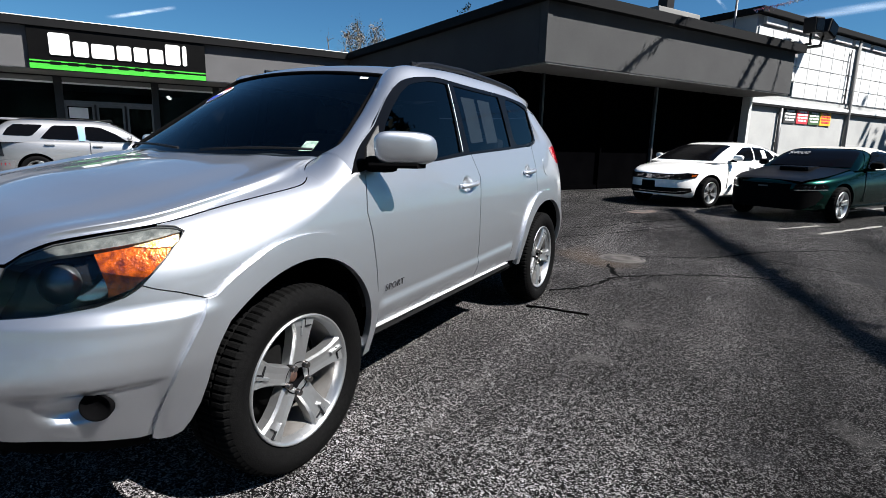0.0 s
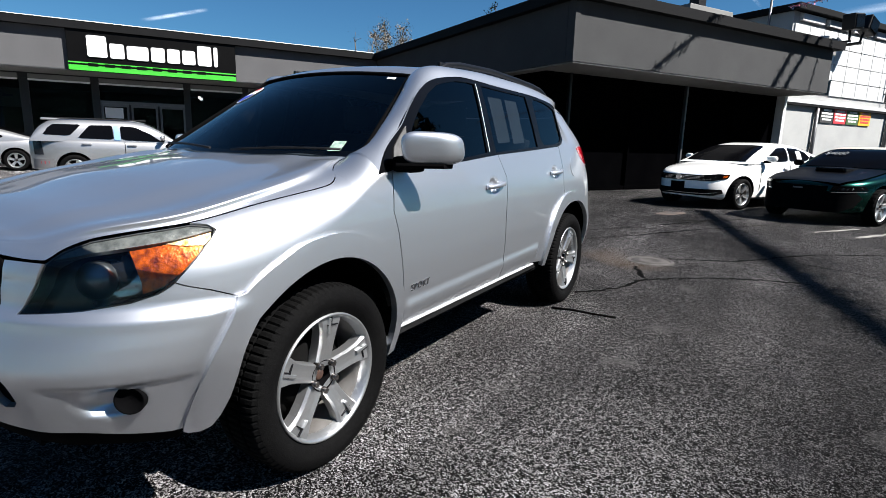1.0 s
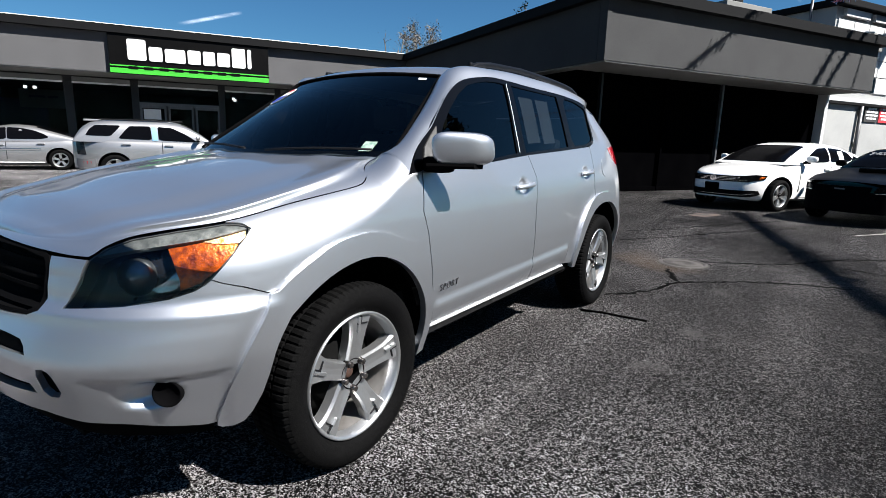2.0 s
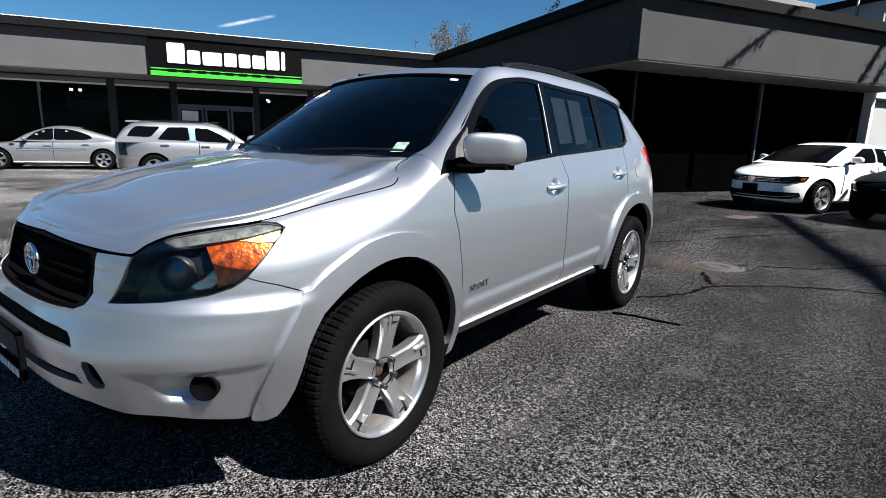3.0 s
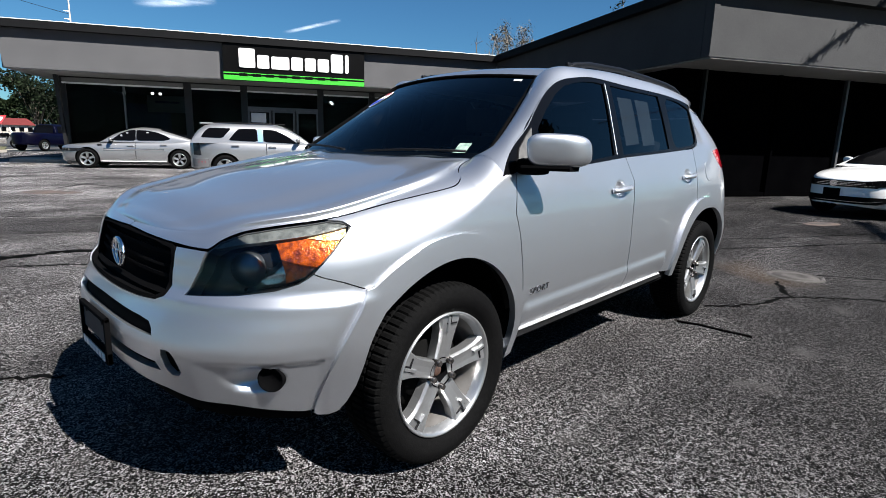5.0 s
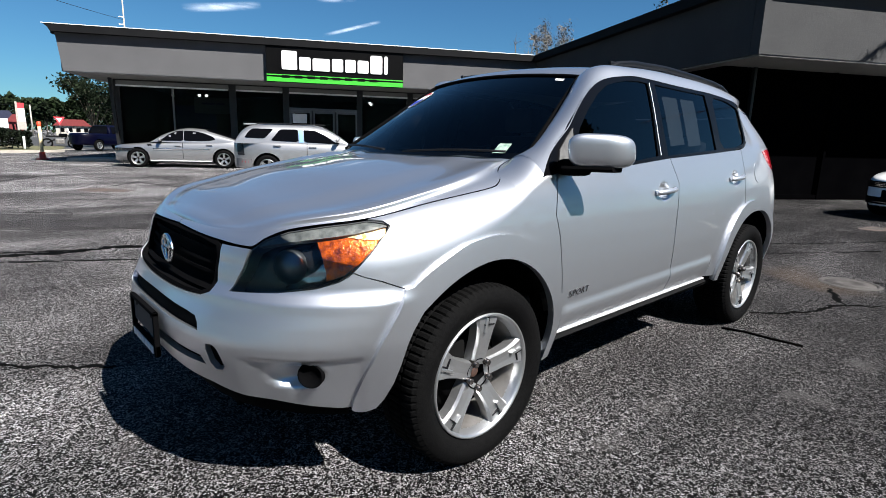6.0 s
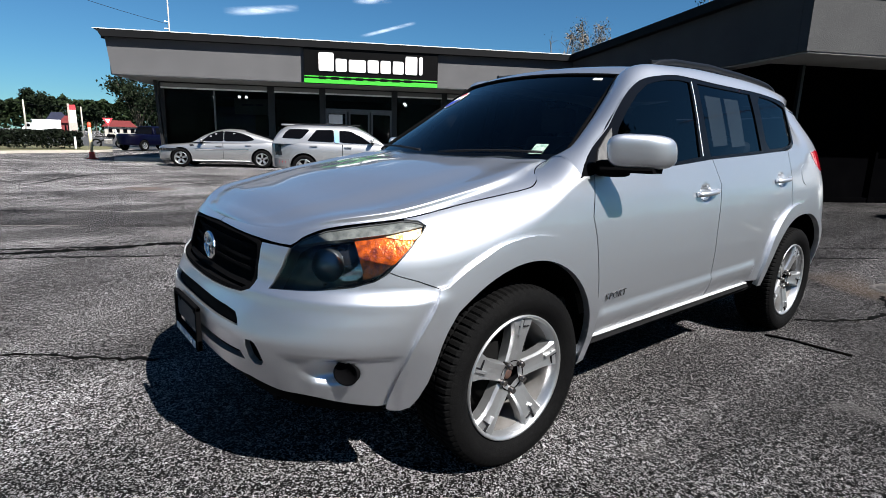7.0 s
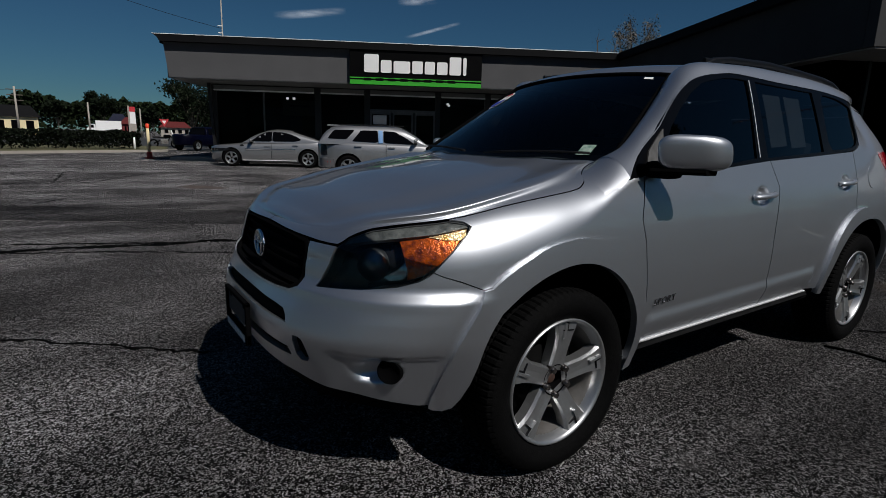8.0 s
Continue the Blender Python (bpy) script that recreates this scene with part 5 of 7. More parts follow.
part("roof", box_mesh(-8.8, 8.6, FRONT + 0.3, 36, 4.40, 4.60), CHARCOAL, showroom)
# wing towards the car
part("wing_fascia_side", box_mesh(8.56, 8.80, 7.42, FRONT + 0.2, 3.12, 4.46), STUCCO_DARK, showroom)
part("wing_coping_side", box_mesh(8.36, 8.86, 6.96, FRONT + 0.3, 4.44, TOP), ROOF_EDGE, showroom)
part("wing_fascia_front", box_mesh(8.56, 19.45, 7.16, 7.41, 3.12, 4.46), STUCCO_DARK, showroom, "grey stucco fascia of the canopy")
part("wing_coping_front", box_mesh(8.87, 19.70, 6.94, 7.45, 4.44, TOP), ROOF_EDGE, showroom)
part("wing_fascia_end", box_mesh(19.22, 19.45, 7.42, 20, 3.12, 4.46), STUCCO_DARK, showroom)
part("wing_soffit", box_mesh(8.60, 19.40, 7.18, 30, 3.085, 3.115), SOFFIT, showroom, "pale painted canopy soffit")
part("wing_roof", box_mesh(8.7, 19.5, 7.3, 36, 4.42, 4.62), CHARCOAL, showroom)
# wall, plinth and two posts take their darkness from the near-black colour
part("wing_wall", box_mesh(9.2, 19.3, 8.60, 8.85, 0.0, 3.085), BLACK_WALL, showroom, "wall under the canopy, its darkness set in the colour")
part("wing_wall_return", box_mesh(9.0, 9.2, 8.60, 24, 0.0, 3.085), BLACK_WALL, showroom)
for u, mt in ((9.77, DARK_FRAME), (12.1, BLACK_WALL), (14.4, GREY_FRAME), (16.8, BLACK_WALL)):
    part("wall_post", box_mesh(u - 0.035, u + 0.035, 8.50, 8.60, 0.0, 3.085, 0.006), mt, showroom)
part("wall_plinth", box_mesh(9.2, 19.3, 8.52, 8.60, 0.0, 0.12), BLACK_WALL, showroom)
part("white_door_jamb", box_mesh(19.18, 19.34, 8.30, 8.58, 0.0, 3.08, 0.01), WHITE_PANEL, showroom, "narrow white door jamb")

# shop front
part("head_beam", box_mesh(-7.8, 9.0, GLASSV - 0.02, GLASSV + 0.25, 2.98, EAVE - 0.03), DARK_FRAME, showroom)
for a, b in ((-7.70, -3.68), (-3.40, -1.62), (-1.36, 1.36), (1.62, 3.5), (3.75, 5.7), (5.95, 8.5)):
    box = part("blind_box", box_mesh(a, b, GLASSV - 0.16, GLASSV - 0.03, 2.93, 3.12, 0.02), SOFFIT, showroom, "pale roller blind box")
    part("blind_edge", box_mesh(a, b, GLASSV - 0.175, GLASSV - 0.15, 2.90, 2.96, 0.006), SIGN_WHITE, box)
for u, w in ((-7.74, 0.11), (-5.75, 0.03), (-3.54, 0.13), (-1.49, 0.12), (1.49, 0.11), (3.62, 0.12), (5.82, 0.12), (8.6, 0.15)):
    part("mullion", box_mesh(u - w, u + w, GLASSV - 0.05, GLASSV + 0.12, 0.0, 2.98, 0.01), DARK_FRAME if w > 0.05 else GREY_FRAME, showroom)
part("corner_column", prism_mesh([(-7.70, 0.0), (-7.60, 0.0), (-7.74, 3.17), (-7.86, 3.17)], GLASSV - 0.45, GLASSV - 0.30), DARK_FRAME, showroom, "leaning dark corner post")
part("plinth", box_mesh(-7.8, -1.5, GLASSV - 0.04, GLASSV + 0.1, 0.0, 0.35), DARK_FRAME, showroom)
for a, b in ((-7.63, -5.78), (-5.72, -3.67), (-3.41, -1.61), (1.60, 3.5), (3.74, 5.7), (5.94, 8.45)):
    g = part("shop_window", box_mesh(a, b, GLASSV + 0.02, GLASSV + 0.03, 0.35, 2.98), SHOP_GLASS, showroom)
    g.visible_shadow = False
g = part("transom_window", box_mesh(-1.37, 1.38, GLASSV + 0.02, GLASSV + 0.03, 2.36, 2.98), SHOP_GLASS, showroom)
g.visible_shadow = False
part("transom", box_mesh(-1.37, 1.38, GLASSV - 0.04, GLASSV + 0.06, 2.26, 2.36), GREY_FRAME, showroom)
for a in (-1.36, -0.42, 0.52):
    door = part("shop_door", box_mesh(a, a + 0.07, GLASSV - 0.03, GLASSV + 0.04, 0.0, 2.26, 0.008), GREY_FRAME, showroom, "grey framed glass door")
    part("stile", box_mesh(a + 0.80, a + 0.87, GLASSV - 0.03, GLASSV + 0.04, 0.0, 2.26, 0.008), GREY_FRAME, door)
    part("rail", box_mesh(a + 0.07, a + 0.80, GLASSV - 0.03, GLASSV + 0.04, 2.16, 2.26, 0.008), GREY_FRAME, door)
    part("bottom_rail", box_mesh(a + 0.07, a + 0.80, GLASSV - 0.03, GLASSV + 0.04, 0.0, 0.25, 0.008), GREY_FRAME, door)
    g = part("pane", box_mesh(a + 0.07, a + 0.80, GLASSV + 0.0, GLASSV + 0.01, 0.25, 2.16), SHOP_GLASS, door)
    g.visible_shadow = False
part("door_notice", box_mesh(-1.25, -0.68, GLASSV - 0.012, GLASSV - 0.006, 1.75, 2.12), PAPER, showroom, "white notice taped to the door")
# rooms behind the glass, the indoor gloom put into their dark colour
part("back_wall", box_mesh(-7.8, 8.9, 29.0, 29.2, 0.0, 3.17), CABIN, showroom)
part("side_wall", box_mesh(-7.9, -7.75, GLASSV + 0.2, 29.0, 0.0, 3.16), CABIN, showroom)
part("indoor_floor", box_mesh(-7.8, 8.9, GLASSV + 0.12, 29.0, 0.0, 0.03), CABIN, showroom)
banner = whole("banner", box_mesh(-5.3, -3.9, 22.4, 22.43, 2.05, 2.72), SIGN_WHITE, "white banner hanging inside the showroom", "banner", B)
bm = bmesh.new()
for i, (a, b) in enumerate(((-5.0, -4.5), (-4.42, -4.1))):
    add_box(bm, a, b, 22.385, 22.395, 2.42, 2.50)
part("banner_lettering", bm, BLUE_STICKER, banner)
whole("display_panel", box_mesh(-6.3, -4.6, 23.2, 23.26, 0.5, 2.4), BLUE_STICKER, "blue display panel standing in the showroom", "panel", B)
LAMP = bpy.data.materials.new("lamp_glow")
LAMP.use_nodes = True
LAMP.node_tree.nodes["Principled BSDF"].inputs["Emission Color"].default_value = (1, 0.96, 0.9, 1)
LAMP.node_tree.nodes["Principled BSDF"].inputs["Emission Strength"].default_value = 4.0
for u, v in ((-5.3, 23.5), (-5.0, 23.5), (-6.6, 24.5), (2.2, 24.0), (2.35, 25.0)):
    whole("ceiling_spot", add_lathe(bmesh.new(), [(0.0, 0.0), (0.05, 0.0), (0.06, 0.03), (0.06, 0.10)], 16, (u, v, 2.80), "Z"), LAMP, "small white ceiling spotlight", "lamp", B, "showroom spots")

# fascia sign: a black board with white letter-sized shapes and green stripes
sign = thing("fascia_sign", "black fascia sign with white shapes and green stripes", "sign", B)
part("board", box_mesh(-2.04, 3.02, FRONT - 0.16, FRONT - 0.005, 3.16, 4.45, 0.01), SIGN_BLACK, sign)
part("green_stripe", box_mesh(-2.03, 3.01, FRONT - 0.172, FRONT - 0.16, 3.18, 3.34), SIGN_GREEN, sign)
part("thin_green_stripe", box_mesh(-2.03, 3.01, FRONT - 0.172, FRONT - 0.16, 3.40, 3.44), SIGN_GREEN, sign)
for i in range(8):
    part("dark_mark", box_mesh(-1.5 + 0.46 * i, -1.22 + 0.46 * i, FRONT - 0.178, FRONT - 0.170, 3.32, 3.42), SIGN_BLACK, sign)
u = -1.49
for w, h in ((0.60, 0.66), (0.46, 0.46), (0.68, 0.44), (0.46, 0.46), (0.44, 0.46), (0.46, 0.46), (0.50, 0.66), (0.18, 0.66)):
    s1 = 0.04
    poly = [(u + s1, 3.62), (u + w - 0.05 - s1, 3.62), (u + w - 0.05, 3.62 + s1), (u + w - 0.05, 3.62 + h - s1), (u + w - 0.05 - s1, 3.62 + h), (u + s1, 3.62 + h), (u, 3.62 + h - s1), (u, 3.62 + s1)]
    part("letter_shape", prism_mesh(poly, FRONT - 0.20, FRONT - 0.16), SIGN_WHITE, sign)
    u += w + 0.025

# ---- white warehouse ----
WV = 9.36
ware = thing("warehouse", "tall white painted block warehouse with panelled upper storey", "building", B)
part("lower_wall", box_mesh(20.9, 48, WV, WV + 0.3, 0.0, 3.12), WHITE_WALL, ware, "white painted block wall")
part("upper_wall", box_mesh(20.9, 48, WV + 0.03, WV + 0.3, 3.12, 6.25), WHITE_WALL, ware)
part("side_wall", box_mesh(20.9, 21.2, WV + 0.3, 40, 0.0, 6.25), WHITE_WALL, ware)
part("link_wall", box_mesh(19.35, 20.9, WV, WV + 0.2, 0.0, 3.4), WHITE_WALL, ware)
part("ledge", box_mesh(20.88, 48, WV - 0.12, WV + 0.02, 3.06, 3.20, 0.01), WHITE_PANEL, ware)
part("ledge_gutter", box_mesh(20.88, 48, WV - 0.15, WV - 0.02, 2.96, 3.06, 0.01), ROOF_EDGE, ware)
part("parapet", box_mesh(20.7, 48, WV - 0.28, WV + 0.4, 6.25, 6.47, 0.02), ROOF_EDGE, ware, "dark parapet coping")
part("parapet_end", box_mesh(20.7, 21.3, WV + 0.4, 40, 6.25, 6.47, 0.02), ROOF_EDGE, ware)
part("roof", box_mesh(21.2, 48, WV + 0.3, 40, 6.1, 6.2), CHARCOAL, ware)
for i in range(26):
    for j in range(4):
        if i == 2 and j == 0:
            continue
        u0, z0 = 21.0 + 1.0 * i, 3.45 + 0.60 * j
        if u0 > 46:
            continue
        part("wall_panel", box_mesh(u0 + 0.02, u0 + 0.98, WV - 0.02, WV + 0.03, z0 + 0.015, z0 + 0.585, 0.006), WHITE_PANEL, ware)
part("small_window", box_mesh(23.03, 23.97, WV - 0.01, WV + 0.03, 3.48, 4.02), GLOSS_BLACK, ware, "small dark window")
part("small_window_bar", box_mesh(23.48, 23.52, WV - 0.03, WV + 0.0, 3.48, 4.02), WHITE_PANEL, ware)
for i in range(14):
    u0 = 21.3 + 1.85 * i
    part("soffit_block", box_mesh(u0, u0 + 1.5, WV - 0.10, WV + 0.03, 5.95, 6.20, 0.01), WHITE_PANEL, ware)
def pipe(u, z0, z1, r, mat):
    bm = tube_mesh((u, WV - 0.10, z0), (u, WV - 0.10, z1), r)
    for z in np.linspace(z0 + 0.4, z1 - 0.2, 3):
        add_box(bm, u - r - 0.02, u + r + 0.02, WV - 0.12, WV + 0.0, z - 0.03, z + 0.03)
    part("downpipe", bm, mat, ware)
pipe(23.22, 0.0, 2.95, 0.07, GREY_FRAME)
pipe(29.12, 0.0, 6.30, 0.08, SOFFIT)
pipe(28.5, 3.4, 5.75, 0.035, GREY_FRAME)
pipe(36.0, 0.0, 6.30, 0.08, SOFFIT)
for i, (mt, lab) in enumerate(((CHARCOAL, "black notice board with pale lettering"), (RED_STICKER, "red and white notice board"), (material("board_green", (0.04, 0.09, 0.03), 0.6), "dark green notice board"), (material("board_yellow", (0.72, 0.38, 0.02), 0.6), "yellow notice board"))):
    u0 = 23.6 + 1.02 * i
    bd = whole("notice_board", box_mesh(u0, u0 + 0.96, WV - 0.05, WV - 0.015, 2.40, 3.00 - 0.02 * (i % 2), 0.006), mt, lab + " on the white wall", "sign", B, "notice boards")
    bm = bmesh.new()
    for k, (w, z) in enumerate(((0.30, 2.86), (0.40, 2.74), (0.42, 2.62), (0.34, 2.50))):
        for q in range(3):
            add_box(bm, u0 + 0.48 - w + q * w * 0.68, u0 + 0.48 - w + q * w * 0.68 + w * 0.6, WV - 0.058, WV - 0.050, z, z + 0.07)
    part("lettering", bm, PAPER if i < 3 else RED_STICKER, bd)

# floodlights and roof plant
for du, tilt in ((0.0, -6), (0.95, 20)):
    fl = thing("floodlight", "large black floodlight on a bracket over the parapet", "floodlight", B @ pose(23.5 + du, WV - 0.75, 5.72, 0, tilt, 0), "floodlights")
    part("housing", box_mesh(-0.34, 0.34, -0.20, 0.25, 0.05, 0.62, 0.05), TRIM, fl)
    part("glass", box_mesh(-0.29, 0.29, -0.225, -0.195, 0.10, 0.57, 0.01), GLOSS_BLACK, fl)
    bm = tube_mesh((0, 0.1, -0.35), (0, 0.1, 0.1), 0.04)
    add_box(bm, -0.05, 0.05, 0.05, 0.9, -0.38, -0.30, 0.01)
    part("bracket", bm, TRIM, fl)
whole("junction_box", box_mesh(22.5, 23.2, WV - 0.45, WV - 0.03, 4.85, 5.45, 0.03), SOFFIT, "grey box on the warehouse wall below the lamps", "box", B)
ac = thing("roof_unit", "pale grey air conditioning unit on the canopy roof", "air conditioner", B)
part("casing", box_mesh(16.0, 18.3, 10.0, 11.3, 4.62, 5.95, 0.03), SOFFIT, ac)
part("cowl", box_mesh(16.8, 17.2, 10.3, 10.7, 5.95, 6.4, 0.05), TRIM, ac)
part("vent", box_mesh(17.6, 18.15, 9.985, 10.01, 5.42, 5.80, 0.01), TRIM, ac)
whole("roof_mast", tube_mesh((20.6, 10.1, 3.1), (20.6, 10.1, 6.85), 0.045), GREY_FRAME, "thin grey mast on the roof", "mast", B)
whole("wall_camera", add_box(tube_mesh((20.75, WV + 0.8, 5.3), (20.95, WV + 0.8, 5.35), 0.05), 20.5, 20.8, WV + 0.7, WV + 0.9, 5.25, 5.4, 0.02), TRIM, "small camera on the warehouse side wall", "camera box", B)

# tinsel garland over the lot
TINSEL = material("foil_tinsel", (0.55, 0.55, 0.58), 0.25, 0.9, second=(0.55, 0.05, 0.08), scale=1.5, amount=1.0)
def garland(a, b, sag, seed, n=1500, fringe=0.20):
    rnd = random.Random(seed)
    a, b = Vector(a), Vector(b)
    V, F = [], []
    for i in range(n):
        t = i / n
        p = a.lerp(b, t) - Vector((0, 0, sag * 4 * t * (1 - t)))
        d = Vector((rnd.gauss(0, 1), rnd.gauss(0, 1), rnd.gauss(-0.9, 0.8))).normalized() * (rnd.uniform(0.4, 1.0) if i % 3 == 0 else 0.3) * fringe
        s = Vector((rnd.gauss(0, 1), rnd.gauss(0, 1), rnd.gauss(0, 1))).normalized() * 0.012
        k = len(V)
        V += [p - s, p + s, p + d + s, p + d - s]
        F.append((k, k + 1, k + 2, k + 3))
    me = bpy.data.meshes.new("tinsel_garland")
    me.from_pydata([tuple(v) for v in V], [], F)
    me.materials.append(TINSEL)
    ob = new("tinsel_garland", me)
    return tagged(ob, "silver and red foil tinsel garland strung over the lot", "garland", "garlands")
SHIFT = Vector((SUN_TRAVEL.x, SUN_TRAVEL.y, 0)) / -SUN_TRAVEL.z
def over(x, y, z):
    """The place at height z whose shadow falls on the ground at (x, y)."""
    return Vector((x, y, z)) - SHIFT * z
garland(over(10.6, -0.95, 6.4), over(-3.5, -4.75, 6.0), 0.0, 1, 11000, 0.36)
garland((20.15, -1.90, 5.83), (19.7, -8.9, 7.2), 0.1, 2, 900, 0.17)
# strings that run from above the canopy to the lot's masts and shade its front
for i, (a, b) in enumerate((((13.58, -1.80, 6.13), (14.82, -2.49, 7.08)), ((18.14, -4.35, 6.08), (18.65, -4.63, 6.9)), ((18.66, -4.64, 6.07), (19.34, -5.02, 7.09)))):
    a, b = Vector(a), Vector(b)
    garland(a - (b - a) * 0.15, a + (b - a) * 2.0, 0.0, 30 + i, 900, 0.24)

# ---- beyond the lot: island, verge, hedge, road ----
whole("kerb_island", prism_mesh([(0, 0), (6.2, 0), (6.2, 0.14), (0.03, 0.14)], 0.0, 1.2, 0.02, Matrix.Translation((1.78, 23.45, 0)) @ Matrix.Rotation(radians(-27), 4, "Z")), CONCRETE, "pale concrete kerb island beside the parked car", "kerb", kind="structure")
GRASS = material("verge_grass", (0.055, 0.060, 0.022), 0.95, second=(0.12, 0.10, 0.05), scale=1.5, amount=0.8, grain=0.5, grain_scale=30, bump=0.6, bump_scale=30)
bm = bmesh.new()
edge = [(-26, 16.5), (-10, 26.0), (-4, 29.6), (-1.88, 30.8), (0.5, 32.2), (2.6, 33.4), (3.1, 34.2)]
rows = [[bm.verts.new((x, y, z)) for x, y, z in ((x, y, 0.0), (x, y, 0.13), (x - 0.10, y + 0.16, 0.13))] for x, y in edge]
for a, b in zip(rows, rows[1:]):
    for i in range(2):
        bm.faces.new((a[i], b[i], b[i + 1], a[i + 1]))
whole("kerb", bm, CONCRETE, "pale concrete kerb along the grass verge", "kerb", kind="structure")
bm = bmesh.new()
bm.faces.new([bm.verts.new((x - 0.10, y + 0.16, 0.12)) for x, y in edge] + [bm.verts.new(p) for p in ((4.0, 41.0, 0.12), (-2, 46, 0.12), (-34, 32, 0.12))])
whole("verge", bm, GRASS, "dry grass verge behind the kerb", "verge", kind="structure")
bm = bmesh.new()
bm.faces.new([bm.verts.new(p) for p in ((-80, 34, 0.006), (-80, 60, 0.006), (120, 150, 0.006), (120, 60, 0.006), (30, 36.2, 0.006), (4.5, 35.0, 0.006))])
whole("road", bm, PATCH, "grey road beyond the verge", "road", kind="structure")
whole("pale_apron", ribbon([(1.5, 39.0), (14.0, 38.0)], 1.2, 0.012, 77, 0.02, 3), CONCRETE, "pale concrete strip across the drive", "pavement", kind="structure")


def leaf_cloud(name, places, size, mat, label, category, kind="", seed=0, parent=None):
    """Many small leaves: one folded scrap at every place."""
    rnd = random.Random(seed)
    V, F = [], []
    for p in places:
        s = size * rnd.uniform(0.5, 1.3)
        a = Vector((rnd.gauss(0, 1), rnd.gauss(0, 1), rnd.gauss(0, 1))).normalized()
        b = a.cross(Vector((rnd.gauss(0, 1), rnd.gauss(0, 1), rnd.gauss(0, 1)))).normalized()
        p = Vector(p)
        k = len(V)
        V += [p - a * s, p + b * s * 0.6, p + a * s, p - b * s * 0.6]
        F.append((k, k + 1, k + 2, k + 3))
    me = bpy.data.meshes.new(name)
    me.from_pydata([tuple(v) for v in V], [], F)
    me.materials.append(mat)
    ob = new(name, me)
    if parent is not None:
        ob.parent = parent
    return tagged(ob, label, category, kind=kind)


LEAF = material("green_leaves", (0.009, 0.017, 0.006), 0.8, spec=0.1, second=(0.017, 0.023, 0.008), scale=0.4, island=0.5)
HEDGE_LEAF = material("hedge_leaves", (0.003, 0.0055, 0.0025), 0.8, spec=0.1, second=(0.006, 0.009, 0.004), scale=0.5, island=0.5)
LEAF_DARK = material("dark_leaves", (0.006, 0.011, 0.005), 0.8, spec=0.1, second=(0.011, 0.016, 0.006), scale=0.5, island=0.5)
LEAF_DRY = material("sparse_leaves", (0.10, 0.085, 0.06), 0.7, second=(0.16, 0.12, 0.09), scale=0.8, island=0.4)
BARK = material("tree_bark", (0.09, 0.075, 0.06), 0.9, second=(0.05, 0.04, 0.035), scale=8, bump=0.5)
rnd = random.Random(11)
pts = []
for i in range(22000):
    t = rnd.random()
    x = -22 + t * 23.8
    y0 = 34.1 + (x + 1.9) * (0.58 if x < -1.9 else 0.25)
    h = 0.98 + 0.15 * noise.noise(Vector((x * 0.9, 1.0, 0)))
    pts.append((x, y0 + rnd.uniform(0, 1.3), 0.15 + rnd.random() ** 0.6 * h))
leaf_cloud("hedge", pts, 0.085, HEDGE_LEAF, "clipped dark green hedge on the verge", "hedge", "stuff", 3)


def woods():
    rnd = random.Random(5)
    out = []
    for az in list(np.arange(60, 112, 0.03)) + list(np.arange(112, 420, 0.16)):
        d0 = 170 + 25 * noise.noise(Vector((math.cos(radians(az)) * 3, math.sin(radians(az)) * 3, 0)))
        top = 7.4 + 2.4 * noise.noise(Vector((az * 0.35, 7.0, 0))) + 1.4 * noise.noise(Vector((az * 1.7, 3.0, 0)))
        # out of view: nearer, taller trees added to block low sky from reflections
        if 140 < az < 335:
            d0, top = d0 * 0.25, top * 1.9
        for k in range(24 if az < 112 else 12):
            out.append(far(az + rnd.uniform(-0.05, 0.05), d0 + rnd.uniform(-4, 8), None, top * rnd.random() ** 0.45 * 1.15))
    return out
leaf_cloud("woods_and_sky_screen", woods(), 0.55, LEAF, "dark green line of distant trees, with an added unseen screen of nearer ones", "trees", "stuff", 6)


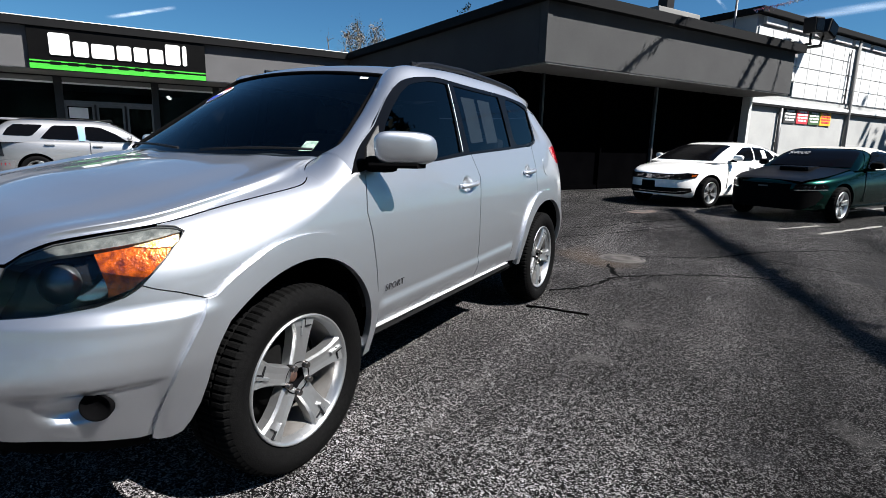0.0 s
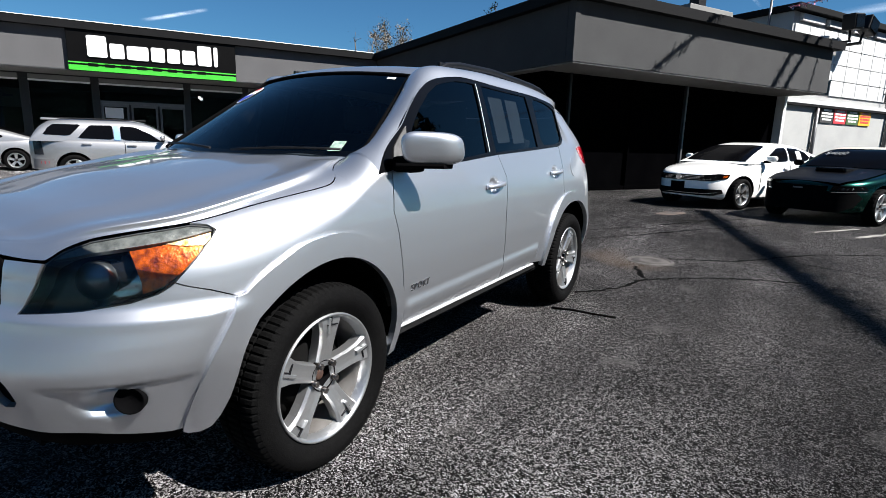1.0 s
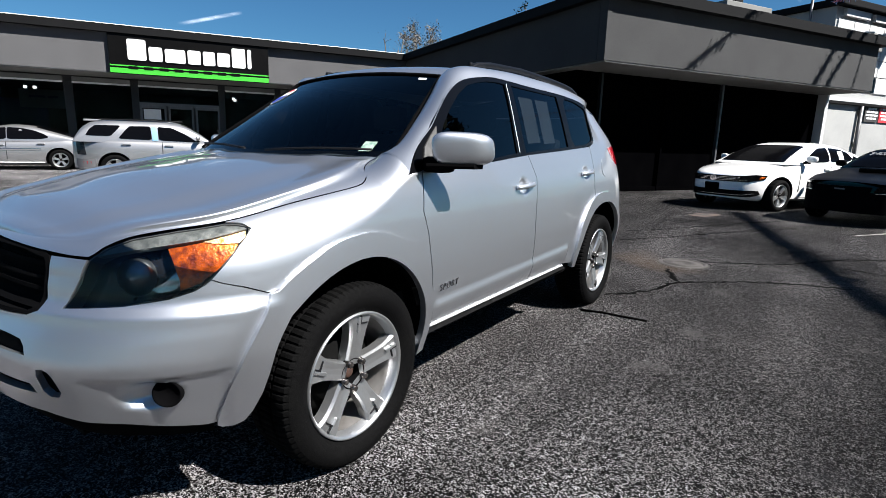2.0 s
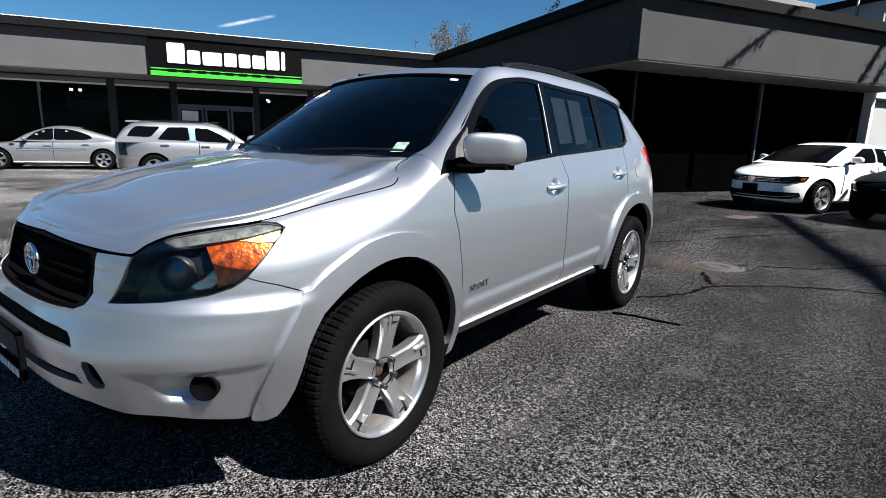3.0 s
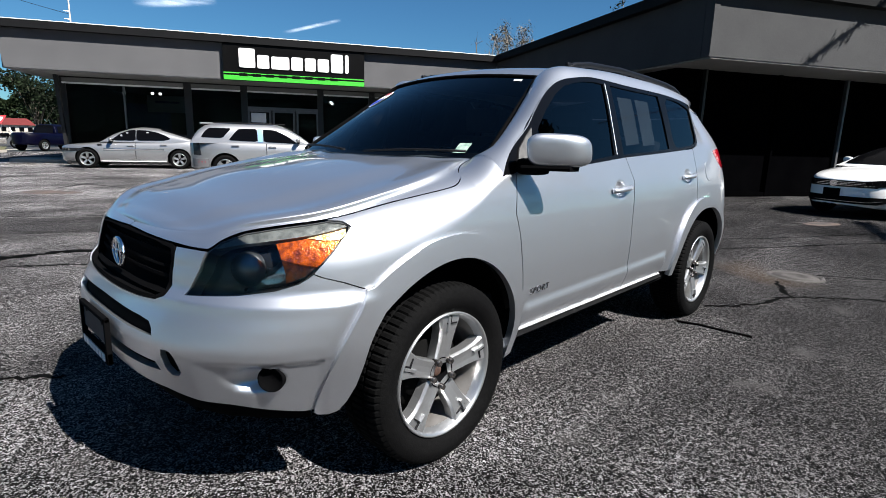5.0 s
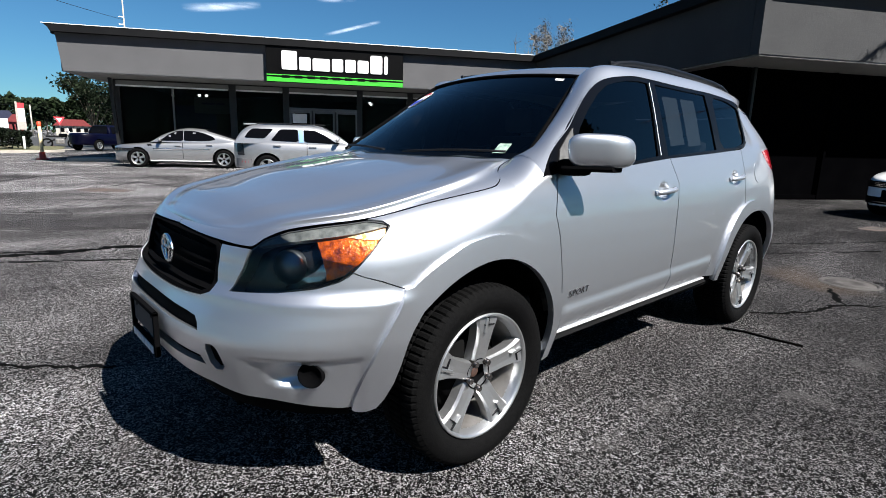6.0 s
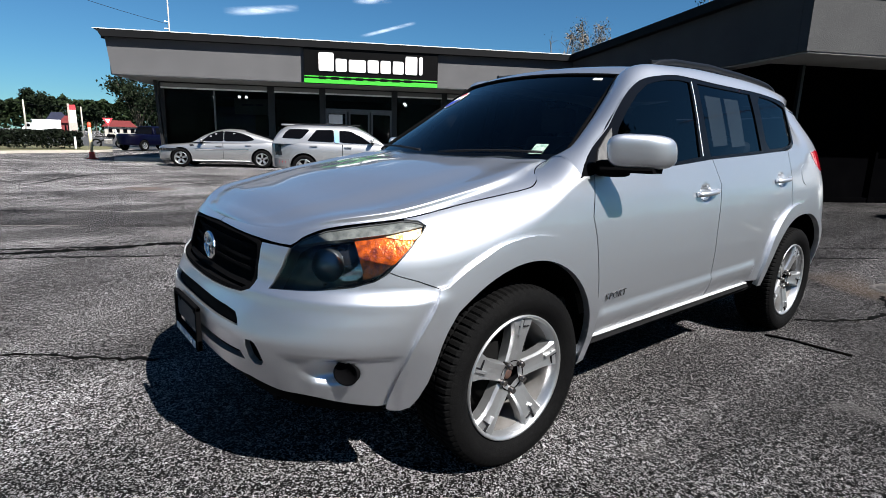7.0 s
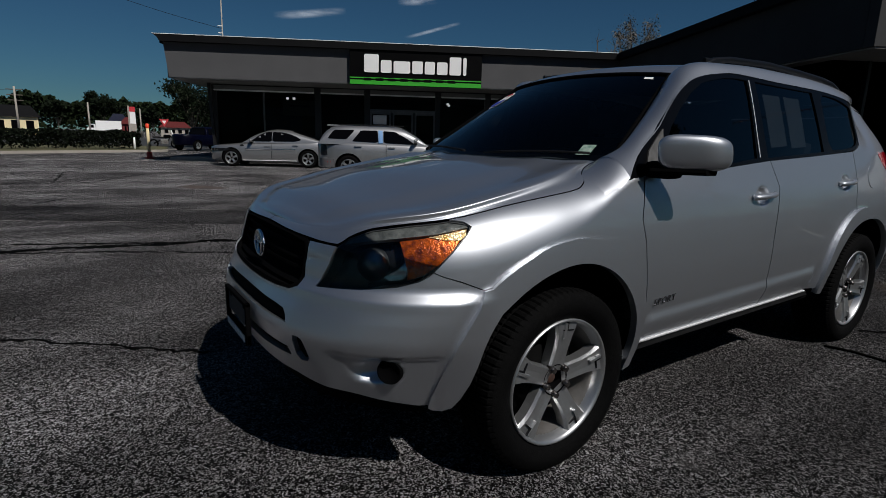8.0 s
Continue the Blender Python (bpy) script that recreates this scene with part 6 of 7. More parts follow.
def tree(name, base, height, spread, leaves, leaf, mat, label, seed, lean=0.0, branch_r=0.09, category="tree", twigs=4):
    """A tapered trunk, forked limbs, and leaves round their ends."""
    rnd = random.Random(seed)
    t = thing(name, label, category, Matrix.Translation(base))
    bm = bmesh.new()
    fork = Vector((lean * 0.3, 0, height * 0.32))
    add_path_tube(bm, [Vector((0, 0, 0)), fork * 0.5 + Vector((0.03, 0.02, 0)), fork], branch_r * 1.4, 9)
    ends = []
    for i in range(11):
        a = 2 * math.pi * i / 11 + rnd.uniform(-0.3, 0.3)
        tip = Vector((lean + math.cos(a) * spread * rnd.uniform(0.3, 0.95), math.sin(a) * spread * rnd.uniform(0.3, 0.95), height * rnd.uniform(0.62, 0.98)))
        mid = fork.lerp(tip, 0.5) + Vector((rnd.uniform(-0.2, 0.2), rnd.uniform(-0.2, 0.2), 0.1 * height * rnd.random()))
        add_path_tube(bm, [fork * rnd.uniform(0.6, 1.0), mid, tip], branch_r * 0.35, 5)
        ends += [mid, tip, mid.lerp(tip, 0.6)]
        for _ in range(twigs):
            q = mid.lerp(tip, rnd.uniform(0.2, 1.0))
            e = q + Vector((rnd.gauss(0, 0.25), rnd.gauss(0, 0.25), rnd.uniform(0.1, 0.5))) * spread * 0.5
            add_path_tube(bm, [q, (q + e) / 2 + Vector((0, 0, 0.05)), e], branch_r * 0.12, 4)
            ends.append(e)
    part("trunk", bm, BARK, t)
    pts = []
    for _ in range(leaves):
        c = rnd.choice(ends)
        pts.append(c + Vector((rnd.gauss(0, 1), rnd.gauss(0, 1), rnd.gauss(0, 0.8))) * spread * 0.13)
    if pts:
        leaf_cloud("crown", pts, leaf, mat, "", "", seed=seed, parent=t)
    return t


tree("tree", far(80.6, 46, None, 0), 5.2, 2.0, 4200, 0.11, LEAF_DARK, "small leafy tree beyond the showroom corner", 21)
tree("tree", far(79.2, 50, None, 0), 4.2, 1.7, 2600, 0.11, LEAF_DARK, "dense dark green shrub tree beside the showroom", 22)
tree("bare_tree", far(37.4, 62, None, 0), 14.6, 2.6, 4200, 0.10, LEAF_DRY, "sparse autumn tree rising behind the roof", 23, branch_r=0.16, twigs=10)
tree("bare_tree", far(40.4, 64, None, 0), 13.6, 3.2, 200, 0.06, LEAF_DRY, "bare wispy tree rising behind the roof", 24, branch_r=0.16, twigs=12)
tree("tree", far(38.3, 60, None, 0), 11.3, 1.0, 900, 0.12, LEAF, "low green tree top behind the roof", 25)
tree("tree", far(27.2, 55, None, 0), 15.0, 1.4, 1500, 0.12, LEAF_DARK, "green tree top behind the canopy roof", 26)
for az, h in ((87.95, 8.2), (95.5, 7.0), (91.2, 6.3), (84.0, 5.5), (98.5, 8.5)):
    tree("tree", far(az, 150, None, 0), h * 1.15, h * 0.42, 2600, 0.36, LEAF_DARK, "dark distant conifer standing over the trees", int(az * 10))

# roadside: posts, signs, sheds, traffic
ORANGE = material("orange_plastic", (0.75, 0.06, 0.02), 0.5, second=(0.6, 0.05, 0.02), scale=5)
CREAM = material("cream_paint", (0.72, 0.60, 0.36), 0.6, second=(0.62, 0.52, 0.32), scale=5)
post = thing("marker_post", "cream marker post with orange base and cap", "post", pose(1.22, 25.2, 0))
part("base", add_lathe(bmesh.new(), [(0.0, 0.0), (0.22, 0.0), (0.22, 0.03), (0.12, 0.05), (0.10, 0.28), (0.07, 0.30)], 20, axis="Z"), ORANGE, post, "orange rubber base")
part("tube", tube_mesh((0, 0, 0.28), (0, 0, 1.40), 0.065, 0.06), CREAM, post)
part("cap", add_lathe(bmesh.new(), [(0.068, 1.32), (0.075, 1.36), (0.07, 1.50), (0.0, 1.53)], 16, axis="Z"), ORANGE, post, "orange cap")
whole("bollard", tube_mesh((1.4, 34.9, 0), (1.42, 34.9, 0.80), 0.06, 0.05), SIGN_WHITE, "short white bollard on the verge", "bollard")

ys = thing("yield_sign", "red and white triangular yield sign on a post", "road sign", Matrix.Translation(far(83.1, 78, None, 0)) @ Matrix.Rotation(radians(-7), 4, "Z"))
part("pole", tube_mesh((0, 0.05, 0), (0, 0.05, 2.6), 0.035), GREY_FRAME, ys)
part("plate", prism_mesh([(-0.55, 2.65), (0.0, 1.72), (0.55, 2.65)], 0.0, 0.02), RED_STICKER, ys)
part("field", prism_mesh([(-0.27, 2.48), (0.0, 2.02), (0.27, 2.48)], -0.012, -0.004), SIGN_WHITE, ys)

bike = thing("motorcycle", "dark parked motorcycle by the roadside", "motorcycle", Matrix.Translation(far(83.2, 44, None, 0)) @ Matrix.Rotation(radians(-10), 4, "Z"))
for x in (-0.7, 0.7):
    part("tyre", add_lathe(bmesh.new(), [(0.22, -0.05), (0.30, -0.06), (0.32, 0.0), (0.30, 0.06), (0.22, 0.05)], 24, (x, 0, 0.32), closed=True), RUBBER, bike)
part("frame", add_path_tube(bmesh.new(), [(-0.7, 0, 0.32), (-0.3, 0, 0.55), (0.2, 0, 0.5), (0.45, 0, 0.85), (0.7, 0, 0.32)], 0.05, 8), TRIM, bike)
part("engine", box_mesh(-0.25, 0.25, -0.16, 0.16, 0.28, 0.62, 0.05), ALLOY_DARK, bike)
part("tank", box_mesh(-0.05, 0.42, -0.14, 0.14, 0.72, 0.95, 0.07), GLOSS_BLACK, bike)
part("saddle", box_mesh(-0.75, 0.0, -0.13, 0.13, 0.72, 0.82, 0.04), TRIM, bike)
part("handlebar", add_path_tube(bmesh.new(), [(0.40, -0.35, 1.08), (0.48, 0, 1.0), (0.40, 0.35, 1.08)], 0.018, 6), CHROME, bike)
part("screen", prism_mesh([(0.52, 0.95), (0.60, 0.95), (0.50, 1.30), (0.46, 1.30)], -0.16, 0.16, 0.01), SIGN_WHITE, bike)

box_truck = thing("box_truck", "white box truck on the far road", "truck", Matrix.Translation(far(87.9, 132, None, 0)) @ Matrix.Rotation(radians(-2), 4, "Z"))
part("cargo_box", box_mesh(-1.4, 3.1, -1.1, 1.1, 0.75, 2.9, 0.04), SIGN_WHITE, box_truck)
part("cab", prism_mesh([(-3.0, 0.5), (-1.45, 0.5), (-1.45, 2.2), (-2.2, 2.2), (-2.75, 1.45), (-3.0, 1.35)], -1.0, 1.0, 0.05), SIGN_WHITE, box_truck)
part("cab_window", prism_mesh([(-2.55, 1.45), (-1.75, 1.45), (-1.75, 2.05), (-2.15, 2.05)], -1.02, -1.0), GLOSS_BLACK, box_truck)
part("chassis", box_mesh(-2.8, 2.9, -0.8, 0.8, 0.35, 0.75), TRIM, box_truck)
for x in (-2.2, 2.0):
    for y in (-0.95, 0.95):
        part("tyre", add_lathe(bmesh.new(), [(0.0, -0.12), (0.40, -0.12), (0.42, 0.0), (0.40, 0.12), (0.0, 0.12)], 20, (x, y, 0.42)), RUBBER, box_truck)

pyl = thing("pylon_sign", "tall white roadside pylon sign with red panel", "sign", Matrix.Translation(far(85.6, 120, None, 0)) @ Matrix.Rotation(radians(-6), 4, "Z"))
part("panel", box_mesh(-0.5, 0.45, -0.15, 0.15, 2.0, 5.0, 0.03), SIGN_WHITE, pyl)
part("side_board", box_mesh(-0.8, -0.5, -0.2, 0.2, 0.0, 5.7, 0.03), CONCRETE, pyl)
part("red_panel", box_mesh(-0.5, 0.45, -0.18, -0.15, 4.6, 5.5), RED_STICKER, pyl)
part("grey_panel", box_mesh(-0.6, 0.5, -0.18, -0.15, 1.0, 2.4), CONCRETE, pyl)
NAVY = material("navy_roof", (0.003, 0.007, 0.03), 0.7, scale=3)
BRICK_RED = material("faded_red_roof", (0.13, 0.012, 0.012), 0.8, second=(0.09, 0.01, 0.01), scale=3)
def shed(name, az, dist, w, d, h, mat, roof_mat, label):
    s = thing(name, label, "building", Matrix.Translation(far(az, dist, None, 0)) @ Matrix.Rotation(radians(az - 90), 4, "Z"))
    part("wall", box_mesh(-w / 2, w / 2, 0, d, 0, h * 0.62), mat, s)
    part("roof", prism_mesh([(-w / 2 - 0.4, h * 0.62), (w / 2 + 0.4, h * 0.62), (w / 2 - 0.8, h), (-w / 2 + 0.8, h)], -0.4, d), roof_mat, s)
    for k in range(4):
        part("window", box_mesh(-w / 2 + 0.6 + k * w / 4.2, -w / 2 + 0.6 + k * w / 4.2 + w * 0.13, -0.05, 0.0, 0.8, h * 0.5), GLOSS_BLACK, s)
    return s
shed("store", 82.2, 118, 5.0, 6, 3.0, CONCRETE, BRICK_RED, "low roadside store with red roof")
shed("store", 86.75, 140, 3.4, 6, 4.6, TRIM, NAVY, "low store with dark blue roof")
shed("store", 86.05, 138, 2.4, 6, 3.9, BRICK_RED, BRICK_RED, "small red roadside store building")
shed("store", 94.6, 105, 7.5, 8, 4.4, CREAM, TRIM, "cream store with dark roof across the road")
def pole_line(az, dist, h, r, arms):
    p = thing("utility_pole", "weathered utility pole with crossarms", "pole", Matrix.Translation(far(az, dist, None, 0)) @ Matrix.Rotation(radians(az - 90), 4, "Z"), "utility poles")
    part("shaft", tube_mesh((0, 0, 0), (0, 0, h), r, r * 0.7), CONCRETE, p)
    for k in range(arms):
        part("crossarm", box_mesh(-0.9, 0.9, -0.06, 0.06, h - 0.5 - 0.7 * k, h - 0.38 - 0.7 * k), BARK, p)
    return p
pole_line(93.9, 95, 6.6, 0.16, 3)
pole_line(88.95, 100, 5.2, 0.14, 0)
pole_line(85.0, 118, 5.2, 0.14, 0)
pole_line(77.64, 46, 12.5, 0.06, 2)
mast = bpy.data.objects["utility_pole.003"]
for k, z in enumerate((8.05, 8.55, 9.05)):
    part("lamp_arm", box_mesh(-0.32, 0.02, -0.05, 0.05, z, z + 0.06), SIGN_WHITE, mast)
def wire(a, b, sag):
    a, b = Vector(a), Vector(b)
    pts = [a.lerp(b, t) - Vector((0, 0, sag * 4 * t * (1 - t))) for t in np.linspace(0, 1, 24)]
    return tagged(part("overhead_wire", add_path_tube(bmesh.new(), pts, 0.014, 4), TRIM), "thin black overhead wire", "wire", "overhead wires")
wire(far(77.64, 46, None, 8.9), far(101, 40, None, 12.0), 0.5)
wire(far(93.9, 95, None, 6.2), far(85.0, 118, None, 5.2), 0.8)
wire(far(93.9, 95, None, 6.2), far(110, 100, None, 6.2), 0.8)

# thin high clouds and condensation trails, far off
CLOUD = bpy.data.materials.new("thin_cloud")
CLOUD.use_nodes = True
cn, cl = CLOUD.node_tree.nodes, CLOUD.node_tree.links
cb = cn["Principled BSDF"]
cb.inputs["Base Color"].default_value = (0.9, 0.92, 0.95, 1)
cb.inputs["Roughness"].default_value = 1.0
# emission stands in for sunlight scattered by the cloud
cb.inputs["Emission Color"].default_value = (0.75, 0.85, 1.0, 1)
cb.inputs["Emission Strength"].default_value = 0.55
cuv = cn.new("ShaderNodeTexCoord")
cnz = cn.new("ShaderNodeTexNoise")
cnz.inputs["Scale"].default_value, cnz.inputs["Detail"].default_value = 3.0, 3
cmp = cn.new("ShaderNodeMapping")
cmp.inputs["Scale"].default_value = (0.35, 0.7, 1)
cl.new(cuv.outputs["Generated"], cmp.inputs[0])
cl.new(cmp.outputs[0], cnz.inputs["Vector"])
sepx = cn.new("ShaderNodeSeparateXYZ")
cl.new(cuv.outputs["UV"], sepx.inputs[0])
def math_node(op, a, b):
    n = cn.new("ShaderNodeMath")
    n.operation = op
    for s, v in zip(n.inputs, (a, b)):
        if isinstance(v, bpy.types.NodeSocket):
            cl.new(v, s)
        else:
            s.default_value = v
    return n.outputs[0]
fade = math_node("MULTIPLY", math_node("SINE", math_node("MULTIPLY", sepx.outputs[0], math.pi), 0), math_node("POWER", math_node("SINE", math_node("MULTIPLY", sepx.outputs[1], math.pi), 0), 1.5))
cut = cn.new("ShaderNodeMapRange")
cut.inputs[1].default_value, cut.inputs[2].default_value, cut.inputs[4].default_value = 0.35, 0.75, 0.45
cl.new(cnz.outputs["Fac"], cut.inputs[0])
cl.new(math_node("MULTIPLY", fade, cut.outputs[0]), cb.inputs["Alpha"])
def streak(az0, el0, az1, el1, width, label):
    """A long thin cloud between two directions of the sky, 2 km away."""
    D = 2000
    a, b = far(az0, D, el0), far(az1, D, el1)
    side = (b - a).cross(a - EYE0).normalized() * D * math.tan(radians(width)) / 2
    bm = bmesh.new()
    uvl = bm.loops.layers.uv.new("uv")
    f = bm.faces.new([bm.verts.new(v) for v in (a - side, b - side, b + side, a + side)])
    for lp, uv in zip(f.loops, ((0, 0), (1, 0), (1, 1), (0, 1))):
        lp[uvl].uv = uv
    ob = whole("cloud_streak", bm, CLOUD, label, "cloud", kind="backdrop")
    ob.visible_shadow = False
    return ob
streak(60.4, 9.7, 54.6, 11.3, 0.42, "short white condensation trail in the blue sky")
streak(73.0, 11.0, 66.0, 11.9, 0.9, "thin white wisp of cloud")
streak(-1.0, 11.0, -16.0, 11.9, 0.9, "long white condensation trail")
streak(61.0, 13.0, 57.0, 13.3, 0.9, "faint wisp of cloud")
streak(4.5, 13.8, 3.0, 12.2, 0.35, "faint short condensation trail")


# ---- the other parked cars ----
def parked_car(name, label, m, paint, spec):
    """A car with its nose at -x, the front axle over the origin and the driver's side at -y."""
    car = thing(name, label, spec.get("category", "car"), m)
    W, nose, tail, base = spec["half"], -spec["front"], spec["base"] + spec["rear"], spec["base"]
    top = smooth(*spec["top"])
    tyre, rim = spec.get("tyre", 0.325), spec.get("rim", 0.215)
    low = spec.get("low", 0.21)
    mid, p = (nose + tail) / 2, 5.0
    hl = (tail - nose) / 2

    def plan(x):
        t = min(abs(x - mid) / hl, 1.0)
        return W * max(1 - t ** p, 0.0) ** (1 / 2.6)

    def nose_at(y):
        k = min(abs(y) / W, 0.999)
        return mid - hl * (1 - k ** 2.6) ** (1 / p)

    xs = [mid - hl * math.cos(math.pi * i / 46) for i in range(47)]
    xs[0], xs[-1] = nose + 0.002, tail - 0.002
    bm = bmesh.new()
    rows = []
    for x in xs:
        w, zt = plan(x), top(x)
        zb = low + 0.06 * max(0, abs(x - mid) / hl - 0.8) / 0.2
        sec = [(0.0, zb), (0.86, zb), (0.95, zb + 0.05), (0.985, zb + 0.16), (1.0, zb + (zt - zb) * 0.45), (0.995, zb + (zt - zb) * 0.66), (0.975, zt - 0.10), (0.94, zt - 0.045), (0.86, zt - 0.012), (0.60, zt + 0.012), (0.30, zt + 0.022), (0.0, zt + 0.025)]
        rows.append([bm.verts.new((x, -w * a, z)) for a, z in sec] + [bm.verts.new((x, w * a, z)) for a, z in sec[-2:0:-1]])
    n = len(rows[0])
    for a, b in zip(rows, rows[1:]):
        for i in range(n):
            bm.faces.new((a[i], b[i], b[(i + 1) % n], a[(i + 1) % n]))
    bm.faces.new(rows[0])
    bm.faces.new(rows[-1][::-1])
    bmesh.ops.recalc_face_normals(bm, faces=bm.faces)
    body = part("body", bm, paint, car, smooth=True)
    # wheel openings
    cb = bmesh.new()
    for x in (0.0, base):
        for y in (-W, W):
            add_tube(cb, (x, y - 0.24, tyre), (x, y + 0.24, tyre), tyre + 0.055, sides=36)
    me = bpy.data.meshes.new("cutter")
    cb.to_mesh(me)
    cb.free()
    cutter = new("cutter", me)
    mod = body.modifiers.new("openings", "BOOLEAN")
    mod.operation, mod.object, mod.solver = "DIFFERENCE", cutter, "EXACT"
    body.parent = None
    body.matrix_world = Matrix()
    bpy.context.view_layer.update()
    cut_me = bpy.data.meshes.new_from_object(body.evaluated_get(bpy.context.evaluated_depsgraph_get()))
    body.modifiers.clear()
    body.data = cut_me
    cut_me.materials.clear()
    cut_me.materials.append(paint)
    # cut faces of the wheel openings get the painted shade black
    cut_me.materials.append(DARK_SHELL)
    cut_me.set_sharp_from_angle(angle=radians(38))
    for pl in cut_me.polygons:
        ax = min((0.0, base), key=lambda q: abs(q - pl.center.x))
        on_wall = abs(pl.normal.y) < 0.2 and all(abs(math.hypot(cut_me.vertices[k].co.x - ax, cut_me.vertices[k].co.z - tyre) - tyre - 0.055) < 0.01 for k in pl.vertices)
        on_cap = abs(pl.normal.y) > 0.9 and abs(abs(pl.center.y) - W + 0.24) < 0.02
        pl.material_index = 1 if on_wall or on_cap else 0
    bpy.data.objects.remove(cutter)
    body.parent = car
    # cabin
    zb, wb, lean = spec["belt_z"], W * 0.935, spec.get("lean", 0.17)
    arc = spec["roofline"]
    height = smooth([q[0] for q in arc], [q[1] for q in arc])
    x_front, x_back = arc[0][0], arc[-1][0]
    top_x, top_h = max(arc, key=lambda q: q[1])

    def dome(x, ang):
        """The cabin's skin: x along it, ang 0 at the driver's belt to pi at the other."""
        c, sn = math.cos(ang), max(math.sin(ang), 0.0)
        up = height(x) * sn ** 0.40
        w = (wb - 0.02) * (1 - lean * (up / top_h) ** 1.3)
        return np.array((x, -math.copysign(abs(c) ** 0.34, c) * w, zb + up))

    def pane_side(x, z):
        """The cabin's side at height z."""
        k = min(max((z - zb) / max(height(x), 1e-3), 0.0), 0.93)
        return dome(x, math.asin(k ** 2.5))

    def pane_end(u, k):
        """A screen: u -1 to 1 across it, k 0 at its foot to 1 at the roof."""
        ang = math.acos(max(min(-u, 0.999), -0.999) * 0.62)
        lo, hi = ends
        x = lo + (hi - lo) * k
        up = max(math.sin(ang), 0.0) ** 0.40
        for _ in range(12):
            short = foot_h + (height(hi) * up - foot_h) * k - height(x) * up
            slope = (height(x + 0.01) - height(x - 0.01)) / 0.02 * up
            x += max(min(short / slope if abs(slope) > 0.05 else 0.0, 0.2), -0.2)
        return dome(x, ang)
    foot_h = 0.045
    V, F = [], []
    N, M = 56, 40
    for i in range(M + 1):
        x = (x_front + x_back) / 2 - (x_back - x_front) / 2 * math.cos(math.pi * i / M)
        for k in range(N + 1):
            q = dome(x, math.pi * k / N)
            V.append((q[0], q[1], q[2]))
    for i in range(M):
        for k in range(N):
            F.append((i * (N + 1) + k, i * (N + 1) + k + 1, (i + 1) * (N + 1) + k + 1, (i + 1) * (N + 1) + k))
    raw_mesh("cabin", V, [f[::-1] for f in F], None, spec.get("roof_paint", paint), car)
    if "cover" in spec:
        c0, c1, cloth = spec["cover"]
        def canvas(a, b):
            q = dome(c0 + (c1 - c0) * a, math.pi * b)
            return (q[0], q[1] * 1.012, q[2] + 0.010)
        sheet("canvas_top", canvas, 24, 40, cloth, car, "pale canvas folding top", flip=True)
    for sy in (-1, 1):
        for nm, loop in spec["panes"]:
            skin(nm, pane_side, eased(loop), spec.get("glass", GLOSS_BLACK), car, (), 0.10, 0.022 if "cover" in spec else 0.007, 0.010, (sy,), "dark side glass")
        for nm, loop, mt in spec.get("pillars", ()):
            skin(nm, pane_side, loop, mt, car, (), 0.08, 0.012, 0.012, (sy,))
    scr = [(-0.99, 0.0), (0.99, 0.0), (0.97, 0.55), (0.90, 0.98), (-0.90, 0.98), (-0.97, 0.55)]
    ends = (x_front + 0.06, spec["roof"][0])
    skin("windscreen", lambda u, k: pane_end(-u, k), scr, GLOSS_BLACK, car, (), 0.08, 0.008, 0.010, (-1,), "dark windscreen")
    ends = (x_back - 0.06, spec["roof"][1])
    skin("rear_screen", pane_end, scr, GLOSS_BLACK, car, (), 0.08, 0.008, 0.010, (-1,), "dark rear screen")

    def face(u, z):
        return np.array((nose_at(u) - 0.0, -u, z))
    for nm, loop, mt, lift in spec.get("face", ()):
        skin(nm, face, loop, mt, car, (), 0.06, lift, 0.02, (-1,))
    for nm, loop, mt in spec.get("lamps", ()):
        for sy in (-1, 1):
            skin(nm, face, loop, mt, car, (), 0.05, 0.010, 0.02, (sy,))

    def side(x, z):
        zt = top(x)
        zb2 = low
        f = (z - zb2) / (zt - zb2)
        a = 1.0 if f < 0.66 else 0.995 - 0.02 * (f - 0.66) / 0.2
        return np.array((x, -plan(x) * a, z))
    for sy in (-1, 1):
        for nm, loop, mt in spec.get("side", ()):
            skin(nm, side, loop, mt, car, (), 0.08, 0.006, 0.01, (sy,))
        for x0, z0 in spec.get("handles", ()):
            y = plan(x0) * 0.985
            part("door_handle", box_mesh(x0, x0 + 0.2, min(sy * (y + 0.03), sy * (y - 0.02)), max(sy * (y + 0.03), sy * (y - 0.02)), z0, z0 + 0.035, 0.008), paint, car)
        mx, mz = spec["mirror"]
        bm = bmesh.new()
        bmesh.ops.create_uvsphere(bm, u_segments=20, v_segments=12, radius=1.0)
        for v in bm.verts:
            q = [math.copysign(abs(c) ** 0.72, c) for c in v.co]
            v.co = (mx + 0.03 + 0.055 * q[0] + 0.02 * q[1], sy * (W + 0.075 + 0.105 * q[1]), mz + 0.085 + 0.062 * q[2])
        bmesh.ops.recalc_face_normals(bm, faces=bm.faces)
        mir = part("door_mirror", bm, spec.get("mirror_paint", paint), car, smooth=True)
        y0, y1 = sorted((sy * (W - 0.08), sy * (W + 0.04)))
        part("mirror_foot", box_mesh(mx - 0.01, mx + 0.07, y0, y1, mz - 0.01, mz + 0.035, 0.012), MATTE_BLACK, mir)
        for x in (0.0, base):
            wheel("wheel", car, x, sy * (W - 0.105), sy, spec.get("start", 90), tyre, rim, 0.20, spec.get("spokes", 5))
    for nm, b3, mt, bev in spec.get("boxes", ()):
        part(nm, box_mesh(*b3, bev), mt, car)
    return car


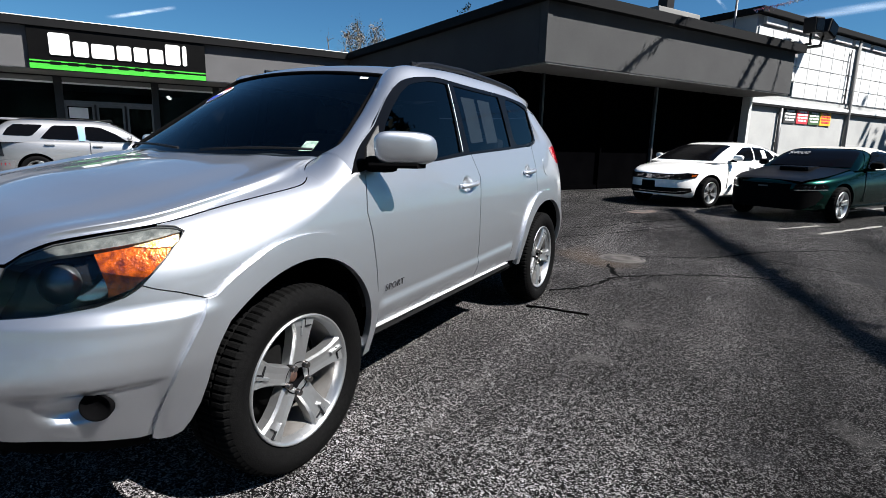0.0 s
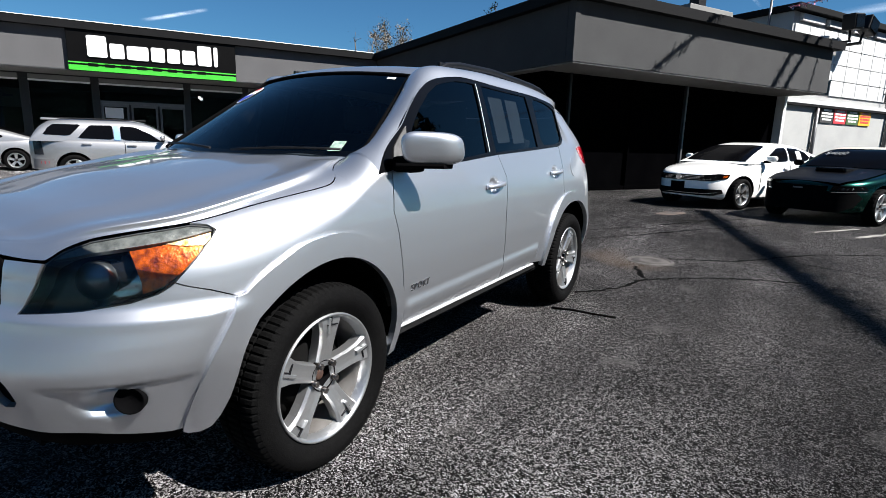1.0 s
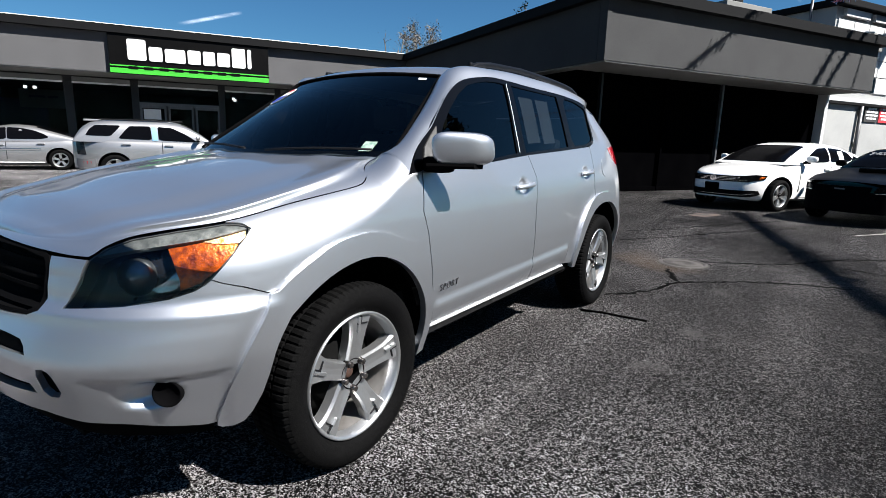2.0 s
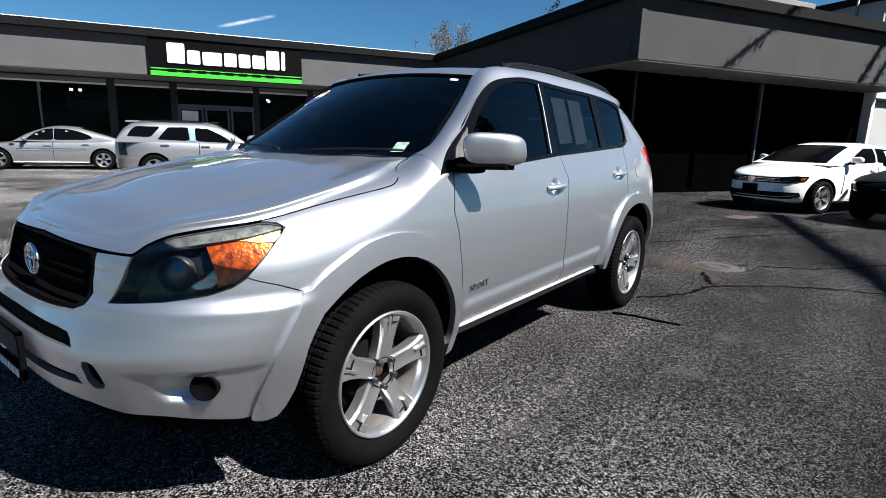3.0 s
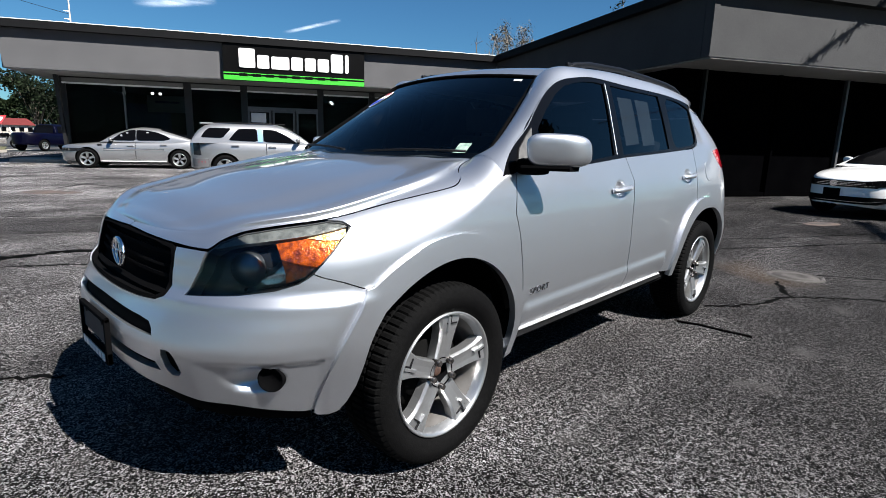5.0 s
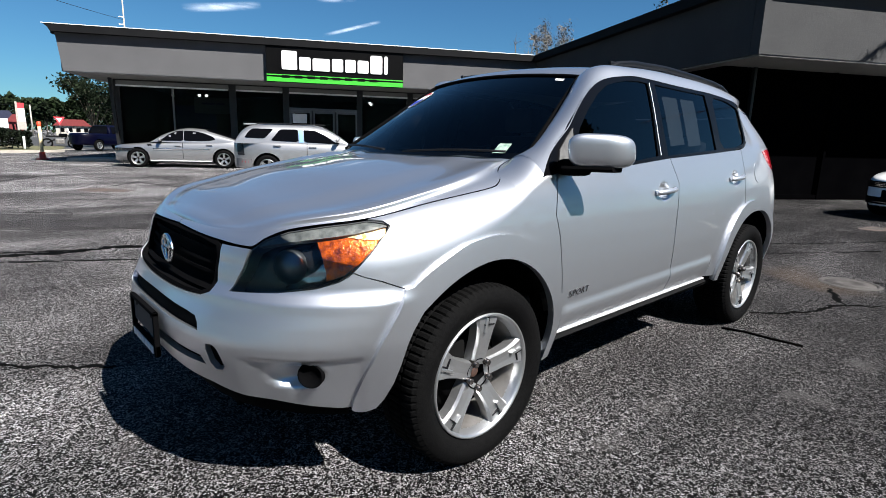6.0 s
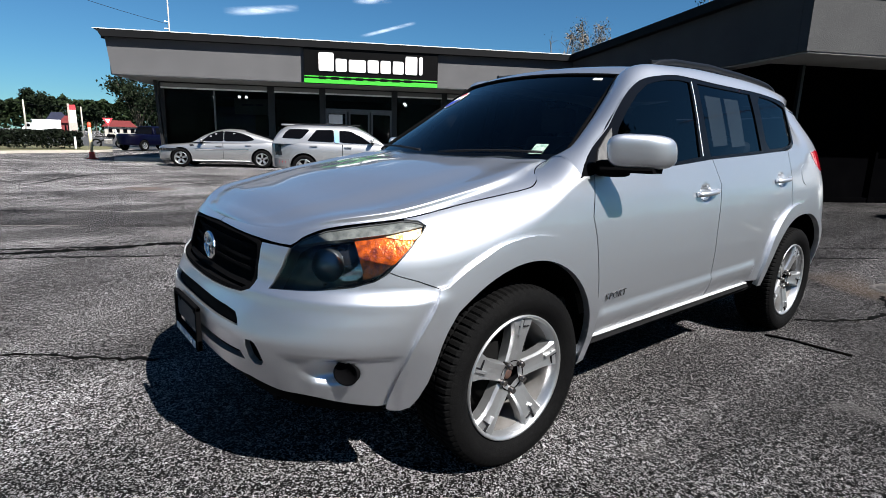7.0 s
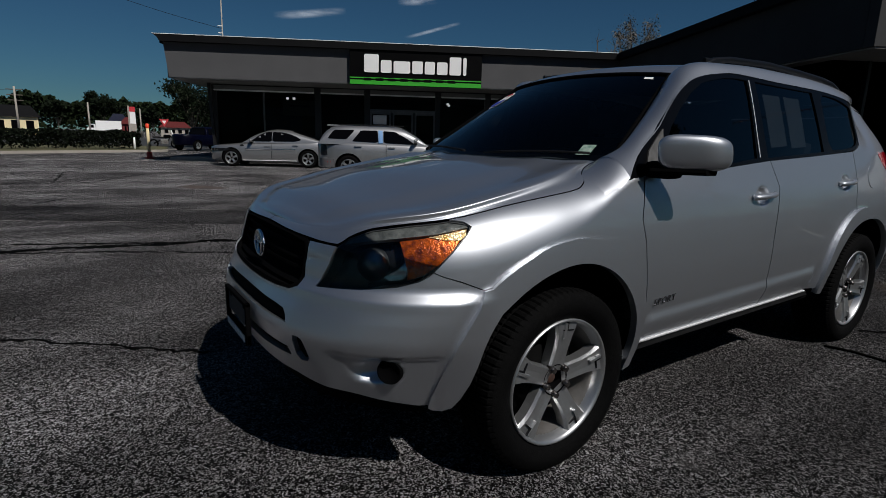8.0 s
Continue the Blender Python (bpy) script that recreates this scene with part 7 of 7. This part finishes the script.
WHITE_PAINT = material("white_car_paint", (0.78, 0.78, 0.77), 0.3, 0.0, 1.0, second=(0.74, 0.74, 0.73), scale=0.8, rough_var=0.03)
SILVER_B = material("silver_car_paint", (0.35, 0.35, 0.355), 0.38, 0.80, 1.0, second=(0.33, 0.33, 0.335), scale=0.8, rough_var=0.03)
SILVER_C = material("pale_silver_car_paint", (0.36, 0.36, 0.365), 0.38, 0.80, 1.0, second=(0.34, 0.34, 0.345), scale=0.8, rough_var=0.03)
GREEN_PAINT = material("dark_green_car_paint", (0.002, 0.034, 0.026), 0.22, 0.95, 0.15, second=(0.001, 0.026, 0.02), scale=0.8, rough_var=0.03)
BLUE_PAINT = material("dark_blue_car_paint", (0.0007, 0.0008, 0.007), 0.35, 0.0, 0.1, spec=0.12, second=(0.0007, 0.0007, 0.005), scale=0.8)
BLACK_HOOD = material("black_hood_paint", (0.002, 0.002, 0.0024), 0.36, 0.0, 0.0, scale=1, spec=0.10)
PALE_TOP = material("pale_canvas_top", (0.34, 0.32, 0.29), 0.9, second=(0.26, 0.245, 0.22), scale=5, grain=0.2, grain_scale=200)
CLADDING = material("grey_cladding", (0.12, 0.12, 0.125), 0.6, second=(0.09, 0.09, 0.095), scale=4)

FILM = material("pale_blue_film", (0.20, 0.36, 0.62), 0.3, scale=3)

# white saloon in front of the canopy
parked_car("saloon_car", "white four-door saloon parked nose out by the canopy", B @ pose(10.75, 5.02, 0), WHITE_PAINT, dict(
    half=0.915, front=0.88, rear=1.15, base=2.80, low=0.20, tyre=0.325, rim=0.225, start=54,
    top=([-0.9, -0.86, -0.6, 0.0, 0.55, 1.0, 2.5, 3.2, 3.7, 3.95], [0.66, 0.70, 0.80, 0.90, 0.965, 0.97, 1.0, 1.04, 1.05, 0.95]),
    roof=(1.04, 2.40), belt_z=0.945, mirror=(0.68, 0.98),
    roofline=[(0.16, 0.0), (0.60, 0.235), (1.04, 0.40), (1.5, 0.465), (2.0, 0.45), (2.6, 0.33), (3.2, 0.13), (3.6, 0.0)],
    panes=[("front_window", [(0.70, 0.985), (0.80, 0.99), (1.62, 1.01), (1.62, 1.30), (1.30, 1.29), (1.0, 1.17)]), ("rear_window", [(1.68, 1.01), (2.38, 1.03), (2.50, 1.09), (2.36, 1.21), (2.1, 1.28), (1.68, 1.305)]), ("quarter_window", [(2.46, 1.04), (2.76, 1.06), (2.70, 1.10), (2.56, 1.15)])],
    face=[("grille", [(-0.64, 0.585), (0.64, 0.585), (0.66, 0.70), (-0.66, 0.70)], MATTE_BLACK, 0.006), ("grille_bar", [(-0.50, 0.612), (0.50, 0.612), (0.50, 0.620), (-0.50, 0.620)], CHROME, 0.014),
          ("grille_bar", [(-0.50, 0.640), (0.50, 0.640), (0.50, 0.648), (-0.50, 0.648)], CHROME, 0.014), ("grille_bar", [(-0.50, 0.668), (0.50, 0.668), (0.50, 0.676), (-0.50, 0.676)], CHROME, 0.014),
          ("plate", [(-0.18, 0.40), (0.14, 0.40), (0.14, 0.55), (-0.18, 0.55)], MATTE_BLACK, 0.02), ("lower_grille", [(-0.76, 0.34), (-0.66, 0.285), (0.66, 0.285), (0.76, 0.34), (0.74, 0.415), (-0.74, 0.415)], MATTE_BLACK, 0.006),
          ("lower_trim", [(-0.40, 0.318), (0.56, 0.318), (0.70, 0.352), (0.70, 0.362), (0.55, 0.328), (-0.40, 0.328)], CHROME, 0.014), ("badge", rounded([(-0.07, 0.585), (0.07, 0.585), (0.07, 0.70), (-0.07, 0.70)], 2), CHROME, 0.018)],
    lamps=[("headlamp", [(0.44, 0.590), (0.66, 0.600), (0.785, 0.645), (0.80, 0.725), (0.70, 0.735), (0.48, 0.700)], GLOSS_BLACK), ("lamp_glass", [(0.50, 0.606), (0.60, 0.612), (0.61, 0.632), (0.51, 0.624)], CHROME), ("lamp_bowl", [(0.57, 0.645), (0.66, 0.655), (0.66, 0.690), (0.57, 0.680)], CHROME), ("corner_lamp", [(0.735, 0.65), (0.775, 0.665), (0.785, 0.705), (0.745, 0.70)], AMBER)],
    side=[("door_gap", [(1.62, 0.40), (1.63, 0.40), (1.63, 0.93), (1.62, 0.93)], TRIM), ("front_door_gap", [(0.52, 0.40), (0.53, 0.40), (0.56, 0.90), (0.55, 0.90)], TRIM), ("lower_chrome", [(0.45, 0.27), (2.35, 0.27), (2.35, 0.285), (0.45, 0.285)], CHROME)],
    handles=[(1.35, 0.84), (2.45, 0.87)], pillars=[("window_paper", [(1.98, 1.05), (2.16, 1.05), (2.14, 1.24), (1.96, 1.24)], PAPER)], boxes=[("roof_fin", (2.3, 2.46, -0.03, 0.03, 1.34, 1.43), TRIM, 0.01)]))

# dark green coupe with a black hood
coupe = parked_car("coupe_car", "dark green two-door coupe with black hood and bright wheels", B @ pose(10.85, 2.62, 0), GREEN_PAINT, dict(
    half=0.93, front=0.95, rear=1.10, base=2.57, low=0.20, tyre=0.325, rim=0.235, start=84,
    top=([-0.97, -0.9, -0.5, 0.0, 0.6, 1.0, 2.2, 3.0, 3.5, 3.7], [0.62, 0.70, 0.78, 0.85, 0.93, 0.94, 0.96, 0.98, 0.99, 0.9]),
    roof=(1.16, 2.1), belt_z=0.92, mirror=(0.85, 0.93), mirror_paint=MATTE_BLACK, cover=(1.24, 2.85, PALE_TOP),
    roofline=[(0.50, 0.0), (0.85, 0.22), (1.18, 0.37), (1.55, 0.425), (2.0, 0.405), (2.5, 0.25), (3.0, 0.0)],
    pillars=[("pillar", [(0.66, 0.94), (0.74, 0.94), (1.28, 1.275), (1.20, 1.282)], GREEN_PAINT)],
    panes=[("side_window", [(0.86, 0.955), (2.0, 0.975), (2.0, 1.23), (1.6, 1.265), (1.30, 1.235), (1.05, 1.10)])],
    # nose_panel: black bumper face, with the front's shade in its colour
    face=[("nose_panel", [(-0.60, 0.235), (0.60, 0.235), (0.74, 0.33), (0.80, 0.48), (0.74, 0.585), (-0.74, 0.585), (-0.80, 0.48), (-0.74, 0.33)], MATTE_BLACK, 0.004), ("grille", [(-0.42, 0.575), (0.42, 0.575), (0.44, 0.675), (-0.44, 0.675)], MATTE_BLACK, 0.010), ("badge", [(-0.08, 0.61), (0.08, 0.61), (0.08, 0.635), (-0.08, 0.635)], GREY_FRAME, 0.02), ("lower_intake", [(-0.5, 0.27), (0.5, 0.27), (0.46, 0.42), (-0.46, 0.42)], MATTE_BLACK, 0.008)],
    lamps=[("headlamp", [(0.46, 0.59), (0.70, 0.59), (0.83, 0.625), (0.80, 0.69), (0.50, 0.68)], GLOSS_BLACK), ("lamp_bowl", [(0.55, 0.61), (0.66, 0.612), (0.68, 0.655), (0.57, 0.65)], REFLECTOR), ("corner_lamp", [(0.70, 0.61), (0.79, 0.635), (0.78, 0.665), (0.71, 0.655)], WHITE_LENS), ("lamp_rim", [(0.49, 0.565), (0.82, 0.585), (0.82, 0.600), (0.49, 0.578)], CHROME)],
    side=[("door_gap", [(0.72, 0.35), (0.73, 0.35), (0.76, 0.88), (0.75, 0.88)], TRIM), ("sill_chrome", [(0.45, 0.24), (2.15, 0.24), (2.15, 0.26), (0.45, 0.26)], CHROME)],
    handles=[(1.75, 0.80)], boxes=[("hood_scoop", (0.02, 0.52, -0.26, 0.26, 0.87, 0.965), BLACK_HOOD, 0.035), ("scoop_mouth", (0.006, 0.03, -0.22, 0.22, 0.895, 0.945), MATTE_BLACK, 0.006)]))
# black hood skin and the chalked price
def coupe_hood(a, b):
    x = -0.86 + a * 1.40
    t = 2 * b - 1
    tp = smooth([-0.97, -0.9, -0.5, 0.0, 0.6, 1.0], [0.62, 0.70, 0.78, 0.85, 0.93, 0.94])
    w = 0.74 * min(1.0, 0.80 + 0.6 * a)
    return (x, w * t, tp(x) + 0.032 - 0.016 * t * t - 0.006 * t ** 6)
sheet("hood", coupe_hood, 16, 16, BLACK_HOOD, coupe, "black hood")
txt = bpy.data.curves.new("price", "FONT")
txt.body, txt.size, txt.extrude, txt.shear = "$4000", 0.15, 0.001, 0.3
tmp = new("price", txt)
bpy.context.view_layer.update()
me = bpy.data.meshes.new_from_object(tmp.evaluated_get(bpy.context.evaluated_depsgraph_get()))
bpy.data.objects.remove(tmp)
me.materials.clear()
me.materials.append(material("white_chalk", (0.30, 0.31, 0.32), 0.9, second=(0.05, 0.05, 0.06), scale=25, amount=1.0))
price = new("price_writing", me)
price.parent, price.matrix_local = coupe, Matrix(((0.05, 0.857, -0.515, 0.90), (-1, 0, 0, 0.56), (0.0, 0.515, 0.857, 1.165), (0, 0, 0, 1)))
price.location += Vector((-0.515, 0, 0.857)) * 0.035
tagged(price, "white chalked price on the windscreen")

# silver saloon by the showroom
parked_car("saloon_car", "silver four-door saloon with dark glass beside the showroom", B @ pose(-6.36, 19.03, 0), SILVER_B, dict(
    half=0.915, front=0.93, rear=1.16, base=2.81, low=0.19, tyre=0.325, rim=0.22, start=90,
    top=([-0.95, -0.9, -0.6, 0.0, 0.5, 1.0, 2.5, 3.2, 3.7, 4.0], [0.62, 0.68, 0.76, 0.82, 0.87, 0.89, 0.93, 1.0, 1.03, 0.92]),
    roof=(1.26, 2.2), belt_z=0.885, mirror=(0.72, 0.88),
    roofline=[(0.40, 0.0), (0.82, 0.29), (1.26, 0.46), (1.65, 0.515), (2.05, 0.495), (2.6, 0.35), (3.15, 0.17), (3.6, 0.0)],
    panes=[("front_window", [(0.72, 0.93), (1.48, 0.945), (1.48, 1.295), (1.25, 1.27), (1.0, 1.155)]), ("rear_window", [(1.50, 0.945), (2.32, 0.96), (2.52, 1.00), (2.54, 1.04), (2.42, 1.12), (2.15, 1.225), (1.85, 1.285), (1.50, 1.295)])],
    face=[("grille", [(-0.35, 0.50), (0.35, 0.50), (0.35, 0.60), (-0.35, 0.60)], TRIM, 0.006)],
    lamps=[("headlamp", [(0.50, 0.55), (0.84, 0.56), (0.88, 0.66), (0.55, 0.66)], REFLECTOR), ("lamp_bowl", [(0.60, 0.575), (0.74, 0.58), (0.75, 0.635), (0.61, 0.63)], CHROME)],
    side=[("door_moulding", [(0.50, 0.60), (2.35, 0.615), (2.35, 0.66), (0.50, 0.645)], CLADDING), ("moulding_top", [(0.50, 0.65), (2.35, 0.665), (2.35, 0.68), (0.50, 0.665)], CHROME), ("door_gap", [(1.46, 0.33), (1.475, 0.33), (1.475, 0.86), (1.46, 0.86)], TRIM), ("sill_line", [(0.42, 0.235), (2.4, 0.235), (2.4, 0.26), (0.42, 0.26)], PAPER), ("tail_lamp", [(3.72, 0.72), (3.95, 0.72), (3.95, 0.86), (3.74, 0.86)], RED_LENS), ("fender_vent", [(0.34, 0.74), (0.48, 0.76), (0.44, 0.82), (0.32, 0.80)], TRIM)],
    handles=[(1.22, 0.75), (2.25, 0.80)]))

# pale silver crossover, facing the other way
parked_car("crossover_car", "pale silver crossover with roof spoiler beside the showroom", B @ pose(0.98, 14.25, 0, 0, 0, 180), SILVER_C, dict(
    half=0.91, front=0.92, rear=0.98, base=2.60, low=0.26, tyre=0.34, rim=0.225, start=70,
    top=([-0.94, -0.88, -0.5, 0.0, 0.5, 1.0, 2.5, 3.3, 3.55], [0.72, 0.82, 0.92, 0.98, 1.03, 1.04, 1.06, 1.06, 0.98]),
    roof=(1.08, 3.14), belt_z=0.985, lean=0.15, mirror=(0.62, 1.04),
    roofline=[(0.26, 0.0), (0.70, 0.34), (1.08, 0.52), (1.6, 0.585), (2.4, 0.585), (3.0, 0.53), (3.22, 0.43), (3.44, 0.12), (3.48, 0.0)],
    panes=[("front_window", [(0.66, 1.02), (1.58, 1.05), (1.60, 1.39), (1.27, 1.375), (0.95, 1.22)]), ("rear_window", [(1.74, 1.055), (2.50, 1.075), (2.36, 1.25), (2.24, 1.39), (1.76, 1.40)]), ("quarter_window", [(2.66, 1.13), (3.20, 1.14), (3.10, 1.30), (2.99, 1.395), (2.42, 1.40)])],
    side=[("tail_lamp", [(3.22, 0.66), (3.42, 0.66), (3.44, 0.98), (3.26, 1.0)], REFLECTOR), ("lower_cladding", [(0.5, 0.30), (2.1, 0.30), (2.1, 0.46), (0.5, 0.46)], CLADDING), ("rear_cladding", [(3.02, 0.34), (3.46, 0.34), (3.46, 0.56), (3.02, 0.56)], CLADDING), ("door_gap", [(1.50, 0.45), (1.515, 0.45), (1.515, 1.0), (1.50, 1.0)], TRIM), ("side_marker", [(3.12, 0.44), (3.30, 0.44), (3.30, 0.50), (3.12, 0.50)], RED_LENS)],
    handles=[(1.25, 0.90), (2.22, 0.92)], boxes=[("spoiler", (2.86, 3.24, -0.58, 0.58, 1.492, 1.545), SILVER_C, 0.025), ("roof_rail", (1.0, 2.9, 0.60, 0.63, 1.53, 1.56), TRIM, 0.008)], pillars=[("blue_film", [(1.60, 1.04), (1.73, 1.04), (1.74, 1.40), (1.62, 1.40)], FILM)]))

# dark blue pickup at the road
truck = parked_car("pickup_truck", "dark blue pickup truck by the road", Matrix.Translation(far(78.35, 41.5, None, 0)) @ Matrix.Rotation(radians(218), 4, "Z") @ Matrix.Scale(0.84, 4), BLUE_PAINT, dict(
    half=0.98, front=0.95, rear=1.15, base=3.6, low=0.40, tyre=0.40, rim=0.24, start=90, category="truck",
    top=([-0.97, -0.9, -0.5, 0.4, 1.0, 2.4, 2.6, 4.6, 4.75], [0.95, 1.08, 1.14, 1.20, 1.22, 1.22, 1.22, 1.22, 1.1]),
    roof=(1.05, 2.40), belt_z=1.18, mirror=(0.75, 1.22),
    roofline=[(0.43, 0.0), (0.75, 0.36), (1.05, 0.60), (1.5, 0.67), (2.2, 0.66), (2.45, 0.58), (2.55, 0.1), (2.56, 0.0)],
    panes=[("front_window", [(0.80, 1.24), (1.52, 1.24), (1.52, 1.72), (1.20, 1.70)]), ("rear_window", [(1.58, 1.24), (2.32, 1.24), (2.30, 1.70), (1.58, 1.72)])],
    side=[("door_gap", [(1.50, 0.55), (1.515, 0.55), (1.515, 1.15), (1.50, 1.15)], TRIM)], handles=[(1.3, 1.05)], lamps=[("headlamp", [(0.55, 0.88), (0.90, 0.88), (0.92, 1.02), (0.56, 1.02)], WHITE_LENS)]))
